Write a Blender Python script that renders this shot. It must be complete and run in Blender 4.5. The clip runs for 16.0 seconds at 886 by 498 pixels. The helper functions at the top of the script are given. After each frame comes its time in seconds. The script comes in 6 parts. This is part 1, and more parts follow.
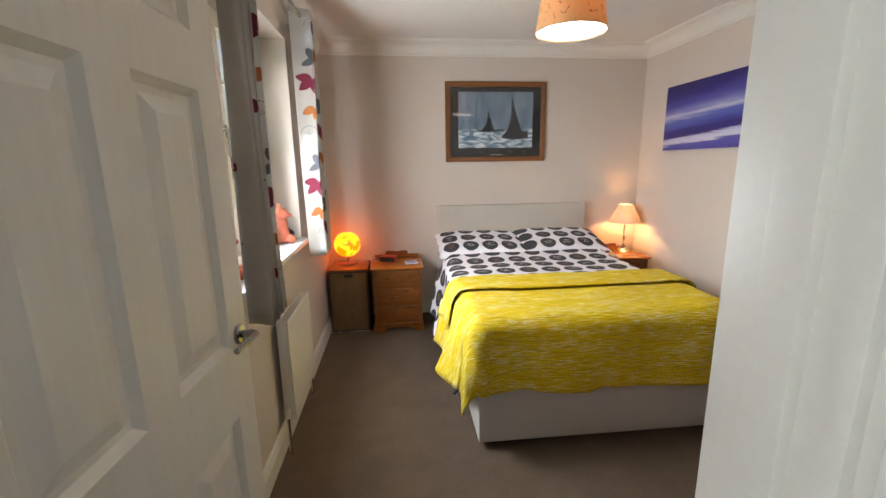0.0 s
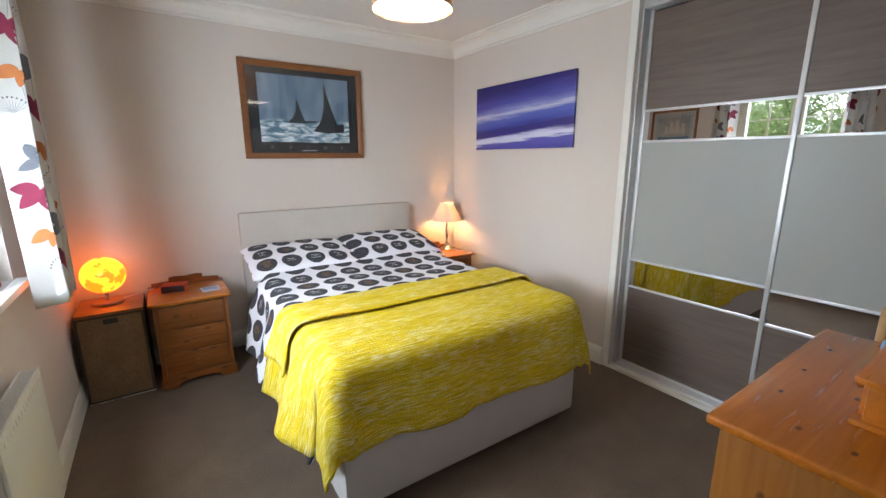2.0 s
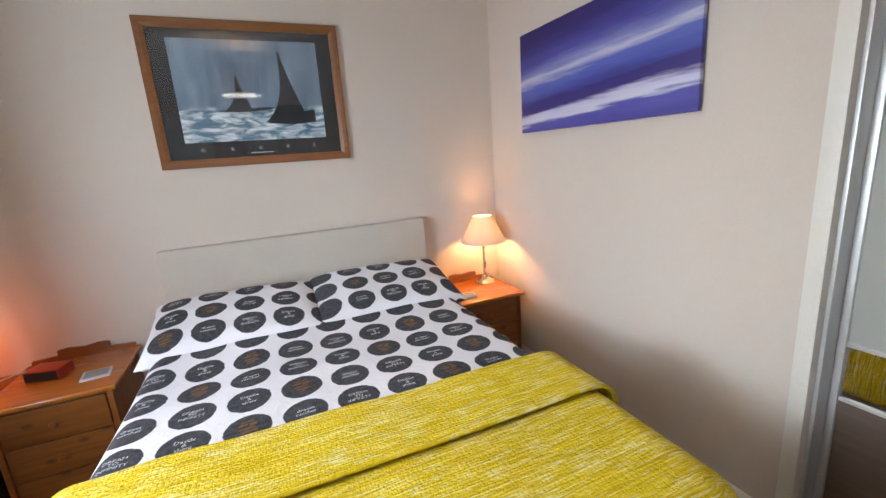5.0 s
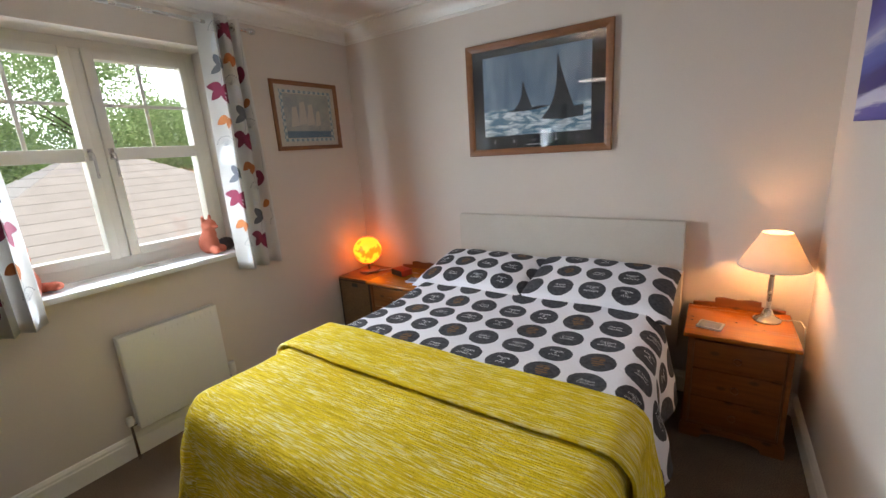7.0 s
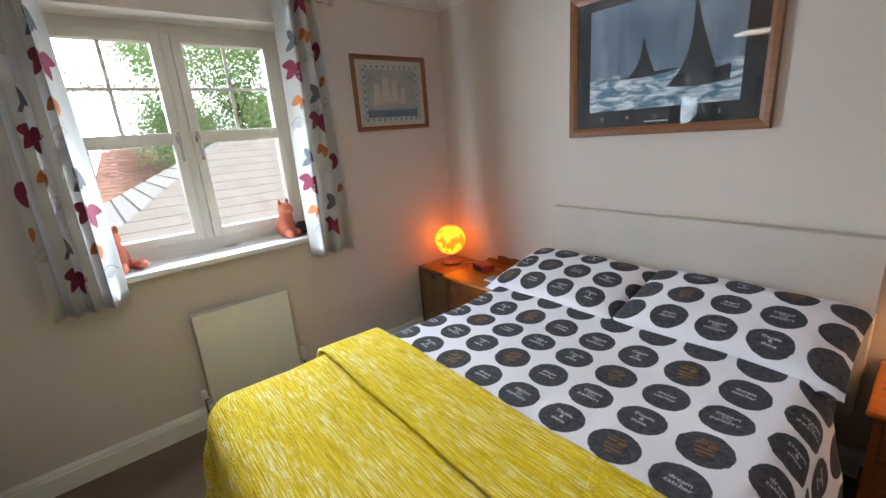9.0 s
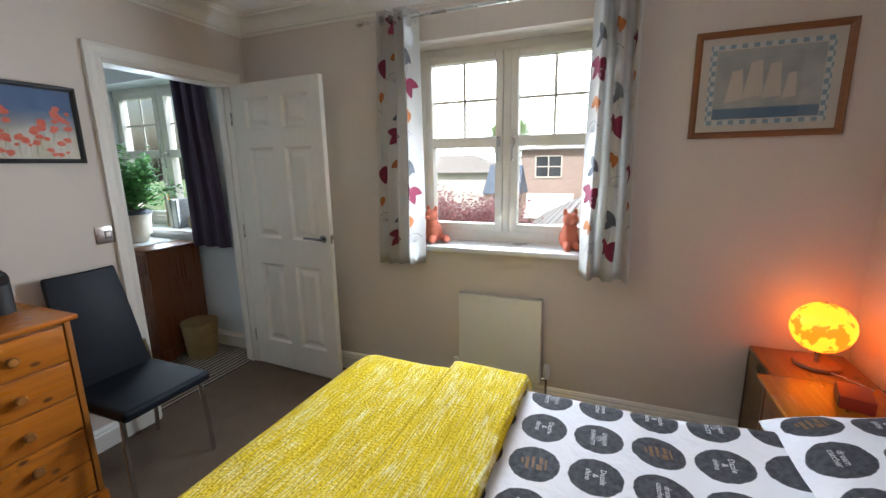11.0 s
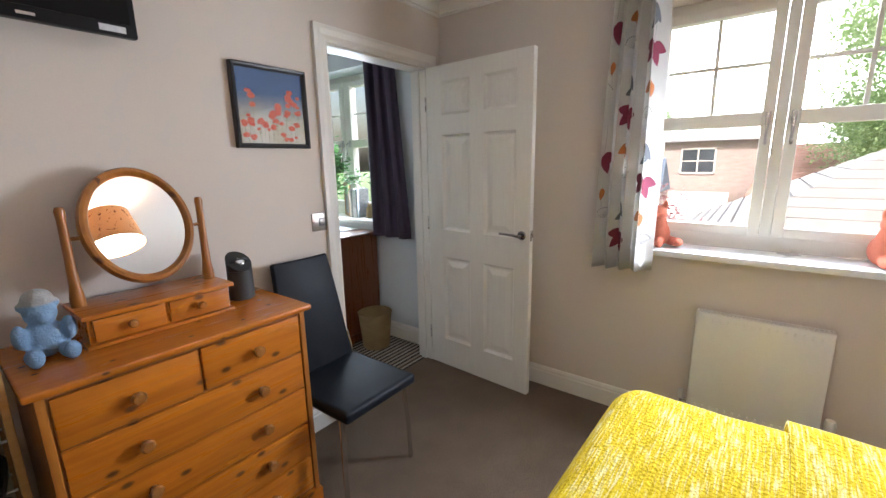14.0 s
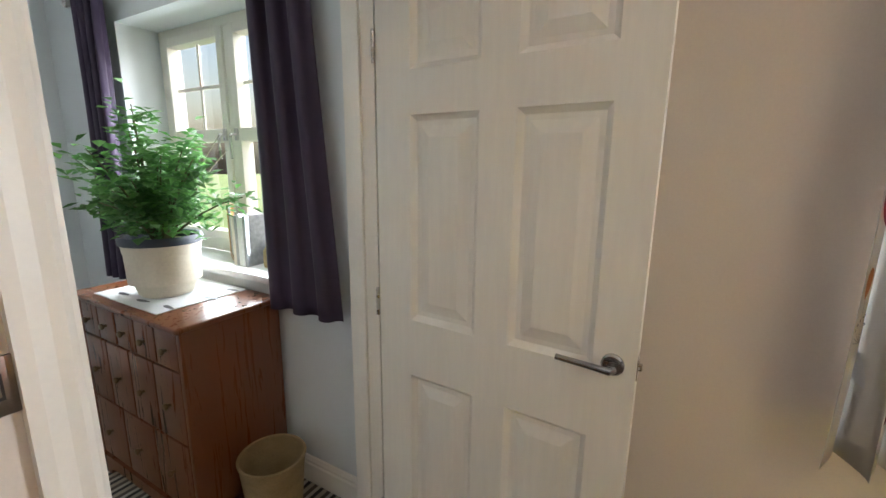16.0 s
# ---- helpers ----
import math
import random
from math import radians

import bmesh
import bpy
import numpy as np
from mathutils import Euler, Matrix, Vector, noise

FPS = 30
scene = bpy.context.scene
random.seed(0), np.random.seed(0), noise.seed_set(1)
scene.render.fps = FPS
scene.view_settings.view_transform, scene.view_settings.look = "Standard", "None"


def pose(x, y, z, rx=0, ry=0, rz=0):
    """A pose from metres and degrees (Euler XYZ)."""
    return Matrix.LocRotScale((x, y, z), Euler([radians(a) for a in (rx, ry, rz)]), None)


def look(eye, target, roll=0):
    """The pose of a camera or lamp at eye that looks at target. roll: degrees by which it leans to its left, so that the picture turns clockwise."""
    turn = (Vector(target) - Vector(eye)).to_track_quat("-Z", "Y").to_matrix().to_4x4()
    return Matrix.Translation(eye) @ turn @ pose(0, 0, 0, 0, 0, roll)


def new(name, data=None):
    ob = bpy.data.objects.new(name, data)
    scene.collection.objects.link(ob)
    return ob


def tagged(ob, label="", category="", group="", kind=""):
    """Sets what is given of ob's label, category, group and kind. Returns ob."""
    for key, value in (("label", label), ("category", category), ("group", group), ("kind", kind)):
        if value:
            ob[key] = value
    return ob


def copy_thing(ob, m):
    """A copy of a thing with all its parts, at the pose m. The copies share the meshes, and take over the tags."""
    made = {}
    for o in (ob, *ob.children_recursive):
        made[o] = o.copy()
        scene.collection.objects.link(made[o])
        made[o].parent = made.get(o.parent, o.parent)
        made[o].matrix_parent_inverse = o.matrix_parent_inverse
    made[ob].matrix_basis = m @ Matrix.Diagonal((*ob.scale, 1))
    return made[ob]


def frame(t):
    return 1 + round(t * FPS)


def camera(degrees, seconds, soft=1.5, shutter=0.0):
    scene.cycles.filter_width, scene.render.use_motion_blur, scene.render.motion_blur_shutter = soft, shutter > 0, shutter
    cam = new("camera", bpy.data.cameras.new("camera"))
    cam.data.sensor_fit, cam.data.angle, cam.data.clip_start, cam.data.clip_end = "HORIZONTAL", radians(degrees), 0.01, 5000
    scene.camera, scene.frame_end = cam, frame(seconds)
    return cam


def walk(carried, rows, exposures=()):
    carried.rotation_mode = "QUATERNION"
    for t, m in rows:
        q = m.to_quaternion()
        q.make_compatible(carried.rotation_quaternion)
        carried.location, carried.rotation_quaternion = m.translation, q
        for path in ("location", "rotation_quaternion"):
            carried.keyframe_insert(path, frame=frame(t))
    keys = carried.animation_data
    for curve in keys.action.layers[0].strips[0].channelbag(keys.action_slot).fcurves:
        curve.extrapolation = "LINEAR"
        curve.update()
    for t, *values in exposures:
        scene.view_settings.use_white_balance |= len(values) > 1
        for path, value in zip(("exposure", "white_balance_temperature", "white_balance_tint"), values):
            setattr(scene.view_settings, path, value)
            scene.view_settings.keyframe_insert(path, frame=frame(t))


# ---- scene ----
cam = camera(93.8, 16.0)
PATH = [
    (0, (0.612, -0.333, 1.411), (0.83, 1.614, 1.006), -0.9),
    (0.5, (0.58, -0.15, 1.409), (1.215, 1.713, 1.052), 0.7),
    (1, (0.539, 0.02, 1.419), (1.583, 1.691, 1.077), 0.1),
    (1.5, (0.526, 0.085, 1.423), (1.668, 1.694, 1.103), -0.3),
    (2, (0.52, 0.118, 1.422), (1.619, 1.732, 0.992), -0.2),
    (2.5, (0.519, 0.193, 1.423), (1.568, 1.818, 0.914), -0.4),
    (3, (0.575, 0.408, 1.416), (1.513, 2.104, 0.919), -1.8),
    (3.5, (0.733, 0.646, 1.429), (1.605, 2.382, 0.954), -2.8),
    (3.7, (0.789, 0.746, 1.427), (1.677, 2.475, 0.955), -3.3),
    (5.8, (2.072, 1.074, 1.397), (2.411, 2.993, 0.947), -5.8),
    (6, (2.201, 1.083, 1.422), (2.257, 3.029, 0.963), -5.7),
    (6.5, (2.367, 1.007, 1.453), (1.701, 2.833, 0.981), -5.1),
    (7, (2.504, 0.912, 1.495), (1.425, 2.528, 1.021), -3.9),
    (7.5, (2.555, 0.784, 1.488), (1.362, 2.303, 0.971), -3.3),
    (8, (2.592, 0.787, 1.485), (1.306, 2.226, 0.959), -3.7),
    (8.2, (2.57, 0.838, 1.511), (1.247, 2.239, 0.977), -4.4),
    (10.3, (2.325, 2.234, 1.427), (0.387, 2.459, 0.983), -1.7),
    (10.5, (2.313, 2.289, 1.412), (0.359, 2.204, 0.991), -1.7),
    (11, (2.345, 2.409, 1.45), (0.528, 1.677, 1.048), -1.0),
    (11.5, (2.385, 2.513, 1.48), (0.848, 1.29, 1.105), -0.5),
    (12, (2.461, 2.547, 1.493), (1.304, 0.959, 1.121), -0.6),
    (12.5, (2.48, 2.562, 1.487), (1.581, 0.818, 1.102), -0.4),
    (13, (2.43, 2.425, 1.46), (1.458, 0.726, 1.051), -0.4),
    (13.5, (2.385, 2.088, 1.441), (1.121, 0.591, 1.038), -0.6),
    (14, (2.314, 1.776, 1.411), (0.762, 0.585, 0.998), -1.1),
    (14.5, (2.154, 1.431, 1.415), (0.388, 0.584, 1.009), -1.6),
    (15, (1.917, 1.146, 1.423), (0.057, 0.52, 1.034), -1.5),
    (15.5, (1.589, 0.937, 1.425), (-0.262, 0.306, 1.006), -0.7),
    (16, (1.165, 0.815, 1.437), (-0.539, -0.156, 1.041), 0.6),
]
walk(cam, [(t, look(eye, target, roll)) for t, eye, target, roll in PATH], [
    (0, 0.30, 7000, 15), (0.5, 0.48, 6400, 12), (1.5, 0.44, 6150, 11), (2.5, 0.42, 6150, 11), (3.5, 0.30, 6350, 12), (6, 0.50, 6150, 12), (7, 0.08, 6350, 12), (8, 0.20, 6050, 10), (10.5, 0.10, 6200, 11),
    (11, 0.20, 6100, 11), (12, 0.34, 6100, 11), (12.5, 0.66, 6250, 13), (14.5, 0.60, 6300, 16), (15.5, 0.46, 6350, 13), (16, 0.80, 6900, 15)])

# ---- light ----
W, L, H = 2.945, 3.487, 2.43


def world_sky():
    w = bpy.data.worlds.new("sky")
    scene.world = w
    w.use_nodes = True
    nt = w.node_tree
    bg = nt.nodes["Background"]
    sky = nt.nodes.new("ShaderNodeTexSky")
    sky.sky_type = "NISHITA"
    sky.sun_disc = False
    sky.sun_elevation = radians(52)
    sky.sun_rotation = radians(70)
    sky.dust_density = 5.0
    sky.air_density = 1.5
    nt.links.new(sky.outputs[0], bg.inputs[0])
    bg.inputs[1].default_value = 0.15


def lamp(name, kind, place, power, color, size=0.05, aim=None, size_y=None):
    d = bpy.data.lights.new(name, kind)
    d.energy, d.color = power, color
    if kind == "AREA":
        d.shape, d.size, d.size_y = "RECTANGLE", size, size_y or size
    elif kind == "SUN":
        d.angle = radians(0.6)
    else:
        d.shadow_soft_size = size
    ob = new(name, d)
    ob.matrix_world = look(place, aim) if aim else Matrix.Translation(place)
    return ob


world_sky()
lamp("sun", "SUN", (6, 3, 10), 5.0, (1, 0.95, 0.87), aim=(0, 1, 0))
lamp("window_daylight", "AREA", (-0.07, 1.80, 1.27), 29, (0.80, 0.91, 1.0), 0.44, aim=(1, 1.80, 1.30), size_y=0.46)
lamp("window_skylight", "AREA", (-1.05, 1.815, 2.75), 60, (0.82, 0.92, 1.0), 2.6, aim=(0.6, 1.815, 1.0), size_y=1.3)
lamp("hall_daylight", "AREA", (-0.06, -1.2, 1.36), 18, (0.76, 0.89, 1.0), 0.85, aim=(1, -1.2, 1.40), size_y=0.70)
lamp("hall_skylight", "AREA", (-1.05, -1.2, 2.75), 50, (0.78, 0.90, 1.0), 2.4, aim=(0.6, -1.2, 1.0), size_y=1.3)
lamp("pendant_bulb", "POINT", (1.475, 1.74, 2.13), 9, (1.0, 0.84, 0.67), 0.05)
lamp("bedside_bulb", "POINT", (2.768, 3.345, 0.90), 5.6, (1.0, 0.50, 0.17), 0.03)


# ---- materials ----
def node(nt, kind, **ins):
    n = nt.nodes.new(kind)
    for k, v in ins.items():
        n.inputs[k.replace("_", " ")].default_value = v
    return n


def col(c):
    return (c[0], c[1], c[2], 1.0)


def base_material(name):
    m = bpy.data.materials.new(name)
    m.use_nodes = True
    nt = m.node_tree
    return m, nt, nt.nodes["Principled BSDF"]


def coords(nt, stretch=(1, 1, 1), space="Object"):
    tc = nt.nodes.new("ShaderNodeTexCoord")
    mp = nt.nodes.new("ShaderNodeMapping")
    mp.inputs["Scale"].default_value = stretch
    nt.links.new(tc.outputs[space], mp.inputs[0])
    return mp.outputs[0]


def mixed(nt, fac, a, b, blend="MIX"):
    n = nt.nodes.new("ShaderNodeMix")
    n.data_type, n.blend_type = "RGBA", blend
    for sock, v in ((n.inputs[0], fac), (n.inputs[6], a), (n.inputs[7], b)):
        if isinstance(v, (tuple, list)):
            sock.default_value = col(v)
        elif isinstance(v, (int, float)):
            sock.default_value = v
        else:
            nt.links.new(v, sock)
    return n.outputs[2]


def ramp(nt, fac, stops):
    n = nt.nodes.new("ShaderNodeValToRGB")
    e = n.color_ramp.elements
    e.remove(e[1])
    for k, (p, c) in enumerate(stops):
        el = e[0] if k == 0 else e.new(p)
        el.position = p
        el.color = (c, c, c, 1) if isinstance(c, (int, float)) else col(c)
    nt.links.new(fac, n.inputs[0])
    return n.outputs[0]


def calc(nt, op, a, b=0.0):
    n = nt.nodes.new("ShaderNodeMath")
    n.operation = op
    for i, v in enumerate((a, b)):
        if isinstance(v, (int, float)):
            n.inputs[i].default_value = v
        else:
            nt.links.new(v, n.inputs[i])
    return n.outputs[0]


def axis_of(nt, v, i):
    s = nt.nodes.new("ShaderNodeSeparateXYZ")
    nt.links.new(v, s.inputs[0])
    return s.outputs[i]


def noise_out(nt, vec, scale, detail=3.0, rough=0.55, dist=0.0):
    n = node(nt, "ShaderNodeTexNoise", Scale=scale, Detail=detail, Roughness=rough, Distortion=dist)
    nt.links.new(vec, n.inputs["Vector"])
    return n.outputs[0]


def bumped(nt, bsdf, height, strength, distance=0.002):
    b = node(nt, "ShaderNodeBump", Strength=strength, Distance=distance)
    nt.links.new(height, b.inputs["Height"])
    nt.links.new(b.outputs[0], bsdf.inputs["Normal"])


def surface(name, c1, c2, scale=5.0, rough=0.6, bump=0.15, bscale=250.0, metal=0.0, stretch=(1, 1, 1), fine=0.12, space="Object", dist=0.002, spec=0.5):
    """Two-scale mottled surface with a fine relief."""
    m, nt, b = base_material(name)
    v = coords(nt, stretch, space)
    big = noise_out(nt, v, scale, 4)
    small = noise_out(nt, v, bscale, 2)
    c = mixed(nt, ramp(nt, big, [(0.3, 0.0), (0.7, 1.0)]), c1, c2)
    dark = mixed(nt, fine, c, mixed(nt, 1.0, c, ramp(nt, small, [(0.3, 0.25), (0.7, 1.0)]), "MULTIPLY"))
    nt.links.new(dark, b.inputs["Base Color"])
    r = calc(nt, "ADD", calc(nt, "MULTIPLY", big, 0.2), rough - 0.1)
    nt.links.new(r, b.inputs["Roughness"])
    b.inputs["Metallic"].default_value = metal
    b.inputs["Specular IOR Level"].default_value = spec
    bumped(nt, b, small, bump, dist)
    return m


def wood(name, light, dark, grain="x", rough=0.35, knots=0.0, scale=1.0):
    m, nt, b = base_material(name)
    s = {"x": (0.06, 1, 1), "y": (1, 0.06, 1), "z": (1, 1, 0.06)}[grain]
    v = coords(nt, [k * scale for k in s])
    g = noise_out(nt, v, 42, 5, 0.6, 0.6)
    wide = noise_out(nt, v, 9, 3, 0.5, 0.4)
    c = mixed(nt, ramp(nt, g, [(0.32, 0.0), (0.72, 1.0)]), light, dark)
    c = mixed(nt, calc(nt, "MULTIPLY", wide, 0.5), c, [k * 0.7 for k in dark])
    if knots:
        ax = {"x": (0, 2, 1), "y": (1, 2, 0), "z": (2, 0, 1)}[grain]
        sep = nt.nodes.new("ShaderNodeSeparateXYZ")
        nt.links.new(coords(nt), sep.inputs[0])
        flat = nt.nodes.new("ShaderNodeCombineXYZ")
        nt.links.new(calc(nt, "MULTIPLY", sep.outputs[ax[0]], 0.55), flat.inputs[0])
        nt.links.new(calc(nt, "ADD", sep.outputs[ax[1]], calc(nt, "MULTIPLY", sep.outputs[ax[2]], 0.93)), flat.inputs[1])
        vo = node(nt, "ShaderNodeTexVoronoi", Scale=11.0, Randomness=1.0)
        vo.voronoi_dimensions = "2D"
        nt.links.new(flat.outputs[0], vo.inputs["Vector"])
        spot = ramp(nt, vo.outputs["Distance"], [(0.05 * knots, 1.0), (0.075 * knots, 0.75), (0.125 * knots, 0.0)])
        sc = nt.nodes.new("ShaderNodeSeparateColor")
        nt.links.new(vo.outputs["Color"], sc.inputs[0])
        spot = mixed(nt, 1.0, spot, ramp(nt, sc.outputs[0], [(0.36, 0.0), (0.38, 1.0)]), "MULTIPLY")
        c = mixed(nt, spot, c, (0.095, 0.030, 0.008))
    nt.links.new(c, b.inputs["Base Color"])
    nt.links.new(calc(nt, "ADD", calc(nt, "MULTIPLY", g, 0.18), rough - 0.08), b.inputs["Roughness"])
    b.inputs["Coat Weight"].default_value = 0.25
    b.inputs["Coat Roughness"].default_value = 0.25
    bumped(nt, b, g, 0.12, 0.0015)
    return m


def metal(name, c, rough=0.25):
    m = surface(name, c, [k * 0.8 for k in c], 12, rough, 0.03, 300, 1.0)
    return m


def glow(name, c, strength):
    m, nt, b = base_material(name)
    b.inputs["Base Color"].default_value = col(c)
    b.inputs["Emission Color"].default_value = col(c)
    b.inputs["Emission Strength"].default_value = strength
    return m


def pane_glass(name, gloss=0.035):
    """Clear thin glass: passes light and adds a Fresnel gloss."""
    m = bpy.data.materials.new(name)
    m.use_nodes = True
    nt = m.node_tree
    nt.nodes.clear()
    out = nt.nodes.new("ShaderNodeOutputMaterial")
    mix = nt.nodes.new("ShaderNodeMixShader")
    tr = nt.nodes.new("ShaderNodeBsdfTransparent")
    gl = nt.nodes.new("ShaderNodeBsdfGlossy")
    gl.inputs["Roughness"].default_value = 0.02
    lw = node(nt, "ShaderNodeLayerWeight", Blend=0.5)
    gloss_k = calc(nt, "ADD", calc(nt, "MULTIPLY", calc(nt, "POWER", lw.outputs["Facing"], 4.0), 0.5), gloss)
    nt.links.new(gloss_k, mix.inputs[0])
    nt.links.new(tr.outputs[0], mix.inputs[1])
    nt.links.new(gl.outputs[0], mix.inputs[2])
    nt.links.new(mix.outputs[0], out.inputs[0])
    return m


def translucent(name, c, through_c, weight=0.5, print_c=None):
    m = bpy.data.materials.new(name)
    m.use_nodes = True
    nt = m.node_tree
    b = nt.nodes["Principled BSDF"]
    out = [n for n in nt.nodes if n.type == "OUTPUT_MATERIAL"][0]
    v = coords(nt)
    weave = noise_out(nt, coords(nt, (1, 1, 1)), 350, 2)
    b.inputs["Roughness"].default_value = 0.85
    tl = nt.nodes.new("ShaderNodeBsdfTranslucent")
    c_a = mixed(nt, noise_out(nt, v, 30), c, [k * 0.9 for k in c])
    c_b = mixed(nt, 0.0, through_c, through_c)
    if print_c:
        spot = ramp(nt, noise_out(nt, v, 26, 4, 0.6, 1.5), [(0.60, 0.0), (0.63, 1.0)])
        c_a = mixed(nt, spot, c_a, print_c)
        c_b = mixed(nt, spot, c_b, print_c)
    nt.links.new(c_a, b.inputs["Base Color"])
    nt.links.new(c_b, tl.inputs[0])
    bumped(nt, b, weave, 0.2, 0.001)
    mix = nt.nodes.new("ShaderNodeMixShader")
    mix.inputs[0].default_value = weight
    nt.links.new(b.outputs[0], mix.inputs[1])
    nt.links.new(tl.outputs[0], mix.inputs[2])
    nt.links.new(mix.outputs[0], out.inputs[0])
    return m


def dotted_cloth(name):
    """White cotton with a grid of charcoal discs; its map is in metres."""
    m, nt, b = base_material(name)
    v = coords(nt, (1, 1, 1), "UV")
    wob = node(nt, "ShaderNodeTexNoise", Scale=45.0, Detail=2.0)
    nt.links.new(v, wob.inputs["Vector"])
    sep = nt.nodes.new("ShaderNodeSeparateXYZ")
    nt.links.new(v, sep.inputs[0])
    dx = calc(nt, "MULTIPLY", calc(nt, "SUBTRACT", calc(nt, "FRACT", calc(nt, "DIVIDE", sep.outputs[0], DOT_X)), 0.5), DOT_X)
    dy = calc(nt, "MULTIPLY", calc(nt, "SUBTRACT", calc(nt, "FRACT", calc(nt, "DIVIDE", sep.outputs[1], DOT_Y)), 0.5), DOT_Y)
    d = calc(nt, "SQRT", calc(nt, "ADD", calc(nt, "POWER", dx, 2.0), calc(nt, "POWER", dy, 2.0)))
    d = calc(nt, "ADD", d, calc(nt, "MULTIPLY", calc(nt, "SUBTRACT", wob.outputs[0], 0.5), 0.008))
    disc = ramp(nt, calc(nt, "MULTIPLY", d, 5.0), [(0.328, 1.0), (0.340, 0.0)])
    chalk = mixed(nt, ramp(nt, noise_out(nt, v, 60, 4), [(0.35, 0.0), (0.75, 1.0)]), (0.028, 0.028, 0.036), (0.075, 0.075, 0.085))
    white = mixed(nt, noise_out(nt, v, 6, 3), (0.74, 0.73, 0.78), (0.80, 0.79, 0.83))
    nt.links.new(mixed(nt, disc, white, chalk), b.inputs["Base Color"])
    b.inputs["Roughness"].default_value = 0.9
    bumped(nt, b, noise_out(nt, v, 15, 5, 0.55, 1.2), 0.55, 0.010)
    return m


def throw_cloth(name):
    """Chunky mustard weave with pale slubs running across the bed."""
    m, nt, b = base_material(name)
    v0 = coords(nt, (1, 1, 1), "UV")
    across = calc(nt, "ADD", axis_of(nt, v0, 1), calc(nt, "MULTIPLY", noise_out(nt, v0, 14, 2), 0.006))
    row = calc(nt, "ABSOLUTE", calc(nt, "SUBTRACT", calc(nt, "FRACT", calc(nt, "DIVIDE", across, 0.0085)), 0.5))
    weft = noise_out(nt, coords(nt, (7, 130, 1), "UV"), 1.0, 3, 0.7)
    slub = noise_out(nt, coords(nt, (15, 190, 1), "UV"), 1.0, 2, 0.6)
    warp = noise_out(nt, coords(nt, (190, 16, 1), "UV"), 1.0, 2, 0.6)
    patch = noise_out(nt, coords(nt, (2.4, 11, 1), "UV"), 1.3, 4, 0.65)
    c = mixed(nt, ramp(nt, weft, [(0.36, 0.0), (0.62, 1.0)]), (0.60, 0.415, 0.006), (0.84, 0.645, 0.024))
    pale = calc(nt, "ADD", calc(nt, "MULTIPLY", slub, 1.0), calc(nt, "MULTIPLY", patch, 0.55))
    c = mixed(nt, ramp(nt, pale, [(0.78, 0.0), (0.98, 0.95)]), c, (0.88, 0.82, 0.44))
    c = mixed(nt, ramp(nt, warp, [(0.32, 0.14), (0.46, 0.0)]), c, (0.40, 0.28, 0.004))
    c = mixed(nt, ramp(nt, slub, [(0.28, 0.35), (0.42, 0.0)]), c, (0.30, 0.205, 0.003))
    nt.links.new(c, b.inputs["Base Color"])
    b.inputs["Roughness"].default_value = 0.95
    b.inputs["Specular IOR Level"].default_value = 0.15
    knit = calc(nt, "ADD", calc(nt, "MULTIPLY", row, -0.5), calc(nt, "MULTIPLY", noise_out(nt, coords(nt, (105, 118, 1), "UV"), 1.0, 1, 0.5), 1.3))
    bumped(nt, b, calc(nt, "ADD", calc(nt, "ADD", calc(nt, "MULTIPLY", slub, 0.8), calc(nt, "MULTIPLY", warp, 0.4)), knit), 0.9, 0.006)
    return m


def striped_carpet(name):
    m, nt, b = base_material(name)
    v = coords(nt)
    sep = nt.nodes.new("ShaderNodeSeparateXYZ")
    nt.links.new(v, sep.inputs[0])
    wav = calc(nt, "FRACT", calc(nt, "MULTIPLY", sep.outputs[1], 13.0))
    c = ramp(nt, wav, [(0.0, (0.040, 0.032, 0.028)), (0.22, (0.040, 0.032, 0.028)), (0.26, (0.42, 0.36, 0.28)), (0.5, (0.42, 0.36, 0.28)),
                       (0.54, (0.10, 0.075, 0.058)), (0.76, (0.10, 0.075, 0.058)), (0.8, (0.54, 0.48, 0.40))])
    nt.links.new(mixed(nt, 0.4, c, mixed(nt, 1.0, c, noise_out(nt, v, 400, 2), "MULTIPLY")), b.inputs["Base Color"])
    b.inputs["Roughness"].default_value = 1.0
    bumped(nt, b, noise_out(nt, v, 300, 2), 0.8, 0.004)
    return m


DOT_X, DOT_Y = 0.1635, 0.154
DOT_U, DOT_V = -0.052, -0.036        # where the grid of discs begins on the cloth
M_WALL = surface("wall_paint", (0.642, 0.566, 0.500), (0.662, 0.586, 0.520), 2.0, 0.75, 0.10, 160, fine=0.05)
M_HALLWALL = surface("hall_paint", (0.66, 0.69, 0.70), (0.69, 0.72, 0.73), 2.0, 0.75, 0.10, 160, fine=0.05)
M_CEIL = surface("ceiling_paint", (0.76, 0.73, 0.68), (0.79, 0.76, 0.71), 1.5, 0.85, 0.10, 120, fine=0.05)
M_TRIM = surface("white_gloss_paint", (0.76, 0.73, 0.67), (0.79, 0.76, 0.70), 3.0, 0.38, 0.04, 90, fine=0.04)
M_DOOR = surface("door_paint", (0.76, 0.73, 0.67), (0.79, 0.765, 0.705), 3.0, 0.42, 0.10, 60, stretch=(1, 1, 0.1), fine=0.06)
M_CARPET = surface("carpet", (0.205, 0.143, 0.098), (0.268, 0.190, 0.131), 6.0, 0.97, 1.0, 210, fine=1.0, dist=0.007)
M_STRIPE = striped_carpet("striped_carpet")
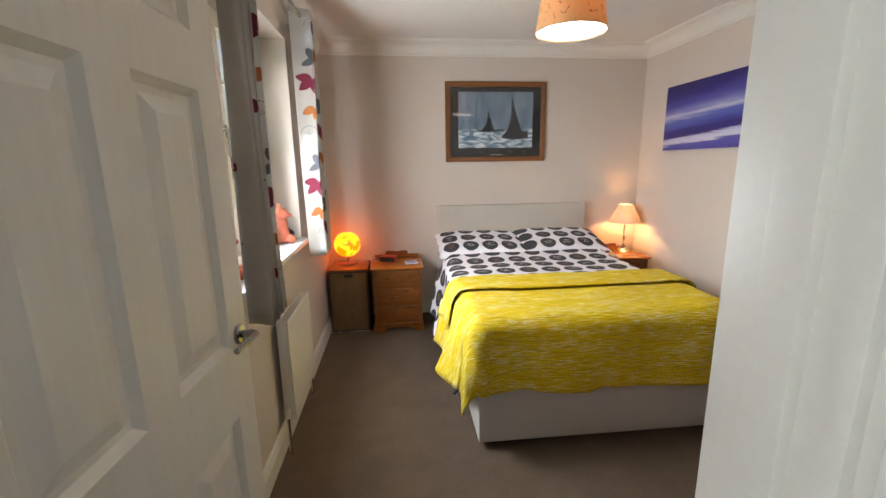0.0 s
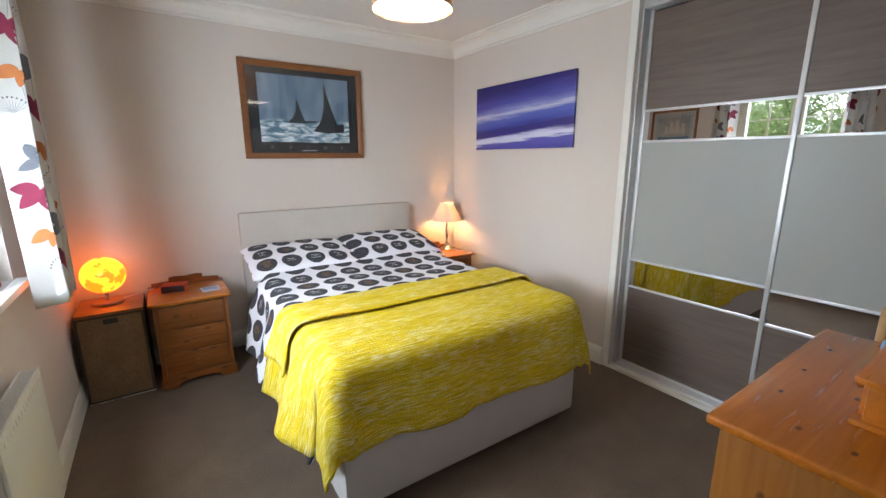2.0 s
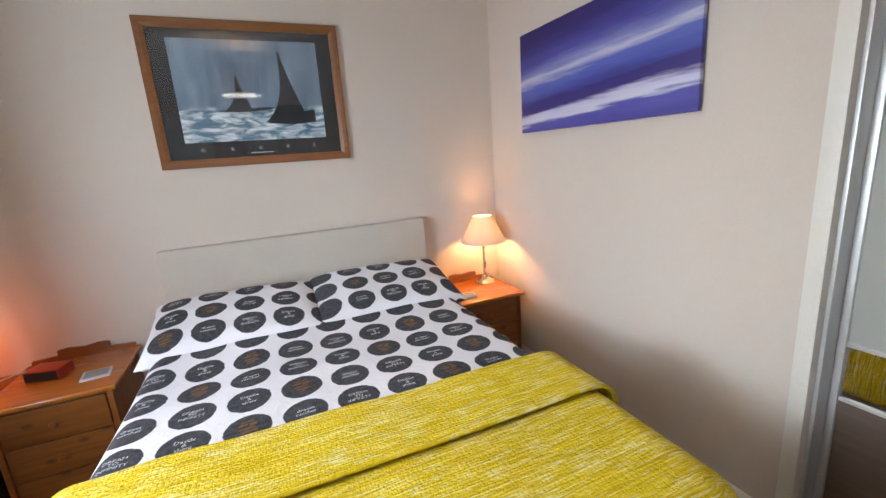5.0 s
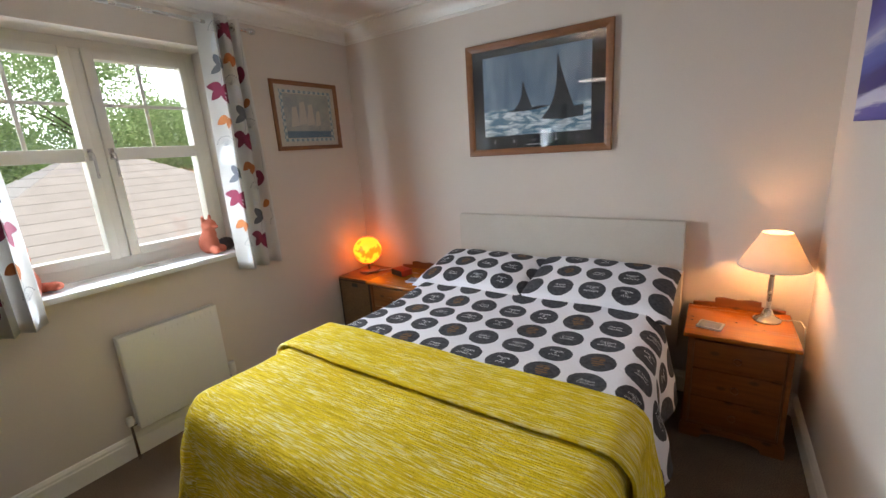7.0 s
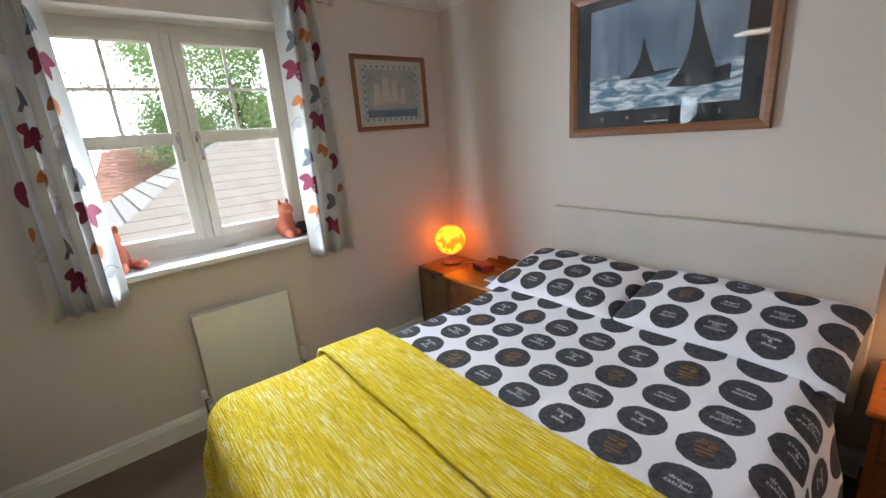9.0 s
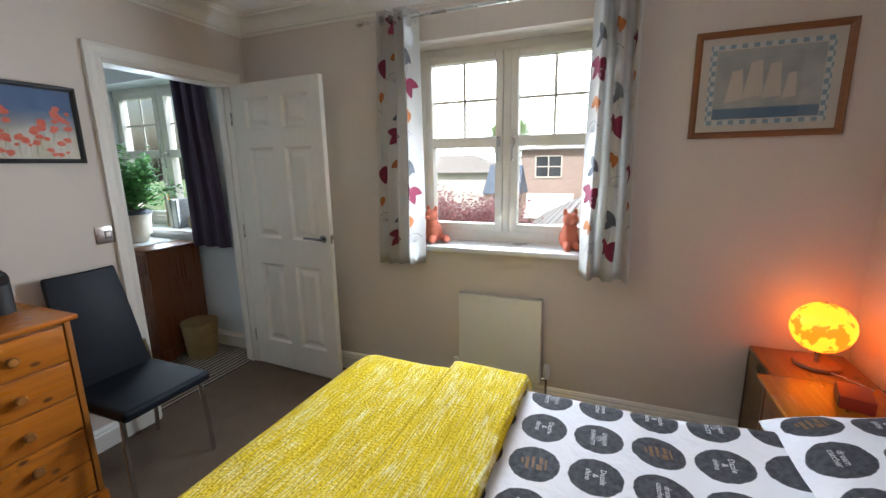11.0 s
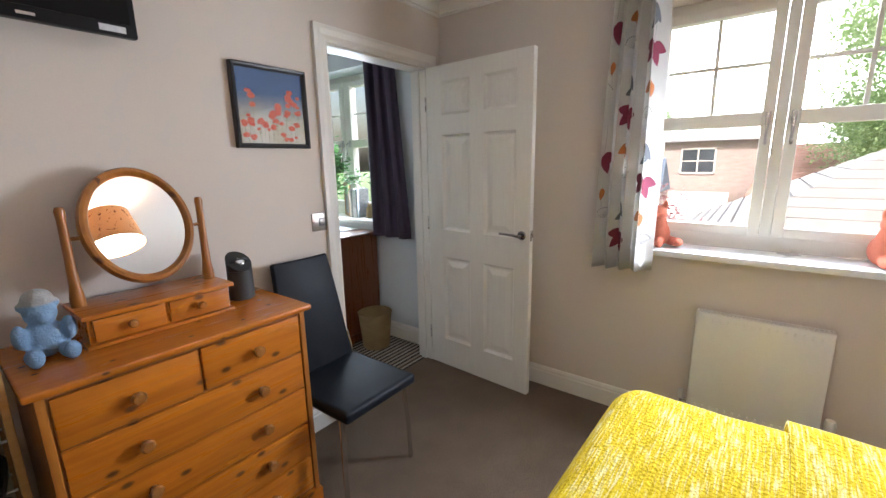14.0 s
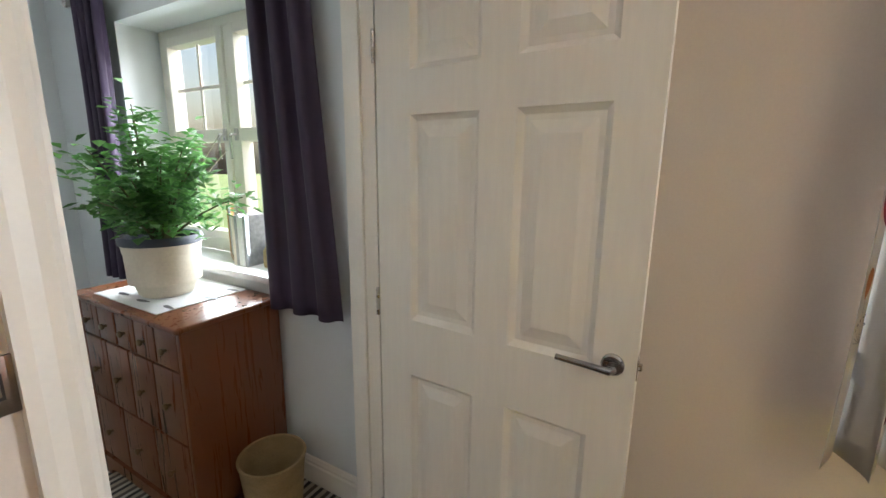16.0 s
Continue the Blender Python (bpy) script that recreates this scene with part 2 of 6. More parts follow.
M_UPVC = surface("window_upvc", (0.78, 0.75, 0.66), (0.80, 0.77, 0.69), 4, 0.4, 0.03, 100, fine=0.03)
M_SILL = surface("sill_gloss", (0.78, 0.78, 0.78), (0.80, 0.80, 0.80), 4, 0.3, 0.03, 100, fine=0.03)
M_GLASS = pane_glass("window_glass")
M_STEEL = metal("brushed_steel", (0.62, 0.60, 0.57), 0.28)
M_CHROME = metal("chrome", (0.75, 0.75, 0.76), 0.10)
M_HANDLE = metal("dark_polished_steel", (0.40, 0.40, 0.41), 0.16)
M_BRASS = metal("aged_brass", (0.22, 0.16, 0.09), 0.35)
M_ALU = surface("satin_aluminium", (0.66, 0.66, 0.66), (0.70, 0.70, 0.70), 12, 0.38, 0.03, 300, 0.45)
M_BLACK = surface("black_plastic", (0.012, 0.012, 0.013), (0.018, 0.018, 0.019), 8, 0.35, 0.03, 300)
M_LEATHER = surface("black_leatherette", (0.006, 0.008, 0.012), (0.010, 0.013, 0.019), 6, 0.50, 0.35, 200)
M_LEATHER.node_tree.nodes["Principled BSDF"].inputs["Specular IOR Level"].default_value = 0.22
M_PINE = wood("pine_lacquer_x", (0.58, 0.190, 0.015), (0.36, 0.098, 0.006), "x", 0.28, 1.0)
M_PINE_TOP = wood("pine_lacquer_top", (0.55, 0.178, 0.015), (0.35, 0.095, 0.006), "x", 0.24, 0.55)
M_PINE_Z = wood("pine_lacquer_z", (0.42, 0.165, 0.028), (0.28, 0.090, 0.012), "z", 0.30, 0.8)
M_PINE_Y = wood("pine_lacquer_y", (0.42, 0.165, 0.028), (0.28, 0.090, 0.012), "y", 0.30, 0.8)
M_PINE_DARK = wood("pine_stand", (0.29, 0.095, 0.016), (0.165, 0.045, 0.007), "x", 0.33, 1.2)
M_KNOB = wood("pine_knob", (0.36, 0.150, 0.035), (0.25, 0.090, 0.02), "z", 0.25)
M_FRAME = wood("picture_frame_wood", (0.27, 0.105, 0.032), (0.19, 0.066, 0.018), "x", 0.4)
M_RACK = wood("rack_wood", (0.46, 0.255, 0.085), (0.36, 0.185, 0.055), "x", 0.4)
M_MAHOG = wood("hall_chest_wood", (0.170, 0.052, 0.016), (0.155, 0.046, 0.0135), "z", 0.28)
M_PANEL = wood("wardrobe_panel", (0.185, 0.135, 0.108), (0.125, 0.088, 0.070), "y", 0.5)
M_GREYGLASS = surface("grey_back_painted_glass", (0.40, 0.405, 0.375), (0.41, 0.415, 0.385), 1, 0.40, 0.0, 50, fine=0.0, spec=0.3)
M_MIRROR, _nt, _b = base_material("mirror_silver")
_b.inputs["Base Color"].default_value = (0.88, 0.88, 0.88, 1)
_b.inputs["Metallic"].default_value = 1.0
_b.inputs["Roughness"].default_value = 0.0
M_DIVAN = surface("divan_fabric", (0.60, 0.575, 0.545), (0.65, 0.625, 0.595), 4, 0.9, 0.3, 350)
M_HEADB = surface("headboard_suede", (0.55, 0.505, 0.44), (0.60, 0.55, 0.485), 3, 0.92, 0.15, 250)
M_DOTS = dotted_cloth("dotted_cotton")
M_THROW = throw_cloth("mustard_throw")
M_PRINT = surface("white_print", (0.70, 0.70, 0.72), (0.6, 0.6, 0.62), 60, 0.9, 0.0)
M_GOLD = surface("gold_print", (0.20, 0.105, 0.035), (0.14, 0.07, 0.025), 60, 0.7, 0.0)
M_RAD = surface("radiator_enamel", (0.74, 0.72, 0.68), (0.76, 0.74, 0.70), 3, 0.35, 0.02, 90, fine=0.03)


# ---- mesh helpers ----
def box(bm, a, b, bevel=0.0, seg=2):
    vs = [bm.verts.new((x, y, z)) for z in (a[2], b[2]) for y in (a[1], b[1]) for x in (a[0], b[0])]
    fs = [bm.faces.new([vs[i] for i in q]) for q in ((0, 2, 3, 1), (4, 5, 7, 6), (0, 1, 5, 4), (2, 6, 7, 3), (0, 4, 6, 2), (1, 3, 7, 5))]
    if bevel:
        es = list({e for f in fs for e in f.edges})
        bmesh.ops.bevel(bm, geom=es, offset=bevel, segments=seg, affect="EDGES", profile=0.6)
    return bm


def boxes(*pairs, bevel=0.0):
    bm = bmesh.new()
    for a, b in pairs:
        lo = [min(p, q) for p, q in zip(a, b)]
        hi = [max(p, q) for p, q in zip(a, b)]
        box(bm, lo, hi, bevel)
    return bm


def surf(f, nu, nv, wrap=False, thick=0.0):
    """Sheet through f(u, v) for u, v in 0..1."""
    bm = bmesh.new()
    rows = [[bm.verts.new(f(i / nu, j / nv)) for i in range(nu + (0 if wrap else 1))] for j in range(nv + 1)]
    for j in range(nv):
        for i in range(nu):
            k = (i + 1) % len(rows[0]) if wrap else i + 1
            bm.faces.new((rows[j][i], rows[j][k], rows[j + 1][k], rows[j + 1][i]))
    if thick:
        bmesh.ops.recalc_face_normals(bm, faces=bm.faces)
        bmesh.ops.solidify(bm, geom=bm.faces[:], thickness=thick)
    return bm


def lathe(prof, seg=32, bm=None, at=(0, 0, 0), rot=None):
    bm = bm or bmesh.new()
    rot = rot or Matrix.Identity(3)
    at = Vector(at)
    rows = []
    for r, z in prof:
        if r < 1e-5:
            rows.append([bm.verts.new(at + rot @ Vector((0, 0, z)))])
        else:
            rows.append([bm.verts.new(at + rot @ Vector((r * math.cos(2 * math.pi * i / seg), r * math.sin(2 * math.pi * i / seg), z))) for i in range(seg)])
    for a, b in zip(rows, rows[1:]):
        for i in range(seg):
            k = (i + 1) % seg
            q = [a[i % len(a)], a[k % len(a)], b[k % len(b)], b[i % len(b)]]
            q = list(dict.fromkeys(q))
            if len(q) > 2:
                bm.faces.new(q)
    return bm


def tube(pts, r, seg=10, bm=None, taper=1.0):
    bm = bm or bmesh.new()
    pts = [Vector(p) for p in pts]
    prev = None
    for k, p in enumerate(pts):
        d = (pts[min(k + 1, len(pts) - 1)] - pts[max(k - 1, 0)]).normalized()
        s = d.orthogonal().normalized() if prev is None else (prev[1] - d * prev[1].dot(d)).normalized()
        t = d.cross(s)
        rr = r * (1 + (taper - 1) * k / (len(pts) - 1))
        ring = [bm.verts.new(p + rr * (math.cos(2 * math.pi * i / seg) * s + math.sin(2 * math.pi * i / seg) * t)) for i in range(seg)]
        if prev:
            for i in range(seg):
                bm.faces.new((prev[0][i], prev[0][(i + 1) % seg], ring[(i + 1) % seg], ring[i]))
        else:
            bm.faces.new(ring[::-1])
        prev = (ring, s)
    bm.faces.new(prev[0])
    return bm


def ball(bm, c, r, seg=16, rings=10, rot=None):
    """An ellipsoid with radii r."""
    m = Matrix.Translation(c) @ (rot.to_4x4() if rot else Matrix.Identity(4)) @ Matrix.Diagonal((r[0], r[1], r[2], 1))
    bmesh.ops.create_uvsphere(bm, u_segments=seg, v_segments=rings, radius=1.0, matrix=m)
    return bm


def prism(outline, depth, axis="y", bm=None, base=0.0):
    """An outline in a plane pushed out along axis; outline points are the two other coordinates."""
    bm = bm or bmesh.new()
    put = {"y": lambda a, b, d: (a, d, b), "x": lambda a, b, d: (d, a, b), "z": lambda a, b, d: (a, b, d)}[axis]
    lo = [bm.verts.new(put(a, b, base)) for a, b in outline]
    hi = [bm.verts.new(put(a, b, base + depth)) for a, b in outline]
    n = len(lo)
    bm.faces.new(lo)
    bm.faces.new(hi[::-1])
    for i in range(n):
        bm.faces.new((lo[i], hi[i], hi[(i + 1) % n], lo[(i + 1) % n]))
    return bm


def mesh_of(name, bm, mat, smooth=False):
    bmesh.ops.recalc_face_normals(bm, faces=bm.faces)
    me = bpy.data.meshes.new(name)
    bm.to_mesh(me)
    bm.free()
    me.materials.append(mat)
    if smooth:
        me.polygons.foreach_set("use_smooth", [True] * len(me.polygons))
        me.set_sharp_from_angle(angle=radians(38))
    return me


def part(name, bm, mat, parent=None, label="", smooth=True):
    ob = new(name, mesh_of(name, bm, mat, smooth))
    if parent:
        ob.parent = parent
    if label:
        ob["label"] = label
    return ob


def thing(name, label, category, at=(0, 0, 0), rz=0.0, group="", kind=""):
    ob = new(name)
    ob.empty_display_size = 0.05
    ob.matrix_world = pose(*at, 0, 0, rz)
    return tagged(ob, label, category, group, kind)


def single(name, bm, mat, label, category, at=(0, 0, 0), rz=0.0, group="", kind="", smooth=True):
    ob = part(name, bm, mat, None, "", smooth)
    ob.matrix_world = pose(*at, 0, 0, rz)
    return tagged(ob, label, category, group, kind)


def structure(name, bm, mat, label="", category="", smooth=False):
    return tagged(part(name, bm, mat, None, "", smooth), label, category, "", "structure")


def words(body, size):
    """Flat letters as a list of vertices and faces, centred on the origin."""
    c = bpy.data.curves.new("letters", "FONT")
    c.body, c.size, c.align_x, c.align_y = body, size, "CENTER", "CENTER"
    c.space_line = 0.85
    c.resolution_u = 2
    ob = new("letters", c)
    me = ob.evaluated_get(bpy.context.evaluated_depsgraph_get()).to_mesh()
    vs = [v.co.copy() for v in me.vertices]
    fs = [tuple(p.vertices) for p in me.polygons]
    bpy.data.objects.remove(ob)
    bpy.data.curves.remove(c)
    return vs, fs


def add_flat(bm, shape, put):
    vs, fs = shape
    made = [bm.verts.new(put(v.x, v.y)) for v in vs]
    for f in fs:
        try:
            bm.faces.new([made[i] for i in f])
        except ValueError:
            pass


# ---- structure ----
OUT = 0.32
WY0, WY1, WZ0, WZ1 = 1.235, 2.385, 0.925, 2.14       # bedroom window opening
HY0, HY1 = -1.80, -0.60                               # hall window opening
DX0, DX1, DZ = 0.140, 0.917, 1.992                     # doorway
HB = -2.6                                             # back of the hall
structure("floor", boxes(((0, -0.06, -0.1), (W + 0.75, L, 0))), M_CARPET, "taupe brown cut-pile bedroom carpet", "carpet")
structure("floor_hall", boxes(((0, HB, -0.1), (1.9, -0.06, 0.0))), M_STRIPE, "brown and beige striped hall carpet", "carpet")
structure("ceiling", boxes(((-OUT, HB - 0.1, H), (W + 0.85, L + 0.1, H + 0.15))), M_CEIL, "white painted ceiling", "ceiling")
structure("wall_window", boxes(((-OUT, -0.12, -0.1), (0, WY0, H)), ((-OUT, WY1, -0.1), (0, L + 0.1, H)), ((-OUT, WY0, -0.1), (0, WY1, WZ0)), ((-OUT, WY0, WZ1), (0, WY1, H))), M_WALL, "beige painted window wall", "wall")
structure("wall_hall_window", boxes(((-OUT, HB, -0.1), (0, HY0, H)), ((-OUT, HY1, -0.1), (0, -0.12, H)), ((-OUT, HY0, -0.1), (0, HY1, WZ0)), ((-OUT, HY0, WZ1), (0, HY1, H))), M_HALLWALL, "pale grey painted hall wall", "wall")
structure("wall_head", boxes(((0, L, -0.1), (W + 0.85, L + 0.1, H))), M_WALL, "beige painted wall behind the bed", "wall")
structure("wall_right", boxes(((W, 1.701, -0.1), (W + 0.75, L, H)), ((W, 0, 2.335), (W + 0.75, 1.701, H))), M_WALL, "beige painted wall beside the wardrobe", "wall")
structure("wall_wardrobe_back", boxes(((W + 0.75, -0.12, -0.1), (W + 0.85, L, H))), M_WALL, "plain wall behind the wardrobe", "wall")
structure("wall_door", boxes(((0, -0.12, -0.1), (DX0, 0, H)), ((DX1, -0.12, -0.1), (W + 0.75, 0, H)), ((DX0, -0.12, DZ), (DX1, 0, H))), M_WALL, "beige painted wall with the doorway", "wall")
structure("wall_hall_back", boxes(((-OUT, HB - 0.1, -0.1), (2.0, HB, H))), M_HALLWALL, "pale grey hall wall", "wall")
structure("wall_hall_side", boxes(((1.9, HB, -0.1), (2.0, -0.12, H))), M_HALLWALL, "pale grey hall wall", "wall")
# unseen slab above the ceiling, added to block the sun from the rooms
structure("sun_block_slab", boxes(((-0.9, HB - 0.5, 2.9), (W + 3.5, L + 3, 3.0))), M_CEIL, "unseen slab over the rooms that keeps the sun out", "roof")


def cornice():
    prof = [(0.0, 2.315), (0.006, 2.315), (0.010, 2.330), (0.018, 2.333), (0.030, 2.365), (0.055, 2.395), (0.085, 2.408), (0.088, 2.418), (0.105, 2.420), (0.110, H)]
    bm = bmesh.new()
    prev = None
    for d, z in prof:
        row = [bm.verts.new(p) for p in ((W - 0.0, d, z), (d, d, z), (d, L - d, z), (W - d, L - d, z), (W - d, 1.70, z))]
        if prev:
            for i in range(4):
                bm.faces.new((prev[i], prev[i + 1], row[i + 1], row[i]))
        prev = row
    bm.faces.new([bm.verts.new((W - d, 1.70, z)) for d, z in prof] + [bm.verts.new((W, 1.70, H))])
    return bm


structure("cornice", cornice(), M_TRIM, "white moulded plaster coving", "cornice", True)


def skirting(p, q, h=0.125, t=0.018):
    """A moulded board along the wall from p to q; the room lies on the left of that line."""
    p, q = Vector((*p, 0)), Vector((*q, 0))
    n = Vector((-(q - p).y, (q - p).x, 0)).normalized()
    prof = [(0, 0), (t, 0), (t, h * 0.72), (t * 0.75, h * 0.78), (t * 0.75, h * 0.86), (t * 0.35, h * 0.97), (0, h)]
    bm = bmesh.new()
    a = [bm.verts.new(p + n * d + Vector((0, 0, z))) for d, z in prof]
    b = [bm.verts.new(q + n * d + Vector((0, 0, z))) for d, z in prof]
    for i in range(len(a) - 1):
        bm.faces.new((a[i], b[i], b[i + 1], a[i + 1]))
    bm.faces.new(a), bm.faces.new(b[::-1])
    return bm


for p, q in (((0, L), (0, 0)), ((W, L), (0.018, L)), ((W, 1.702), (W, L - 0.018)), ((0.97, 0), (W, 0)), ((0, -0.13), (0, HB)), ((1.9, -0.12), (0.97, -0.12))):
    structure("baseboard", skirting(p, q), M_TRIM, "white moulded skirting board", "skirting")


def architrave(y, out):
    """Moulded frame round the doorway on one side of the wall."""
    w, bm = 0.075, bmesh.new()
    prof = [(0.0, 0.0), (0.0, 0.012), (0.012, 0.019), (0.030, 0.016), (0.055, 0.022), (0.075, 0.020), (0.075, 0.0)]
    prev = None
    for o, d in prof:
        yy = y + out * d
        row = [bm.verts.new(v) for v in ((DX0 - o, yy, 0), (DX0 - o, yy, DZ + o), (DX1 + o, yy, DZ + o), (DX1 + o, yy, 0))]
        if prev:
            for i in range(3):
                bm.faces.new((prev[i], prev[i + 1], row[i + 1], row[i]))
        prev = row
    return bm


structure("trim_architrave", architrave(0.0, 1), M_TRIM, "white moulded door architrave", "architrave")
structure("trim_architrave_hall", architrave(-0.12, -1), M_TRIM, "white moulded door architrave", "architrave")
dl = thing("door_lining", "white painted door lining with stops", "door frame", kind="structure")
for nm, a, b in (("jamb", (DX0, -0.121, 0), (DX0 + 0.012, 0.001, DZ - 0.012)), ("jamb", (DX1 - 0.012, -0.121, 0), (DX1, 0.001, DZ - 0.012)), ("head", (DX0, -0.121, DZ - 0.012), (DX1, 0.001, DZ)),
                 ("door_stop", (DX0 + 0.012, -0.085, 0), (DX0 + 0.024, -0.048, DZ - 0.012)), ("door_stop", (DX1 - 0.024, -0.085, 0), (DX1 - 0.012, -0.048, DZ - 0.012))):
    part(nm, boxes((a, b), bevel=0.0015), M_TRIM, dl)


# ---- windows ----
def window(name, y0, y1, label):
    win = thing(name, label, "window", kind="structure")
    x0, x1 = -0.27, -0.205
    z0, z1, ym = WZ0 + 0.03, WZ1, (y0 + y1) / 2
    f = 0.045
    part("window_frame", boxes(((x0, y0, z0), (x1, y0 + f, z1)), ((x0, y1 - f, z0), (x1, y1, z1)), ((x0, y0 + f, z1 - f), (x1, y1 - f, z1)), ((x0, y0 + f, z0), (x1, y1 - f, z0 + 0.07)), ((x0, ym - 0.022, z0 + 0.07), (x1, ym + 0.022, z1 - f)), bevel=0.004), M_UPVC, win)
    for a, b, hinge in ((y0 + f, ym - 0.022, -1), (ym + 0.022, y1 - f, 1)):
        c, lo, hi, mid = 0.046, z0 + 0.07, z1 - f, 1.578
        xa, xb = x0 + 0.008, x1 + 0.012
        a2, b2 = a + 0.002, b - 0.002
        sash = part("casement", boxes(((xa, a2, lo), (xb, a2 + c, hi)), ((xa, b2 - c, lo), (xb, b2, hi)), ((xa, a2 + c, hi - c), (xb, b2 - c, hi)), ((xa, a2 + c, lo), (xb, b2 - c, lo + c)), ((xa, a2 + c, mid - 0.032), (xb, b2 - c, mid + 0.032)), bevel=0.005), M_UPVC, win)
        part("upper_pane", boxes(((-0.243, a2 + c - 0.005, mid + 0.027), (-0.239, b2 - c + 0.005, hi - c + 0.005))), M_GLASS, sash, "clear glass").visible_shadow = False
        part("lower_pane", boxes(((-0.243, a2 + c - 0.005, lo + c - 0.005), (-0.239, b2 - c + 0.005, mid - 0.027))), M_GLASS, sash, "clear glass").visible_shadow = False
        m = (a + b) / 2
        zc = (mid + 0.03 + hi - c) / 2
        part("glazing_bar", boxes(((-0.238, m - 0.009, mid + 0.03), (-0.230, m + 0.009, hi - c)), ((-0.238, a2 + c, zc - 0.009), (-0.2305, b2 - c, zc + 0.009)), bevel=0.002), M_UPVC, sash)
        hy = b - 0.024 if hinge < 0 else a + 0.024
        hb = boxes(((x1 + 0.012, hy - 0.011, mid - 0.03), (x1 + 0.024, hy + 0.011, mid + 0.03)), bevel=0.003)
        tube([(x1 + 0.024, hy, mid), (x1 + 0.05, hy, mid), (x1 + 0.055, hy, mid - 0.02), (x1 + 0.052, hy, mid - 0.12)], 0.008, 8, hb, 0.8)
        part("casement_handle", hb, M_STEEL, sash, "brushed steel handle")
    return win


window("window_1", WY0, WY1, "white double casement window with glazing bars")
window("window_2", HY0, HY1, "white hall casement window with glazing bars")
for nm, a, b, pr in (("window_sill", WY0, WY1, 0.045), ("window_sill_hall", HY0, HY1, 0.045)):
    structure(nm, boxes(((-0.205, a, WZ0), (0.0, b, WZ0 + 0.03)), ((0.0, a - 0.035, WZ0), (pr, b + 0.035, WZ0 + 0.03)), bevel=0.006), M_SILL, "white gloss window sill board", "window sill", True)


# ---- bed and bedding ----
BX, BY, BR = 1.642, 1.447, -1.0
TOP, HW = 0.648, 0.685


def bed():
    b = thing("bed", "white fabric double divan bed with a suede headboard", "bed", (BX, BY, 0), BR)
    part("divan_base", boxes(((-0.665, 0.01, 0.035), (0.665, 0.985, 0.365)), ((-0.665, 0.99, 0.035), (0.665, 1.96, 0.365)), bevel=0.018), M_DIVAN, b)
    part("mattress", boxes(((-0.655, 0.02, 0.367), (0.655, 1.96, 0.618)), bevel=0.07), M_DIVAN, b, "white quilted mattress")
    hb = boxes(((-0.70, 1.975, 0.30), (0.715, 2.035, 1.03)), bevel=0.018)
    part("headboard", hb, M_HEADB, b, "cream suede upholstered headboard")
    for x in (-0.6, 0.6):
        for y in (0.1, 1.85):
            part("castor", lathe([(0, 0), (0.022, 0), (0.025, 0.01), (0.025, 0.03), (0.012, 0.036), (0, 0.036)], 14, at=(x, y, 0)), M_BLACK, b)


def edge_fall(s, half, r, flare=0.12):
    """Distance s along a cloth from the middle: place across, and drop below the top."""
    flat = half - r
    if s <= flat:
        return s, 0.0
    a = (s - flat) / r
    if a < math.pi / 2:
        return flat + r * math.sin(a), r * (1 - math.cos(a))
    rest = s - flat - r * math.pi / 2
    return half + flare * rest, r + rest * 0.975


def drape(u, v, lift, seed, wave=1.0, foot=0.0, r=0.085, flare=0.10):
    """Cloth over the mattress: u across and v along from the foot edge, in metres."""
    x, dx = edge_fall(abs(u), HW + lift, r, flare)
    if v < foot + r:
        y, dy = edge_fall(foot + r - v + 0.0, r, r)
        y = foot + r - y
    else:
        y, dy = v, 0.0
    drop = (dx ** 5 + dy ** 5) ** 0.2
    n = noise.noise(Vector((u * 3.1, v * 3.3, seed)))
    n2 = noise.noise(Vector((u * 9.0, v * 8.0, seed + 5)))
    z = TOP + lift - drop + (0.010 * n + 0.003 * n2) * (1 if drop < 0.02 else 0.3)
    if drop > 0.05:
        k = min(1.0, (drop - 0.05) / 0.2) * wave
        side = dx ** 3 / (dx ** 3 + dy ** 3)
        x += side * k * (0.020 * math.sin(v * 13 + seed) + 0.026 * n + 0.008 * n2)
        y -= (1 - side) * k * (0.012 * math.sin(u * 9 + seed) + 0.022 * n + 0.008 * n2)
        if dx > 0.05 and dy > 0.05:
            g = min(dx, dy) * 0.13
            x += g if u > 0 else -0.3 * g
            y -= g
    cx, cy = HW + lift - 0.11, foot + 0.11
    if x > cx and y < cy:
        a, b = x - cx, cy - y
        k, turn = max(a, b), math.atan2(b, a)
        if dx + dy > 1e-6:
            turn += (math.atan2(dy, dx) - turn) * min(1.0, drop / 0.12)
        x, y = cx + k * math.cos(turn), cy - k * math.sin(turn)
    return Vector((math.copysign(x, u), y, max(z, 0.012)))


def map_uv(ob, uv):
    lay = ob.data.uv_layers.new(name="UVMap")
    for lp in ob.data.loops:
        a, b = uv[lp.vertex_index]
        lay.data[lp.index].uv = (a - DOT_U, b - DOT_V)


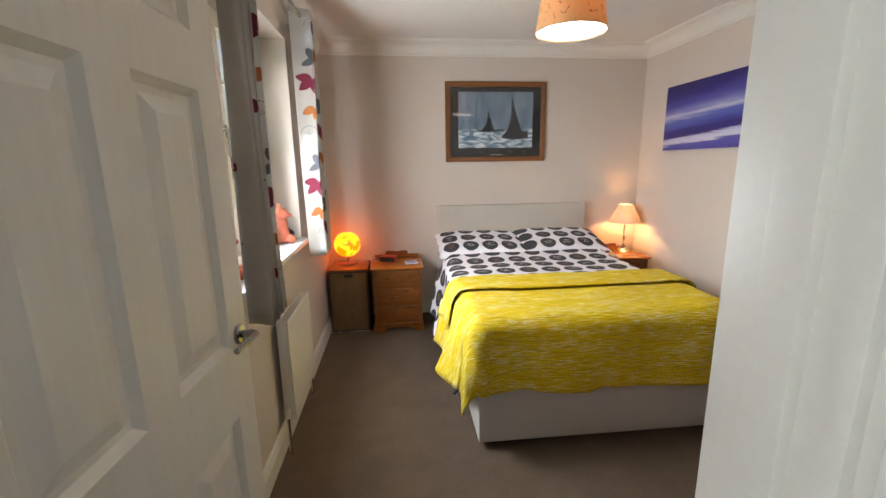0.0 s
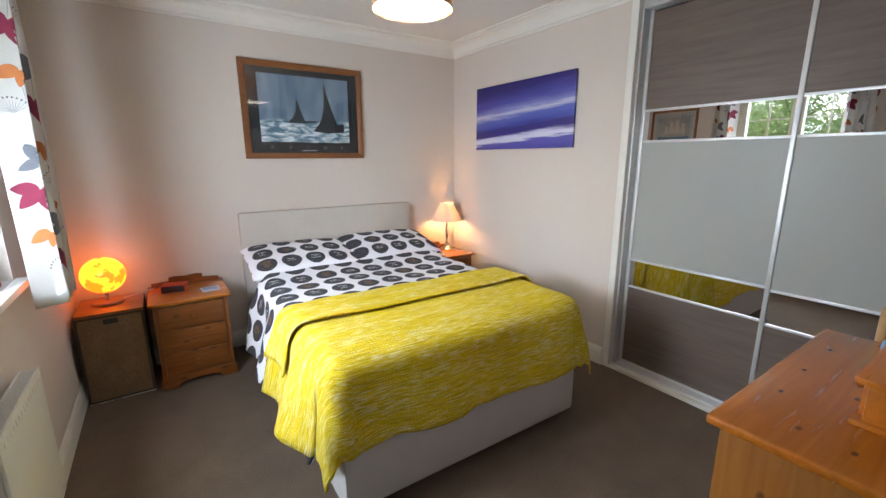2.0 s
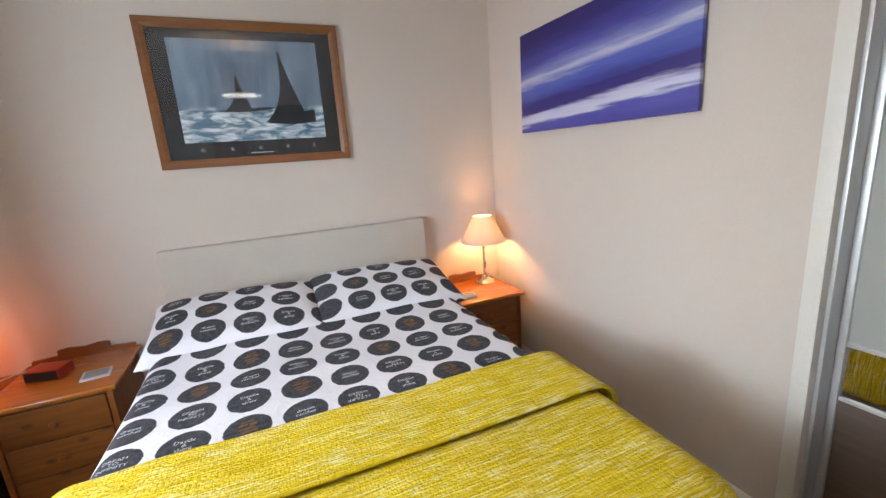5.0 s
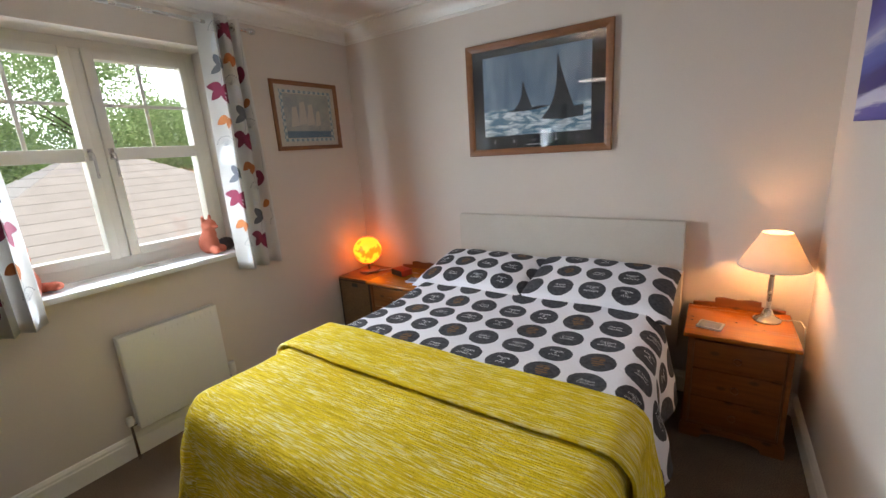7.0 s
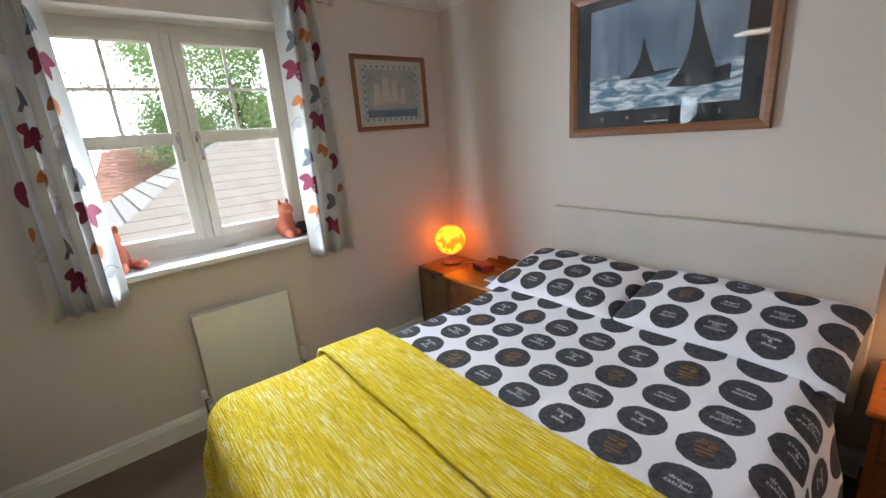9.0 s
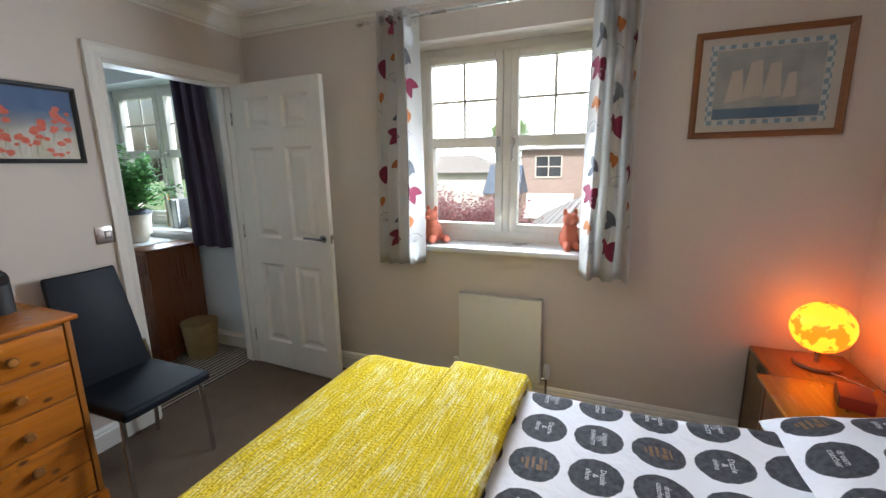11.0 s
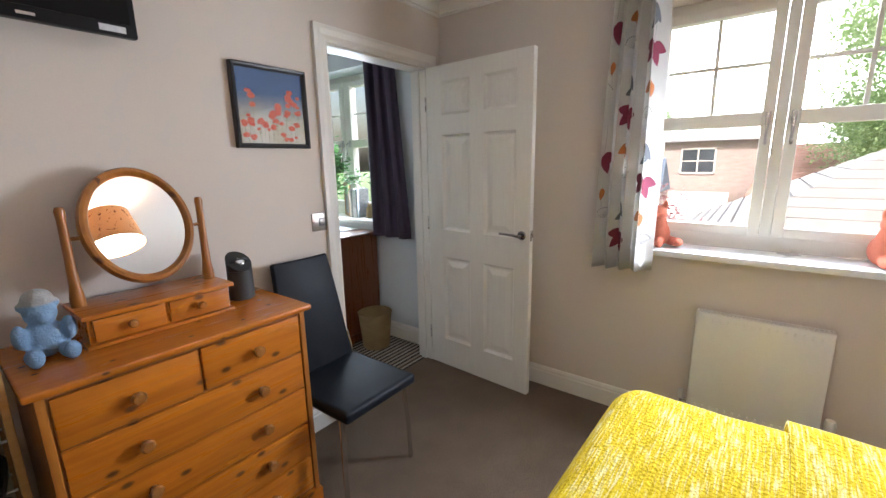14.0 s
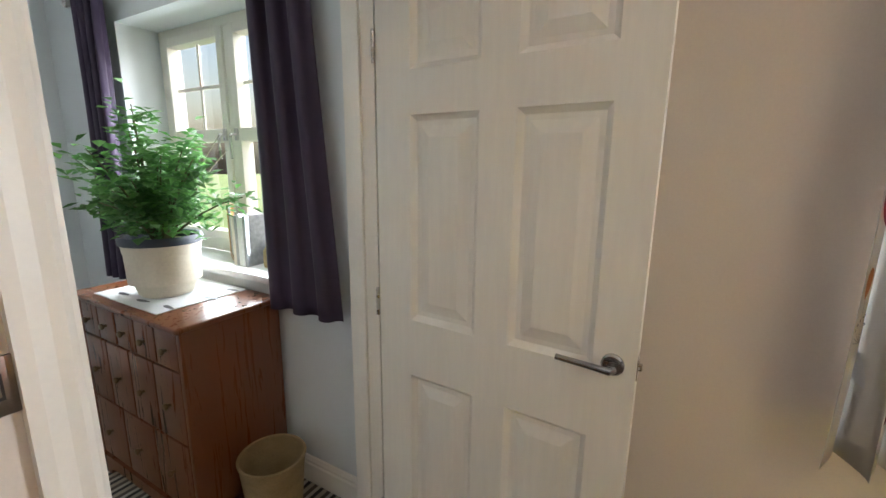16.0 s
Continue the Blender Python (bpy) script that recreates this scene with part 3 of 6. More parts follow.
def sheet(name, f, us, vs, mat, label, category, thick):
    """A cloth from f(u, v) with its map in metres, as one mesh with thickness."""
    bm = bmesh.new()
    rows = [[bm.verts.new(f(u, v)) for u in us] for v in vs]
    uv = [(u, v) for v in vs for u in us]
    for j in range(len(vs) - 1):
        for i in range(len(us) - 1):
            bm.faces.new((rows[j][i], rows[j][i + 1], rows[j + 1][i + 1], rows[j + 1][i]))
    bm.verts.index_update()
    me = bpy.data.meshes.new(name)
    bm.to_mesh(me)
    bm.free()
    me.materials.append(mat)
    me.polygons.foreach_set("use_smooth", [True] * len(me.polygons))
    ob = new(name, me)
    map_uv(ob, uv)
    sol = ob.modifiers.new("thickness", "SOLIDIFY")
    sol.thickness, sol.offset = thick, -1.0
    ob.matrix_world = pose(BX, BY, 0, 0, 0, BR)
    return tagged(ob, label, category)


def steps(a, b, d):
    n = max(1, round((b - a) / d))
    return [a + (b - a) * i / n for i in range(n + 1)]


def duvet_at(u, v, off=0.0):
    w = v
    if u < 0:
        u *= 1 - 0.015 * max(0.0, 1 - v / 0.6)
    rise = 0.035 * max(0.0, min(1.0, (v - 1.20) / 0.25)) ** 1.5
    full = max(0.0, min(1.0, (v - 0.55) / 0.35))
    p = drape(u, w, 0.018 + off, 2.0, 0.5 + 0.8 * full, 0.02, 0.085, 0.02 + (0.25 if u < 0 else 0.18) * full)
    k = 1 - min(1.0, max(0.0, (abs(u) - 0.62) / 0.1))
    if u < 0:
        p.x -= 0.65 * (1 - full) * max(0.0, 0.36 - p.z)
    p.z += rise * k
    return p


DESIGNS = None


def designs():
    bars = ([], [])
    for x0, x1, y0, y1 in ((-0.02, 0.018, 0.026, 0.032), (-0.026, 0.0, 0.010, 0.020), (0.004, 0.024, 0.006, 0.022), (-0.024, 0.020, -0.008, 0.000), (-0.018, 0.026, -0.024, -0.014), (-0.010, 0.010, -0.036, -0.029)):
        n = len(bars[0])
        bars[0].extend([Vector((x0, y0, 0)), Vector((x1, y0 + 0.004, 0)), Vector((x1, y1 + 0.003, 0)), Vector((x0, y1, 0))])
        bars[1].append((n, n + 1, n + 2, n + 3))
    return [words("DREAM\nTO\nINFINITY", 0.0185), words("Dazzle\n&\nshine", 0.021), bars, words("dream\ncatcher", 0.021)]


def printed(ob, f, us, vs):
    """Words and emblems printed on the discs of a dotted cloth."""
    white, gold = bmesh.new(), bmesh.new()
    for i in range(math.floor(us[0] / DOT_X), math.ceil(us[1] / DOT_X)):
        for j in range(math.floor(vs[0] / DOT_Y), math.ceil(vs[1] / DOT_Y)):
            cu, cv = (i + 0.5) * DOT_X + DOT_U, (j + 0.5) * DOT_Y + DOT_V
            if not (us[0] + 0.05 < cu < us[1] - 0.05 and vs[0] + 0.05 < cv < vs[1] - 0.05):
                continue
            k = (i + 2 * j + (j // 2)) % 4
            add_flat(gold if k == 2 else white, DESIGNS[k], lambda x, y: f(cu + x, cv + y))
    for nm, bm, mat in (("word_print", white, M_PRINT), ("emblem_print", gold, M_GOLD)):
        pr = part(nm, bm, mat, ob, smooth=False)
        tagged(pr, kind="stuff")


def bedding():
    global DESIGNS
    DESIGNS = designs()
    us, vs = steps(-1.10, 1.04, 0.018), steps(0.0, 1.45, 0.02)
    d = sheet("duvet", duvet_at, us, vs, M_DOTS, "white duvet printed with charcoal discs on the bed", "duvet", 0.02)
    printed(d, lambda u, v: duvet_at(u, v, 0.0025), (-1.05, 1.0), (0.55, 1.45))

    def fold(u, s, off=0.0):
        a, b, h = -0.340, 0.700, 0.016
        wob = 0.012 * noise.noise(Vector((u * 2.5, 0.3, 7.0)))
        n1 = b - a
        if s <= n1:
            ragged = 0.035 * noise.noise(Vector((u * 3.4, 2.0, 9.0))) + 0.012 * noise.noise(Vector((u * 11.0, 5.0, 9.0)))
            v, lift = a + s + ragged * max(0.0, 1 - s / 0.3), 0.032
        elif s <= n1 + 0.025:
            k = (s - n1) / 0.025
            v, lift = b + 0.012 * math.sin(math.pi * k), 0.032 + h * k
        else:
            v, lift = b - (s - n1 - 0.025), 0.032 + h
        u2 = u * (1.0 + 0.02 * max(0.0, 0.6 - v)) * (1 + 0.02 * noise.noise(Vector((v * 3, 1.0, 3.0))))
        p = drape(u2, v + wob, lift + 0.006, 4.0, 1.0, 0.0, 0.085, 0.15 if u > 0 else 0.03)
        if u < 0:
            hang = max(0.0, min(1.0, (TOP - p.z) / 0.38))
            if v < 0.20:
                near = max(0.0, p.x + 0.74)
                p.y -= 0.015 * min(1.0, (0.20 - v) / 0.2) * hang * math.sin(13 * math.atan2(TOP - p.z, near + 0.03) + 0.6) * math.exp(-near / 0.34)
            ease = max(0.0, min(1.0, (v + 0.22) / 0.60))
            p.x -= 0.10 * hang ** 1.3 * ease * ease * (3 - 2 * ease)
        return p

    n1 = 0.700 + 0.340
    us = steps(-1.085, 1.09, 0.02)
    th = sheet("throw", fold, us, steps(0.0, n1, 0.02), M_THROW, "mustard yellow chunky woven throw folded across the bed", "throw", 0.009)
    band = sheet("folded_band", fold, steps(-0.93, 1.0, 0.02), steps(n1, n1 + 0.285, 0.0125), M_THROW, "", "", 0.009)
    band.parent, band.matrix_basis = th, Matrix.Identity(4)


def pillow(cx, w, h, t, label, y=1.395, z=0.603, tilt=14.0):
    """A soft pillow lying tilted against the headboard."""
    def f(a, b, side, off=0.0):
        p, q = 2 * a - 1, 2 * b - 1
        e = max(0.0, (1 - abs(p) ** 3.2) * (1 - abs(q) ** 3.2)) ** 0.42
        pin = 1 - 0.06 * (1 - abs(p)) * abs(q) - 0.0
        wr = 0.010 * noise.noise(Vector((p * 3 + cx, q * 3, 1)))
        return Vector((cx + p * w / 2 * (1 - 0.03 * (1 - q * q)), q * h / 2 * pin, side * (t / 2 * e + off) + wr * e))

    rot = Matrix.Translation((0, y + 0.26, z + 0.115)) @ pose(0, 0, 0, tilt)
    bm, uv = bmesh.new(), []
    n, m = 32, 24
    for side in (1, -1):
        rows = []
        for j in range(m + 1):
            row = []
            for i in range(n + 1):
                row.append(bm.verts.new(rot @ f(i / n, j / m, side)))
                uv.append((cx + (i / n - 0.5) * w, (j / m) * h + 0.10))
            rows.append(row)
        for j in range(m):
            for i in range(n):
                q = (rows[j][i], rows[j][i + 1], rows[j + 1][i + 1], rows[j + 1][i])
                bm.faces.new(q if side > 0 else q[::-1])
    me = bpy.data.meshes.new("pillow")
    bm.to_mesh(me)
    bm.free()
    me.materials.append(M_DOTS)
    me.polygons.foreach_set("use_smooth", [True] * len(me.polygons))
    ob = new("pillow", me)
    map_uv(ob, uv)
    ob.matrix_world = pose(BX, BY, 0, 0, 0, BR)
    tagged(ob, label, "pillow", "pillows on the bed")
    printed(ob, lambda u, v: rot @ f((u - cx) / w + 0.5, min(1.0, max(0.0, (v - 0.10) / h)), 1, 0.002), (cx - w / 2 + 0.02, cx + w / 2 - 0.02), (0.14, h + 0.10))


bed()
bedding()
pillow(-0.35, 0.75, 0.50, 0.155, "plump white pillow printed with charcoal discs", 1.395, 0.603, 12.0)
pillow(0.345, 0.75, 0.50, 0.155, "plump white pillow printed with charcoal discs", 1.405, 0.608, 12.5)


# ---- drawer furniture ----
def knob_part(at, parent, s=1.0, mat=None):
    r = Matrix.Rotation(radians(90), 3, "X")
    return part("knob", lathe([(0.0, 0.0), (0.010 * s, 0.0), (0.009 * s, 0.008 * s), (0.012 * s, 0.013 * s), (0.019 * s, 0.020 * s), (0.020 * s, 0.027 * s), (0.015 * s, 0.034 * s), (0, 0.036 * s)], 16, at=at, rot=r), mat or M_KNOB, parent, "turned wooden knob")


def drawer_unit(name, label, at, rz, w, d, h, rows, mats, backrail=0.0, group="", plinth=0.075, knob=1.0):
    """Pine drawers: front at y = 0 facing -y. rows: (height share, columns, knobs in each)."""
    u = thing(name, label, name.split("_")[-1] if name != "chest_of_drawers" else "chest of drawers", at, rz, group)
    mx, mz, my = mats
    over = 0.022
    for nm, a, b in (("side_board", (-w / 2, 0.0, plinth), (-w / 2 + 0.02, d, h - 0.022)), ("side_board", (w / 2 - 0.02, 0.0, plinth), (w / 2, d, h - 0.022)), ("back_board", (-w / 2 + 0.02, d - 0.012, plinth), (w / 2 - 0.02, d, h - 0.022)), ("bottom_board", (-w / 2 + 0.02, 0.02, plinth), (w / 2 - 0.02, d - 0.012, plinth + 0.02))):
        part(nm, boxes((a, b), bevel=0.002), mz, u)
    top = bmesh.new()
    box(top, (-w / 2 - over, -over, h - 0.022), (w / 2 + over, d, h), 0.008, 3)
    # on the dark bedside cabinets this lighter top carries the lamp's glow as colour
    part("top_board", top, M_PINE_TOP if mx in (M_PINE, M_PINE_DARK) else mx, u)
    # plinth with cut-out bracket feet
    pts = [(-w / 2 - 0.010, 0), (-w / 2 + 0.075, 0), (-w / 2 + 0.085, 0.022), (-w / 2 + 0.12, 0.036), (0, 0.040), (w / 2 - 0.12, 0.036), (w / 2 - 0.085, 0.022), (w / 2 - 0.075, 0), (w / 2 + 0.010, 0), (w / 2 + 0.010, plinth - 0.01), (w / 2, plinth), (-w / 2, plinth), (-w / 2 - 0.010, plinth - 0.01)]
    pl = prism(pts, 0.020, "y", base=-0.006)
    part("plinth", pl, mx, u)
    for s in (-1, 1):
        q = [(0.0145, 0), (0.09, 0), (0.11, 0.03), (d - 0.11, 0.03), (d - 0.09, 0), (d, 0), (d, plinth - 0.002), (0.0145, plinth - 0.002)]
        part("plinth_side", prism(q, 0.012, "x", base=s * (w / 2 + 0.004) - 0.006), my, u)
    z1 = h - 0.034
    z0 = plinth + 0.010
    total = sum(r[0] for r in rows)
    z = z1
    for share, cols, kn in rows:
        dh = (z1 - z0) * share / total
        cw = (w - 0.044) / cols
        for c in range(cols):
            x0 = -w / 2 + 0.022 + c * cw
            dr = bmesh.new()
            box(dr, (x0 + 0.004, 0.0, z - dh + 0.004), (x0 + cw - 0.004, 0.26 if d > 0.3 else d * 0.6, z - 0.004), 0.006, 2)
            drawer = part("drawer", dr, mx, u)
            for k in range(kn):
                kx = x0 + cw * ((k + 0.5) / kn if kn == 1 else (0.25 + 0.5 * k))
                knob_part((kx, 0.0, z - dh / 2), drawer, knob, {M_PINE: M_KNOB, M_MAHOG: M_BRASS}.get(mx, mx))
        z -= dh
    part("divider", boxes(((-w / 2 + 0.02, 0.012, z0 - 0.01), (w / 2 - 0.02, 0.016, z1 + 0.01))), M_FRAME, u, "brown rail behind the drawer fronts")
    if backrail:
        pts = [(-w / 2, 0), (w / 2, 0), (w / 2, 0.018), (w / 2 - 0.10, 0.024), (0.10, 0.05), (0.06, backrail), (0.0, backrail - 0.008), (-0.06, backrail), (-0.10, 0.05), (-w / 2 + 0.10, 0.024), (-w / 2, 0.018)]
        part("back_rail", prism([(a, b + h) for a, b in pts], 0.016, "y", base=d - 0.018), mx, u, "scalloped back rail")
    return u


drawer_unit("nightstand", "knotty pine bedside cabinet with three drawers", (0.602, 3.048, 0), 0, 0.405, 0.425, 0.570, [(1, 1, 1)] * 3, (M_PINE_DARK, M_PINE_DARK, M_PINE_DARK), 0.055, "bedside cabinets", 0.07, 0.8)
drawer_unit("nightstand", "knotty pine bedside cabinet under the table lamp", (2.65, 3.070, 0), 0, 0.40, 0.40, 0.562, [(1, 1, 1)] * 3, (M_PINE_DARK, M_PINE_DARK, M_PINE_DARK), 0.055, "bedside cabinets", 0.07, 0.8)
drawer_unit("chest_of_drawers", "lacquered knotty pine chest with six drawers", (1.824, 0.432, 0), 180, 0.755, 0.42, 0.888, [(1.0, 2, 1), (1, 1, 2), (1, 1, 2), (1, 1, 2), (1, 1, 2)], (M_PINE, M_PINE_Z, M_PINE_Y), 0.0, "", 0.085, 1.0)


# ---- hamper ----
M_WICKER = surface("woven_paper", (0.19, 0.110, 0.052), (0.26, 0.155, 0.078), 9, 0.8, 0.9, 210, stretch=(1, 1, 0.6), fine=0.6)
M_DKWOOD = surface("dark_frame_wood", (0.030, 0.016, 0.009), (0.045, 0.024, 0.012), 12, 0.5, 0.1, 120, stretch=(1, 1, 0.1))


def hamper():
    h = thing("hamper", "brown woven laundry hamper with a wooden lid", "hamper", (0.193, 3.088, 0))
    w, d, z = 0.325, 0.36, 0.535
    part("lid", boxes(((-w / 2, 0, z), (w / 2, d, z + 0.018)), bevel=0.004), M_PINE_DARK, h, "reddish wooden lid")
    for x in (-w / 2, w / 2 - 0.014):
        for y in (0, d - 0.014):
            part("post", boxes(((x, y, 0), (x + 0.014, y + 0.014, z))), M_DKWOOD, h)
    for zz in (0.008, z - 0.012):
        part("rail", boxes(((-w / 2 + 0.014, 0, zz), (w / 2 - 0.014, 0.012, zz + 0.012))), M_DKWOOD, h)
    for x0, x1, za, zb in ((-w / 2 + 0.014, -0.035, 0.02, z - 0.012), (0.035, w / 2 - 0.014, 0.02, z - 0.012), (-0.035, 0.035, 0.02, z - 0.055), (-0.035, 0.035, z - 0.022, z - 0.012)):
        part("woven_panel", boxes(((x0, 0.003, za), (x1, 0.010, zb))), M_WICKER, h, "brown woven front panel")
    part("side_panel", boxes(((-w / 2 + 0.003, 0.014, 0.02), (-w / 2 + 0.009, d - 0.014, z))), M_DKWOOD, h)
    part("side_panel", boxes(((w / 2 - 0.009, 0.014, 0.02), (w / 2 - 0.003, d - 0.014, z))), M_DKWOOD, h)
    part("lining", boxes(((-w / 2 + 0.02, 0.014, 0.02), (w / 2 - 0.02, 0.02, z - 0.005))), M_BLACK, h, "black lining behind the slot")
    part("edge_wire", tube([(-w / 2, -0.002, 0.006), (w / 2, -0.002, 0.006)], 0.003, 6), M_STEEL, h)


hamper()


# ---- wardrobe ----
def wardrobe():
    wd = thing("wardrobe", "fitted sliding wardrobe with wood, mirror and grey glass panels", "wardrobe", (0, 0, 0))
    part("top_track", boxes(((2.985, 0.0, 2.262), (3.10, 1.652, 2.335)), bevel=0.003), M_ALU, wd, "satin aluminium track")
    part("bottom_track", boxes(((2.985, 0.03, 0.0), (3.10, 1.652, 0.035)), bevel=0.004), M_ALU, wd, "satin aluminium track")
    part("side_channel", boxes(((2.975, 1.640, 0.035), (3.10, 1.652, 2.262)), bevel=0.002), M_ALU, wd)
    part("end_post", boxes(((2.940, 1.652, 0.0), (3.10, 1.700, 2.335)), bevel=0.003), M_TRIM, wd, "white painted post")
    part("end_post", boxes(((2.945, 0.001, 0.0), (3.10, 0.03, 2.262)), bevel=0.003), M_TRIM, wd, "white painted post")
    part("floor_strip", boxes(((2.945, 0.03, 0.0), (2.985, 1.652, 0.022)), bevel=0.003), M_TRIM, wd, "white painted threshold strip")
    bands = [(0.05, 0.573, M_PANEL, "wood_panel"), (0.587, 0.754, M_MIRROR, "mirror_strip"), (0.768, 1.508, M_GREYGLASS, "glass_panel"), (1.522, 1.690, M_MIRROR, "mirror_strip"), (1.704, 2.25, M_PANEL, "wood_panel")]
    for y0, y1, x in ((0.835, 1.640, 3.045), (0.03, 0.862, 3.005)):
        dr = part("sliding_door", boxes(((x + 0.012, y0 + 0.02, 0.04), (x + 0.028, y1 - 0.02, 2.26))), M_BLACK, wd)
        for a, b in ((y0, y0 + 0.022), (y1 - 0.022, y1)):
            part("stile", boxes(((x - 0.006, a, 0.036), (x + 0.03, b, 2.261)), bevel=0.004), M_ALU, dr, "satin aluminium stile")
        for z0, z1, mt, nm in bands:
            part(nm, boxes(((x + 0.004, y0 + 0.022, z0), (x + 0.011, y1 - 0.022, z1))), mt, dr, smooth=False)
        for (z0, z1) in ((0.573, 0.587), (0.754, 0.768), (1.508, 1.522), (1.690, 1.704)):
            part("rail", boxes(((x - 0.003, y0 + 0.022, z0), (x + 0.0115, y1 - 0.022, z1)), bevel=0.003), M_ALU, dr)
        part("bottom_rail", boxes(((x - 0.003, y0 + 0.022, 0.036), (x + 0.0115, y1 - 0.022, 0.05))), M_ALU, dr)


wardrobe()


# ---- door ----
def panel_face(bm, x0, x1, z0, z1, y, s):
    """A moulded, raised panel sunk in a face at y; s: the side it faces."""
    prev = None
    for inset, dep in ((0.0, 0.0), (0.006, 0.006), (0.016, 0.015), (0.030, 0.015), (0.062, 0.004)):
        yy = y - s * dep
        row = [bm.verts.new(v) for v in ((x0 + inset, yy, z0 + inset), (x1 - inset, yy, z0 + inset), (x1 - inset, yy, z1 - inset), (x0 + inset, yy, z1 - inset))]
        if prev:
            for i in range(4):
                bm.faces.new((prev[i], prev[(i + 1) % 4], row[(i + 1) % 4], row[i]))
        prev = row
    bm.faces.new(prev)


def door():
    rz = 86.8
    dr = thing("door_1", "open white six-panel bedroom door", "door", (0.158, 0.012, 0.008), rz, kind="structure")
    w, t, h = 0.758, 0.036, 1.978
    cols = ((0.122, 0.342), (0.442, 0.662))
    rws = ((0.195, 0.780), (0.962, 1.566), (1.685, 1.885))
    xs = [0, cols[0][0], cols[0][1], cols[1][0], cols[1][1], w]
    zs = [0, rws[0][0], rws[0][1], rws[1][0], rws[1][1], rws[2][0], rws[2][1], h]
    bm = bmesh.new()
    for y, s in ((0.0, -1), (t, 1)):
        for i in range(5):
            for j in range(7):
                if i in (1, 3) and j in (1, 3, 5):
                    panel_face(bm, xs[i], xs[i + 1], zs[j], zs[j + 1], y, s)
                else:
                    bm.faces.new([bm.verts.new(v) for v in ((xs[i], y, zs[j]), (xs[i + 1], y, zs[j]), (xs[i + 1], y, zs[j + 1]), (xs[i], y, zs[j + 1]))])
    for q in (((0, 0, 0), (0, t, 0), (0, t, h), (0, 0, h)), ((w, 0, 0), (w, t, 0), (w, t, h), (w, 0, h)), ((0, 0, 0), (w, 0, 0), (w, t, 0), (0, t, 0)), ((0, 0, h), (w, 0, h), (w, t, h), (0, t, h))):
        bm.faces.new([bm.verts.new(v) for v in q])
    bmesh.ops.remove_doubles(bm, verts=bm.verts, dist=0.0002)
    part("leaf", bm, M_DOOR, dr, smooth=False)
    rx = Matrix.Rotation(radians(90), 3, "X")
    hx, hz = 0.708, 0.982
    for s, y in ((1, 0.0), (-1, t)):
        rot = rx if s > 0 else Matrix.Rotation(radians(-90), 3, "X")
        hd = lathe([(0, 0), (0.026, 0), (0.026, 0.006), (0.022, 0.010), (0.010, 0.011), (0.010, 0.04), (0, 0.04)], 24, at=(hx, y, hz), rot=rot)
        yy = y - s * 0.045
        tube([(hx + 0.006, y - s * 0.03, hz), (hx, yy, hz), (hx - 0.03, yy - s * 0.004, hz + 0.004), (hx - 0.12, yy - s * 0.002, hz + 0.006)], 0.0095, 10, hd, 0.75)
        part("door_handle", hd, M_HANDLE, dr, "dark polished steel lever handle")
    part("latch_plate", boxes(((w, 0.006, hz - 0.03), (w + 0.002, t - 0.006, hz + 0.03))), M_STEEL, dr)
    part("latch_bolt", boxes(((w, 0.013, hz - 0.008), (w + 0.010, 0.024, hz + 0.008)), bevel=0.002), M_STEEL, dr)
    for z in (0.22, 1.0, 1.76):
        part("hinge", tube([(-0.006, -0.004, z - 0.045), (-0.006, -0.004, z + 0.045)], 0.006, 10), M_STEEL, dr)
    return dr


door()


# ---- radiator ----
def radiator():
    r = thing("radiator", "white enamelled panel radiator under the window", "radiator", (0, 0, 0))
    y0, y1, z0, z1, x0, x1 = 1.592, 2.088, 0.172, 0.680, 0.028, 0.082
    n = 15
    prof = []
    for i in range(n):
        c = y0 + 0.022 + (y1 - y0 - 0.044) * (i + 0.5) / n
        prof.append(c)
    pan = boxes(((x1 - 0.012, y0, z0), (x1, y1, z1)), bevel=0.004)
    part("front_panel", pan, M_RAD, r)
    for c in prof:
        for za in (z0 + 0.020, z1 - 0.040):
            part("flute", box(bmesh.new(), (x1 - 0.003, c - 0.004, za), (x1 + 0.0016, c + 0.004, za + 0.020), 0.0012, 1), M_RAD, r)
    part("back_panel", boxes(((x0, y0 + 0.005, z0), (x0 + 0.010, y1 - 0.005, z1 - 0.004)), bevel=0.003), M_RAD, r)
    gr = boxes(((x0, y0, z1), (x0 + 0.006, y1, z1 + 0.004)), ((x1 - 0.006, y0, z1), (x1, y1, z1 + 0.004)))
    for i in range(34):
        y = y0 + 0.006 + (y1 - y0 - 0.012) * i / 33
        box(gr, (x0 + 0.006, y - 0.0022, z1 - 0.002), (x1 - 0.006, y + 0.0022, z1 + 0.003))
    part("top_grille", gr, M_RAD, r)
    for y in (y0, y1):
        part("side_cover", boxes(((x0, y - 0.002, z0 + 0.01), (x1 - 0.012, y + 0.002, z1)), bevel=0.0008), M_RAD, r)
    for y, s, big in ((y0 - 0.03, 1, 0), (y1 + 0.035, -1, 1)):
        v = tube([(0.05, y + s * 0.03, z0 + 0.025), (0.05, y, z0 + 0.025)], 0.008, 10)
        tube([(0.05, y, 0.0), (0.05, y, z0 + 0.03)], 0.0075, 10, v)
        part("valve_pipe", v, M_CHROME, r, "chrome tail pipe")
        prof2 = [(0, 0), (0.014, 0), (0.016, 0.02), (0.014, 0.045), (0, 0.05)] if not big else [(0, 0), (0.014, 0), (0.020, 0.015), (0.021, 0.07), (0.017, 0.085), (0, 0.088)]
        part("valve_head", lathe(prof2, 16, at=(0.05, y, z0 + 0.03)), M_RAD, r, "white plastic valve head")


radiator()


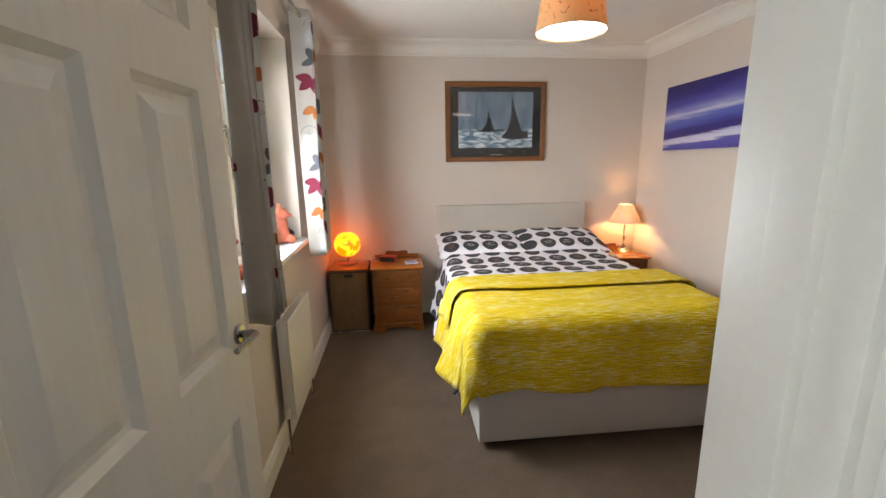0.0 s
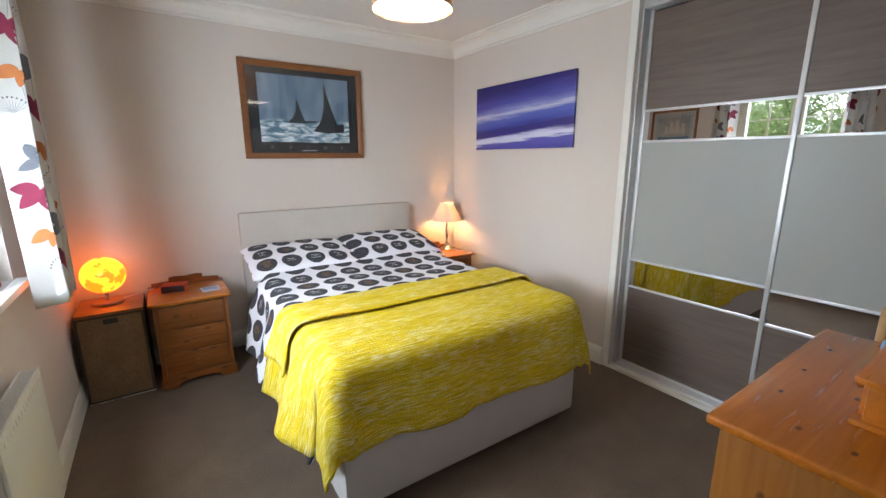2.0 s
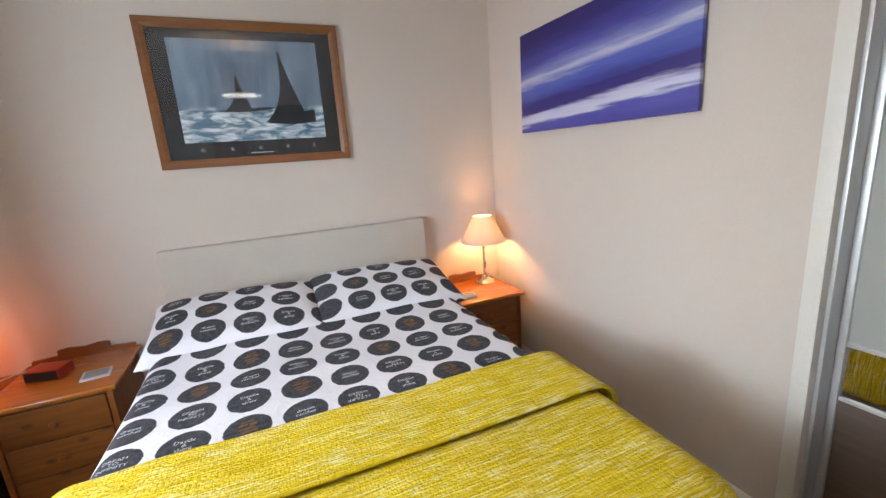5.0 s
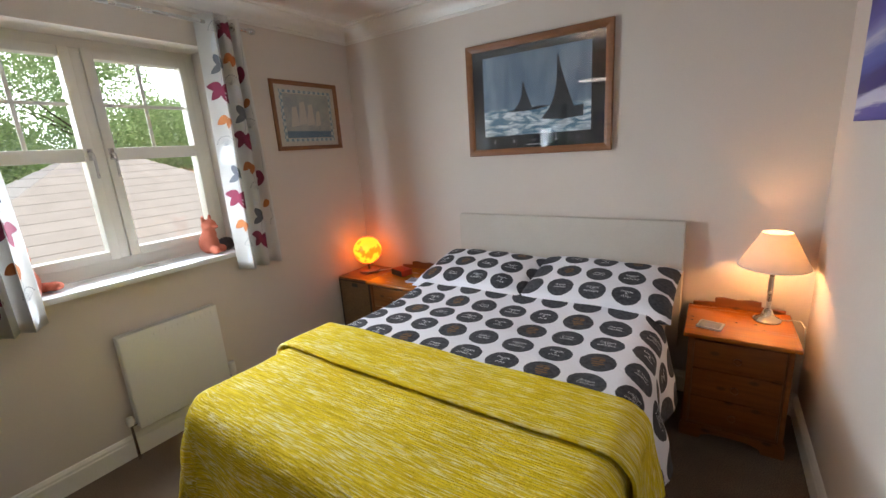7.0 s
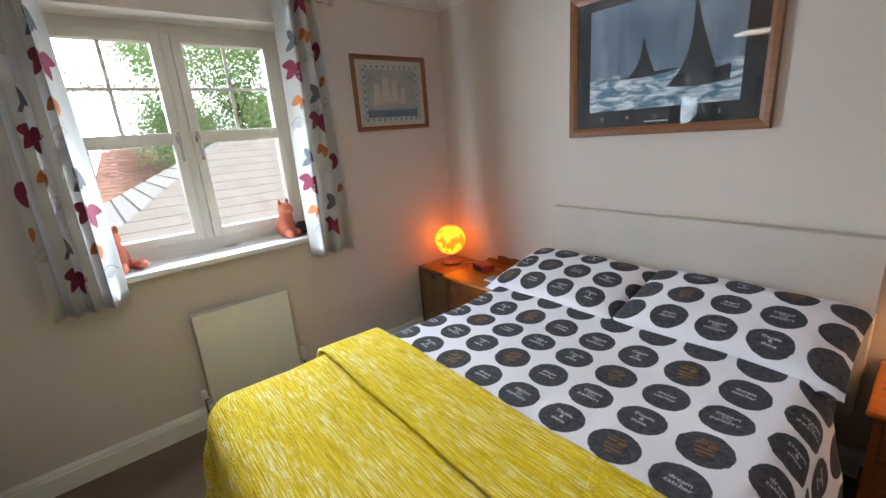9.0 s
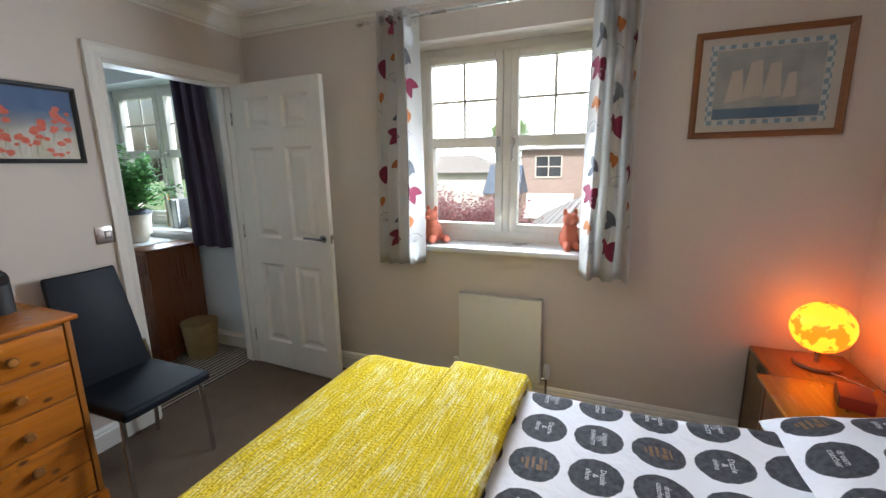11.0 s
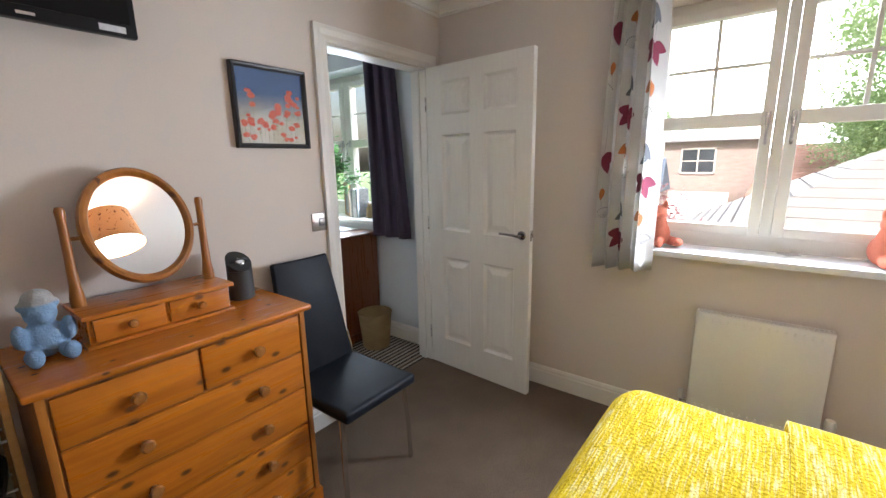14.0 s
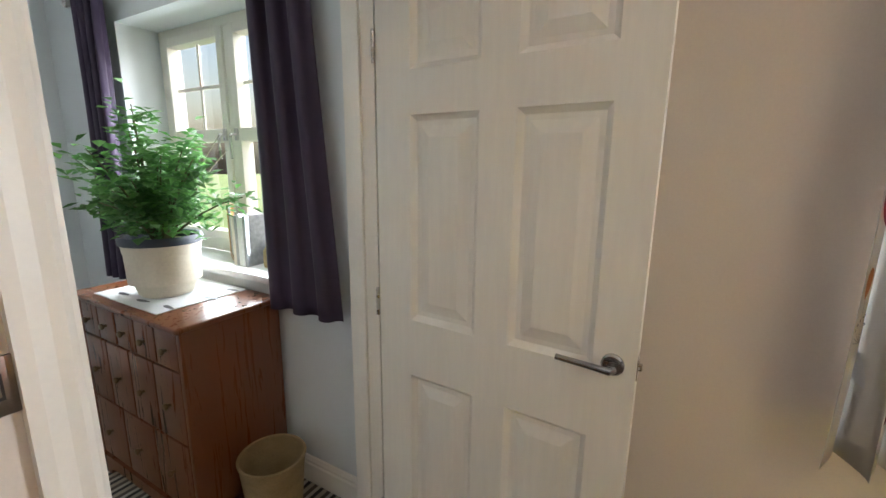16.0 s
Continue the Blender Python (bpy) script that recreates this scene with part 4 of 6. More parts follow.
# ---- curtains ----
M_CURT = translucent("printed_curtain", (0.66, 0.635, 0.60), (0.72, 0.71, 0.69), 0.48)
M_LEAF_R = surface("burgundy_print", (0.17, 0.014, 0.040), (0.22, 0.020, 0.055), 30, 0.9, 0.1)
M_LEAF_G = surface("grey_print", (0.10, 0.105, 0.125), (0.14, 0.145, 0.16), 30, 0.9, 0.1)
M_LEAF_O = surface("orange_print", (0.40, 0.125, 0.030), (0.46, 0.16, 0.05), 30, 0.9, 0.1)
M_LEAF_P = surface("pale_print", (0.66, 0.67, 0.69), (0.72, 0.72, 0.73), 40, 0.9, 0.1)
M_STEM = surface("stem_print", (0.36, 0.36, 0.37), (0.42, 0.42, 0.43), 30, 0.9, 0.1)
M_PLUM = surface("plum_curtain", (0.028, 0.017, 0.040), (0.048, 0.028, 0.064), 7, 0.65, 0.3, 300, stretch=(1, 1, 0.2))


def bisect(a, x):
    lo, hi = 1, len(a) - 1
    while lo < hi:
        m = (lo + hi) // 2
        if a[m] < x:
            lo = m + 1
        else:
            hi = m
    return lo


def leaf_shape(n, length, width, droop):
    pts = []
    for i in range(n + 1):
        t = i / n
        pts.append((length * t, width * math.sin(math.pi * t ** 0.75) ** 0.75 * 0.5 + droop * t * t))
    for i in range(n - 1, 0, -1):
        t = i / n
        pts.append((length * t, -width * math.sin(math.pi * t ** 0.75) ** 0.75 * 0.5 + droop * t * t))
    return pts


def curtain(name, label, category, top, hem, z0, z1, folds, x, amp, seed, mat, group, prints=True, flap=0):
    """A gathered curtain from y = top[0] to top[1]; flap: +1 or -1 where its first or last breadth stands open towards the window."""
    share = 0.34 if flap else 0.0

    def g(u, v):
        a = top[0] + (hem[0] - top[0]) * (1 - v)
        b = top[1] + (hem[1] - top[1]) * (1 - v)
        t = 1 - u if flap < 0 else u
        lead, far = (b, a) if flap < 0 else (a, b)
        am = amp * (1.0 + 0.18 * math.sin(3 * u + 5 * v + seed))
        sway = 0.006 * math.sin(5.0 * v + u * 5 + seed) * (1 - v)
        wide = 0.22 * (far - lead) if flap else 0.0
        if t < share:
            k = t / share
            px = x - 0.055 + (0.055 + am) * k - 0.010 * math.sin(math.pi * k)
            py = lead + wide * k
        else:
            r = (t - share) / (1 - share)
            ph = folds * 2 * math.pi * r + (0.0 if flap else seed)
            px = x + am * math.cos(ph + 0.25 * math.sin(4 * v + seed) * r)
            py = lead + wide + (far - lead - wide) * r + 0.007 * math.sin(2 * ph)
        return Vector((px + 0.014 * (1 - v), py + sway, z0 + (z1 - z0) * v))

    def f(u, v, off):
        p = g(u, v)
        n = (g(u + 0.002, v) - p).cross(g(u, v + 0.002) - p).normalized()
        return p + n * off

    ob = part(name, surf(g, folds * 24 + (20 if flap else 0), 26), mat)
    so = ob.modifiers.new("thickness", "SOLIDIFY")
    so.thickness, so.offset = 0.0016, 0
    tagged(ob, label, category, group)
    for k in range(2 * folds):
        r = (k + 0.5) / (2 * folds)
        p = g((1 - share) * (1 - r) if flap < 0 else share + (1 - share) * r, 0.97)
        part("eyelet", tube([(x + 0.021 * math.cos(q * math.pi / 10), p.y, ROD_Z + 0.021 * math.sin(q * math.pi / 10)) for q in range(21)], 0.004, 6), M_STEEL, ob, "dull steel eyelet")
    if prints:
        fine = [g(k / 400, 0.5) for k in range(401)]
        run = [0.0]
        for p, q in zip(fine, fine[1:]):
            run.append(run[-1] + (q - p).length)
        real = run[-1]

        def along(w):
            w = min(max(w, 0.0), 1.0) * real
            k = min(bisect(run, w), 400)
            return (k - 1 + (w - run[k - 1]) / max(1e-6, run[k] - run[k - 1])) / 400

        hgt = z1 - z0
        kinds = {"burgundy_petal": (bmesh.new(), M_LEAF_R), "grey_leaf": (bmesh.new(), M_LEAF_G), "orange_petal": (bmesh.new(), M_LEAF_O), "stem": (bmesh.new(), M_STEM), "pale_petal": (bmesh.new(), M_LEAF_P)}

        def put(kind, pts, cs, cz, deg, lay=0.0022):
            """A printed shape at cs metres along the cloth and cz metres above the hem."""
            c, w = math.cos(radians(deg)), math.sin(radians(deg))
            loc = [((cs + px * c - py * w) / real, (cz + px * w + py * c) / hgt) for px, py in pts]
            if min(q[0] for q in loc) < 0.01 or max(q[0] for q in loc) > 0.99 or min(q[1] for q in loc) < 0.005 or max(q[1] for q in loc) > 0.99:
                return
            h = len(pts) // 2
            lhs, rhs = loc[:h + 1], [loc[0]] + loc[:h:-1] + [loc[h]]
            bm2 = kinds[kind][0]
            cols = []
            for p, q in zip(lhs, rhs):
                cols.append([bm2.verts.new(f(along(p[0] + (q[0] - p[0]) * k / 4), p[1] + (q[1] - p[1]) * k / 4, lay)) for k in range(5)])
            for p, q in zip(cols, cols[1:]):
                for k in range(4):
                    bm2.faces.new((p[k], p[k + 1], q[k + 1], q[k]))

        def seed_head(cs, cz, r):
            for k in range(11):
                put("stem", leaf_shape(6, r, 0.0022, 0.0), cs, cz, 35 + 13 * k, 0.0014)
                put("grey_leaf", leaf_shape(6, 0.008, 0.006, 0.0), cs + r * math.cos(radians(35 + 13 * k)), cz + r * math.sin(radians(35 + 13 * k)), 35 + 13 * k, 0.0014)
            for deg in (-120, -88, -55):
                put("pale_petal", leaf_shape(12, 0.115, 0.052, 0.006), cs, cz, deg, 0.0010 + 0.0002 * (deg + 120) / 30)

        rnd = random.Random(int(seed * 10))
        tile, high, n = 0.235, 0.60, 0
        while n * tile < real:
            s0 = (n + 0.42) * tile if flap >= 0 else real - (n + 0.42) * tile
            up = (0.0, 0.33, 0.12)[n % 3] + rnd.uniform(-0.02, 0.02)
            for m in range(-1, 4):
                z = up + m * high
                for deg, ln in ((172, 0.092), (218, 0.100), (285, 0.098), (338, 0.086)):
                    put("burgundy_petal", leaf_shape(14, ln, 0.052, 0.006), s0, z + 0.45, deg)
                put("stem", leaf_shape(8, 0.16, 0.0032, 0.02), s0, z + 0.45, 80, 0.0016)
                put("orange_petal", leaf_shape(12, 0.080, 0.046, 0.006), s0 + 0.004, z + 0.29, 205)
                put("orange_petal", leaf_shape(12, 0.062, 0.032, -0.006), s0 + 0.008, z + 0.285, 268)
                put("stem", leaf_shape(8, 0.13, 0.003, 0.015), s0 + 0.01, z + 0.17, 92, 0.0016)
                put("grey_leaf", leaf_shape(12, 0.098, 0.044, 0.008), s0 - 0.02, z + 0.62, 300)
                put("grey_leaf", leaf_shape(12, 0.085, 0.038, -0.008), s0 + 0.02, z + 0.565, 215)
                seed_head(s0 + 0.03 * (-1) ** m, z + 0.13, 0.052)
            n += 1
        for nm, (b2, mt) in kinds.items():
            tagged(part(nm, b2, mt, ob), kind="stuff")
    return ob


ROD_Z, ROD_X = 2.243, 0.108
curtain("curtain", "white curtain with burgundy, grey and orange leaf print", "curtain", (1.145, 1.365), (1.105, 1.378), 0.855, 2.285, 3, ROD_X, 0.042, 1.0, M_CURT, "bedroom curtains", True, -1)
curtain("curtain", "white leaf-print curtain hanging beside the small picture", "curtain", (2.29, 2.50), (2.272, 2.515), 0.848, 2.285, 2, ROD_X, 0.046, 2.4, M_CURT, "bedroom curtains", True, 1)


def curtain_pole(y0, y1, label, at_x, z):
    c = thing("curtain_pole", label, "curtain pole", (0, 0, 0))
    part("pole", tube([(at_x, y0, z), (at_x, y1, z)], 0.0095, 14), M_STEEL, c)
    for y, s in ((y0, -1), (y1, 1)):
        part("finial", lathe([(0, 0), (0.013, 0), (0.016, 0.012), (0.019, 0.026), (0.013, 0.042), (0, 0.047)], 16, at=(at_x, y, z), rot=Matrix.Rotation(radians(-90 * s), 3, "X")), M_STEEL, c)
        b = tube([(0.0, y - s * 0.06, z), (at_x, y - s * 0.06, z)], 0.006, 8)
        lathe([(0, 0), (0.022, 0), (0.022, 0.006), (0, 0.007)], 16, b, (0.0005, y - s * 0.06, z), Matrix.Rotation(radians(90), 3, "Y"))
        part("bracket", b, M_STEEL, c)
    return c


curtain_pole(1.04, 2.575, "slim brushed steel curtain pole with finials", ROD_X, ROD_Z)


# ---- pictures ----
def picture_material(name, build):
    m, nt, b = base_material(name)
    nt.links.new(build(nt), b.inputs["Base Color"])
    b.inputs["Roughness"].default_value = 0.55
    return m


def orca_sea(nt):
    v = coords(nt)
    z = axis_of(nt, v, 2)
    sky = mixed(nt, ramp(nt, noise_out(nt, coords(nt, (6, 1, 2)), 1.5, 4), [(0.3, 0.0), (0.7, 1.0)]), (0.08, 0.135, 0.21), (0.24, 0.32, 0.40))
    foam = mixed(nt, ramp(nt, noise_out(nt, coords(nt, (5, 1, 16)), 2.0, 5, 0.65, 0.6), [(0.42, 0.0), (0.62, 1.0)]), (0.09, 0.19, 0.28), (0.78, 0.84, 0.86))
    return mixed(nt, ramp(nt, calc(nt, "ADD", z, 0.5), [(0.428, 1.0), (0.448, 0.0)]), sky, foam)


def canvas_paint(nt):
    v = coords(nt)
    t = calc(nt, "ADD", axis_of(nt, v, 2), calc(nt, "MULTIPLY", axis_of(nt, v, 0), -0.06))
    t = calc(nt, "ADD", t, calc(nt, "MULTIPLY", calc(nt, "SUBTRACT", noise_out(nt, coords(nt, (1.1, 1, 14)), 1.6, 4, 0.6), 0.5), 0.10))
    t = calc(nt, "ADD", calc(nt, "MULTIPLY", t, 1.9), 0.5)
    return ramp(nt, t, [(0.0, (0.065, 0.055, 0.30)), (0.12, (0.10, 0.09, 0.40)), (0.15, (0.62, 0.63, 0.74)), (0.21, (0.55, 0.54, 0.72)), (0.25, (0.04, 0.025, 0.19)), (0.33, (0.035, 0.022, 0.18)), (0.40, (0.06, 0.08, 0.36)),
                        (0.50, (0.10, 0.13, 0.46)), (0.56, (0.50, 0.50, 0.62)), (0.60, (0.22, 0.23, 0.50)), (0.72, (0.07, 0.065, 0.33)), (0.88, (0.030, 0.018, 0.16)), (1.0, (0.025, 0.015, 0.13))])


def ship_paint(nt):
    z = axis_of(nt, coords(nt), 2)
    n = noise_out(nt, coords(nt, (4, 1, 9)), 3, 4)
    sky = mixed(nt, ramp(nt, noise_out(nt, coords(nt), 7, 3), [(0.35, 0.0), (0.65, 1.0)]), (0.26, 0.29, 0.30), (0.42, 0.42, 0.38))
    sea = mixed(nt, n, (0.05, 0.12, 0.19), (0.13, 0.22, 0.30))
    return mixed(nt, ramp(nt, calc(nt, "ADD", z, 0.5), [(0.395, 1.0), (0.402, 0.0)]), sky, sea)


def border_paint(nt):
    ch = node(nt, "ShaderNodeTexChecker", Scale=46.0)
    ch.inputs["Color1"].default_value = col((0.20, 0.30, 0.36))
    ch.inputs["Color2"].default_value = col((0.52, 0.55, 0.53))
    nt.links.new(coords(nt), ch.inputs["Vector"])
    return ch.outputs[0]


def poppy_paint(nt):
    v = coords(nt)
    z = axis_of(nt, v, 2)
    low = mixed(nt, ramp(nt, noise_out(nt, v, 9, 4), [(0.4, 0.0), (0.6, 1.0)]), (0.42, 0.36, 0.22), (0.50, 0.47, 0.40))
    sky = mixed(nt, noise_out(nt, v, 6, 3), (0.035, 0.085, 0.20), (0.075, 0.14, 0.28))
    base = mixed(nt, ramp(nt, calc(nt, "ADD", z, 0.5), [(0.44, 1.0), (0.56, 0.0)]), sky, low)
    haze = ramp(nt, calc(nt, "ADD", calc(nt, "MULTIPLY", axis_of(nt, v, 2), -2.2), noise_out(nt, v, 7, 3)), [(0.55, 0.0), (0.95, 0.8)])
    return mixed(nt, haze, base, (0.62, 0.58, 0.52))


P_ORCA = picture_material("sea_print", orca_sea)
P_CANVAS = picture_material("canvas_paint", canvas_paint)
P_SHIP = picture_material("ship_print", ship_paint)
P_BORDER = picture_material("border_print", border_paint)
P_POPPY = picture_material("poppy_print", poppy_paint)
M_MATBLACK = surface("black_mount_card", (0.014, 0.014, 0.016), (0.02, 0.02, 0.022), 8, 0.7, 0.05)
M_MATCREAM = surface("cream_mount_card", (0.55, 0.50, 0.42), (0.58, 0.53, 0.45), 8, 0.8, 0.05)
M_FIN = surface("dark_print", (0.012, 0.014, 0.018), (0.03, 0.033, 0.04), 12, 0.55, 0.0)
M_BLKFRAME = surface("black_frame", (0.015, 0.015, 0.017), (0.022, 0.022, 0.024), 9, 0.35, 0.05, 90)


def picture_frame(name, label, at, rz, w, h, fw, fd, fmat, mount, mat_w, img, glass=True):
    """A framed picture in its own upright plane, facing -y."""
    p = thing(name, label, "picture", at, rz)
    prev = None
    bm = bmesh.new()
    for o, d in ((0.0, 0.0), (0.0, -fd), (0.004, -fd - 0.003), (fw * 0.6, -fd), (fw - 0.004, -fd + 0.006), (fw, -fd + 0.008), (fw, 0.0)):
        row = [bm.verts.new((sx * (w / 2 - o), d, sz * (h / 2 - o))) for sx, sz in ((-1, -1), (1, -1), (1, 1), (-1, 1))]
        if prev:
            for i in range(4):
                bm.faces.new((prev[i], prev[(i + 1) % 4], row[(i + 1) % 4], row[i]))
        prev = row
    part("frame", bm, fmat, p, smooth=False)
    iw, ih = w / 2 - fw, h / 2 - fw
    if mount:
        part("mount", boxes(((-iw, -fd + 0.013, -ih), (iw, -0.002, ih))), mount, p, smooth=False)
    pw, ph = iw - mat_w[0], ih - mat_w[1]
    part("print", boxes(((-pw, -fd + 0.0115, -ph + mat_w[2]), (pw, -fd + 0.0125, ph + mat_w[2]))), img, p, smooth=False)
    if glass:
        part("glass", boxes(((-iw, -fd + 0.0085, -ih), (iw, -fd + 0.0095, ih))), M_GLASS, p, "clear picture glass", smooth=False).visible_shadow = False
    return p


op = picture_frame("framed_poster", "wood-framed sea poster with two dark fins", (1.535, L - 0.001, 1.765), 0, 0.915, 0.690, 0.042, 0.024, M_FRAME, M_MATBLACK, (0.075, 0.062, 0.018), P_ORCA)


def fin(cx, z0, hgt, w, lean):
    pts = []
    for i in range(13):
        t = i / 12
        pts.append((cx - w * 0.42 * (1 - t) ** 4 + lean * t, z0 + hgt * t))
    for i in range(12, -1, -1):
        t = i / 12
        pts.append((cx + lean * t + 0.010 + w * 0.52 * (1 - t) ** 1.25, z0 + hgt * t * 0.985))
    return pts


part("small_fin", prism(fin(-0.085, -0.075, 0.165, 0.13, 0.012), 0.0006, "y", base=-0.0142), M_FIN, op, smooth=False)
part("large_fin", prism(fin(0.140, -0.135, 0.345, 0.22, 0.004), 0.0006, "y", base=-0.0142), M_FIN, op, smooth=False)
part("dark_back", prism([(-0.185, -0.078), (-0.12, -0.068), (-0.04, -0.064), (0.05, -0.060), (0.11, -0.066), (0.02, -0.078), (-0.08, -0.083)], 0.0005, "y", base=-0.0140), M_FIN, op, smooth=False)
part("dark_back", prism([(0.05, -0.14), (0.12, -0.115), (0.22, -0.085), (0.298, -0.078), (0.298, -0.140), (0.18, -0.150)], 0.0005, "y", base=-0.0140), M_FIN, op, smooth=False)
for k, ch in enumerate("ORCAS"):
    lt = bmesh.new()
    add_flat(lt, words(ch, 0.024), lambda x, y: (-0.27 + 0.135 * k + x, -0.0125, -0.262 + y))
    part("letter", lt, M_PRINT, op, smooth=False)
cap = bmesh.new()
add_flat(cap, ([Vector((-0.05, -0.002, 0)), Vector((0.06, -0.002, 0)), Vector((0.06, 0.002, 0)), Vector((-0.05, 0.002, 0))], [(0, 1, 2, 3)]), lambda x, y: (x, -0.0125, -0.285 + y))
part("caption", cap, M_PRINT, op, smooth=False)

cv = thing("canvas_painting", "purple and blue streaked seascape canvas", "painting", (W - 0.001, 2.580, 1.745), -90)
part("canvas", boxes(((-0.527, -0.026, -0.256), (0.527, -0.006, 0.256)), bevel=0.003), P_CANVAS, cv)
part("stretcher", boxes(((-0.515, -0.006, -0.244), (0.515, 0.0, 0.244))), M_RACK, cv, "pale wooden stretcher behind the canvas")

sp = picture_frame("framed_ship_print", "wood-framed ship print with a cream mount", (0.001, 3.025, 1.777), 90, 0.575, 0.462, 0.028, 0.018, M_FRAME, M_MATCREAM, (0.062, 0.055, 0.0), P_SHIP)
bd = bmesh.new()
for a in (((-0.225, -0.172), (0.225, -0.154)), ((-0.225, 0.154), (0.225, 0.172)), ((-0.225, -0.154), (-0.2, 0.154)), ((0.2, -0.154), (0.225, 0.154))):
    box(bd, (a[0][0], -0.0075, a[0][1]), (a[1][0], -0.0066, a[1][1]))
part("patterned_border", bd, P_BORDER, sp, smooth=False)
sl = bmesh.new()
for x, z, a, b in ((-0.12, -0.075, 0.07, 0.14), (-0.05, -0.06, 0.075, 0.16), (0.02, -0.065, 0.07, 0.15), (0.085, -0.07, 0.05, 0.11)):
    prism([(x - a / 2, z), (x + a / 2, z + 0.01), (x + a * 0.35, z + b), (x - a * 0.2, z + b * 0.95)], 0.0005, "y", sl, -0.0073)
part("pale_sails", sl, M_MATCREAM, sp, smooth=False)

pop = picture_frame("framed_poppy_print", "black-framed print of red poppies under blue sky", (1.239, 0.001, 1.656), 180, 0.350, 0.345, 0.020, 0.026, M_BLKFRAME, None, (0.0, 0.0, 0.0), P_POPPY)


M_POPPY = surface("poppy_red", (0.58, 0.060, 0.030), (0.70, 0.16, 0.09), 60, 0.6, 0.0)
M_STALK = surface("poppy_stalk", (0.20, 0.20, 0.12), (0.34, 0.30, 0.20), 40, 0.7, 0.0)


def poppies():
    """Printed poppy heads and stalks on the black-framed picture."""
    rnd = random.Random(21)
    heads, stalks = bmesh.new(), bmesh.new()
    for k in range(46):
        x, z = rnd.uniform(-0.138, 0.138), -0.135 + 0.215 * rnd.random() ** 1.1
        r = rnd.uniform(0.007, 0.016) * (1.15 - 1.6 * max(0.0, z))
        lean = rnd.uniform(-0.012, 0.012)
        prism([(x - 0.0007, z), (x + 0.0007, z), (x + lean + 0.0007, max(-0.148, z - 0.06)), (x + lean - 0.0007, max(-0.148, z - 0.06))], 0.0003, "y", stalks, -0.0150)
        pts = []
        for i in range(11):
            a = 2 * math.pi * i / 11
            rr = r * rnd.uniform(0.75, 1.1)
            pts.append((max(-0.152, min(0.152, x + rr * 1.15 * math.cos(a))), max(-0.150, min(0.150, z + rr * 0.8 * math.sin(a)))))
        prism(pts, 0.0003, "y", heads, -0.0152 - 0.00001 * k)
    tagged(part("poppy_heads", heads, M_POPPY, pop, smooth=False), kind="stuff")
    tagged(part("poppy_stalks", stalks, M_STALK, pop, smooth=False), kind="stuff")


poppies()


# ---- television ----
tv = thing("television", "small black wall-mounted flat television", "television", (2.006, 0.0, 1.985), 180)
M_SCREEN = surface("dark_screen", (0.006, 0.006, 0.007), (0.008, 0.008, 0.009), 3, 0.30, 0.0, fine=0.0, spec=0.08)
M_TVBLACK = surface("television_black", (0.008, 0.008, 0.009), (0.011, 0.011, 0.012), 8, 0.35, 0.02, spec=0.15)
part("bezel", boxes(((-0.268, -0.085, -0.162), (0.268, -0.052, 0.162)), bevel=0.006), M_TVBLACK, tv)
part("screen", boxes(((-0.250, -0.0862, -0.125), (0.250, -0.0852, 0.145))), M_SCREEN, tv, "dark glossy screen", smooth=False)
part("back_housing", boxes(((-0.18, -0.052, -0.11), (0.18, -0.03, 0.11)), bevel=0.01), M_BLACK, tv)
part("wall_bracket", boxes(((-0.07, -0.03, -0.07), (0.07, 0.0, 0.07)), bevel=0.002), M_BLACK, tv)
part("sticker", boxes(((0.165, -0.0862, -0.152), (0.235, -0.0852, -0.133))), M_PRINT, tv, "white rectangular sticker", smooth=False)
part("badge", boxes(((-0.02, -0.0862, -0.150), (0.02, -0.0852, -0.142))), M_STEEL, tv, smooth=False)


# ---- chair ----
def chair():
    c = thing("chair", "black leatherette dining chair with chrome legs", "chair", (1.205, 0.33, 0))
    st = bmesh.new()
    box(st, (-0.205, -0.16, 0.405), (0.205, 0.265, 0.455), 0.022, 4)
    part("seat", st, M_LEATHER, c)
    path = [(-0.165, 0.43), (-0.175, 0.52), (-0.195, 0.66), (-0.225, 0.82), (-0.262, 0.975)]

    def back(u, v):
        k = v * (len(path) - 1)
        i = min(int(k), len(path) - 2)
        f = k - i
        y = path[i][0] + (path[i + 1][0] - path[i][0]) * f
        z = path[i][1] + (path[i + 1][1] - path[i][1]) * f
        hw = 0.195 - 0.045 * v
        return Vector((hw * (2 * u - 1), y - 0.012 * (2 * u - 1) ** 2 + 0.018, z))

    bk = surf(back, 12, 16, thick=0.034)
    ob = part("backrest", bk, M_LEATHER, c)
    bv = ob.modifiers.new("round", "BEVEL")
    bv.width, bv.segments = 0.010, 3
    for s in (-1, 1):
        part("front_leg", tube([(s * 0.18, 0.20, 0.41), (s * 0.192, 0.216, 0.2), (s * 0.195, 0.222, 0.0)], 0.011, 12), M_CHROME, c)
        part("back_leg", tube([(s * 0.19, -0.20, 0.56), (s * 0.198, -0.185, 0.48), (s * 0.198, -0.175, 0.40), (s * 0.200, -0.205, 0.2), (s * 0.203, -0.225, 0.0)], 0.011, 12), M_CHROME, c)
        part("side_rail", tube([(s * 0.185, -0.17, 0.400), (s * 0.18, 0.19, 0.400)], 0.010, 10), M_CHROME, c)


chair()


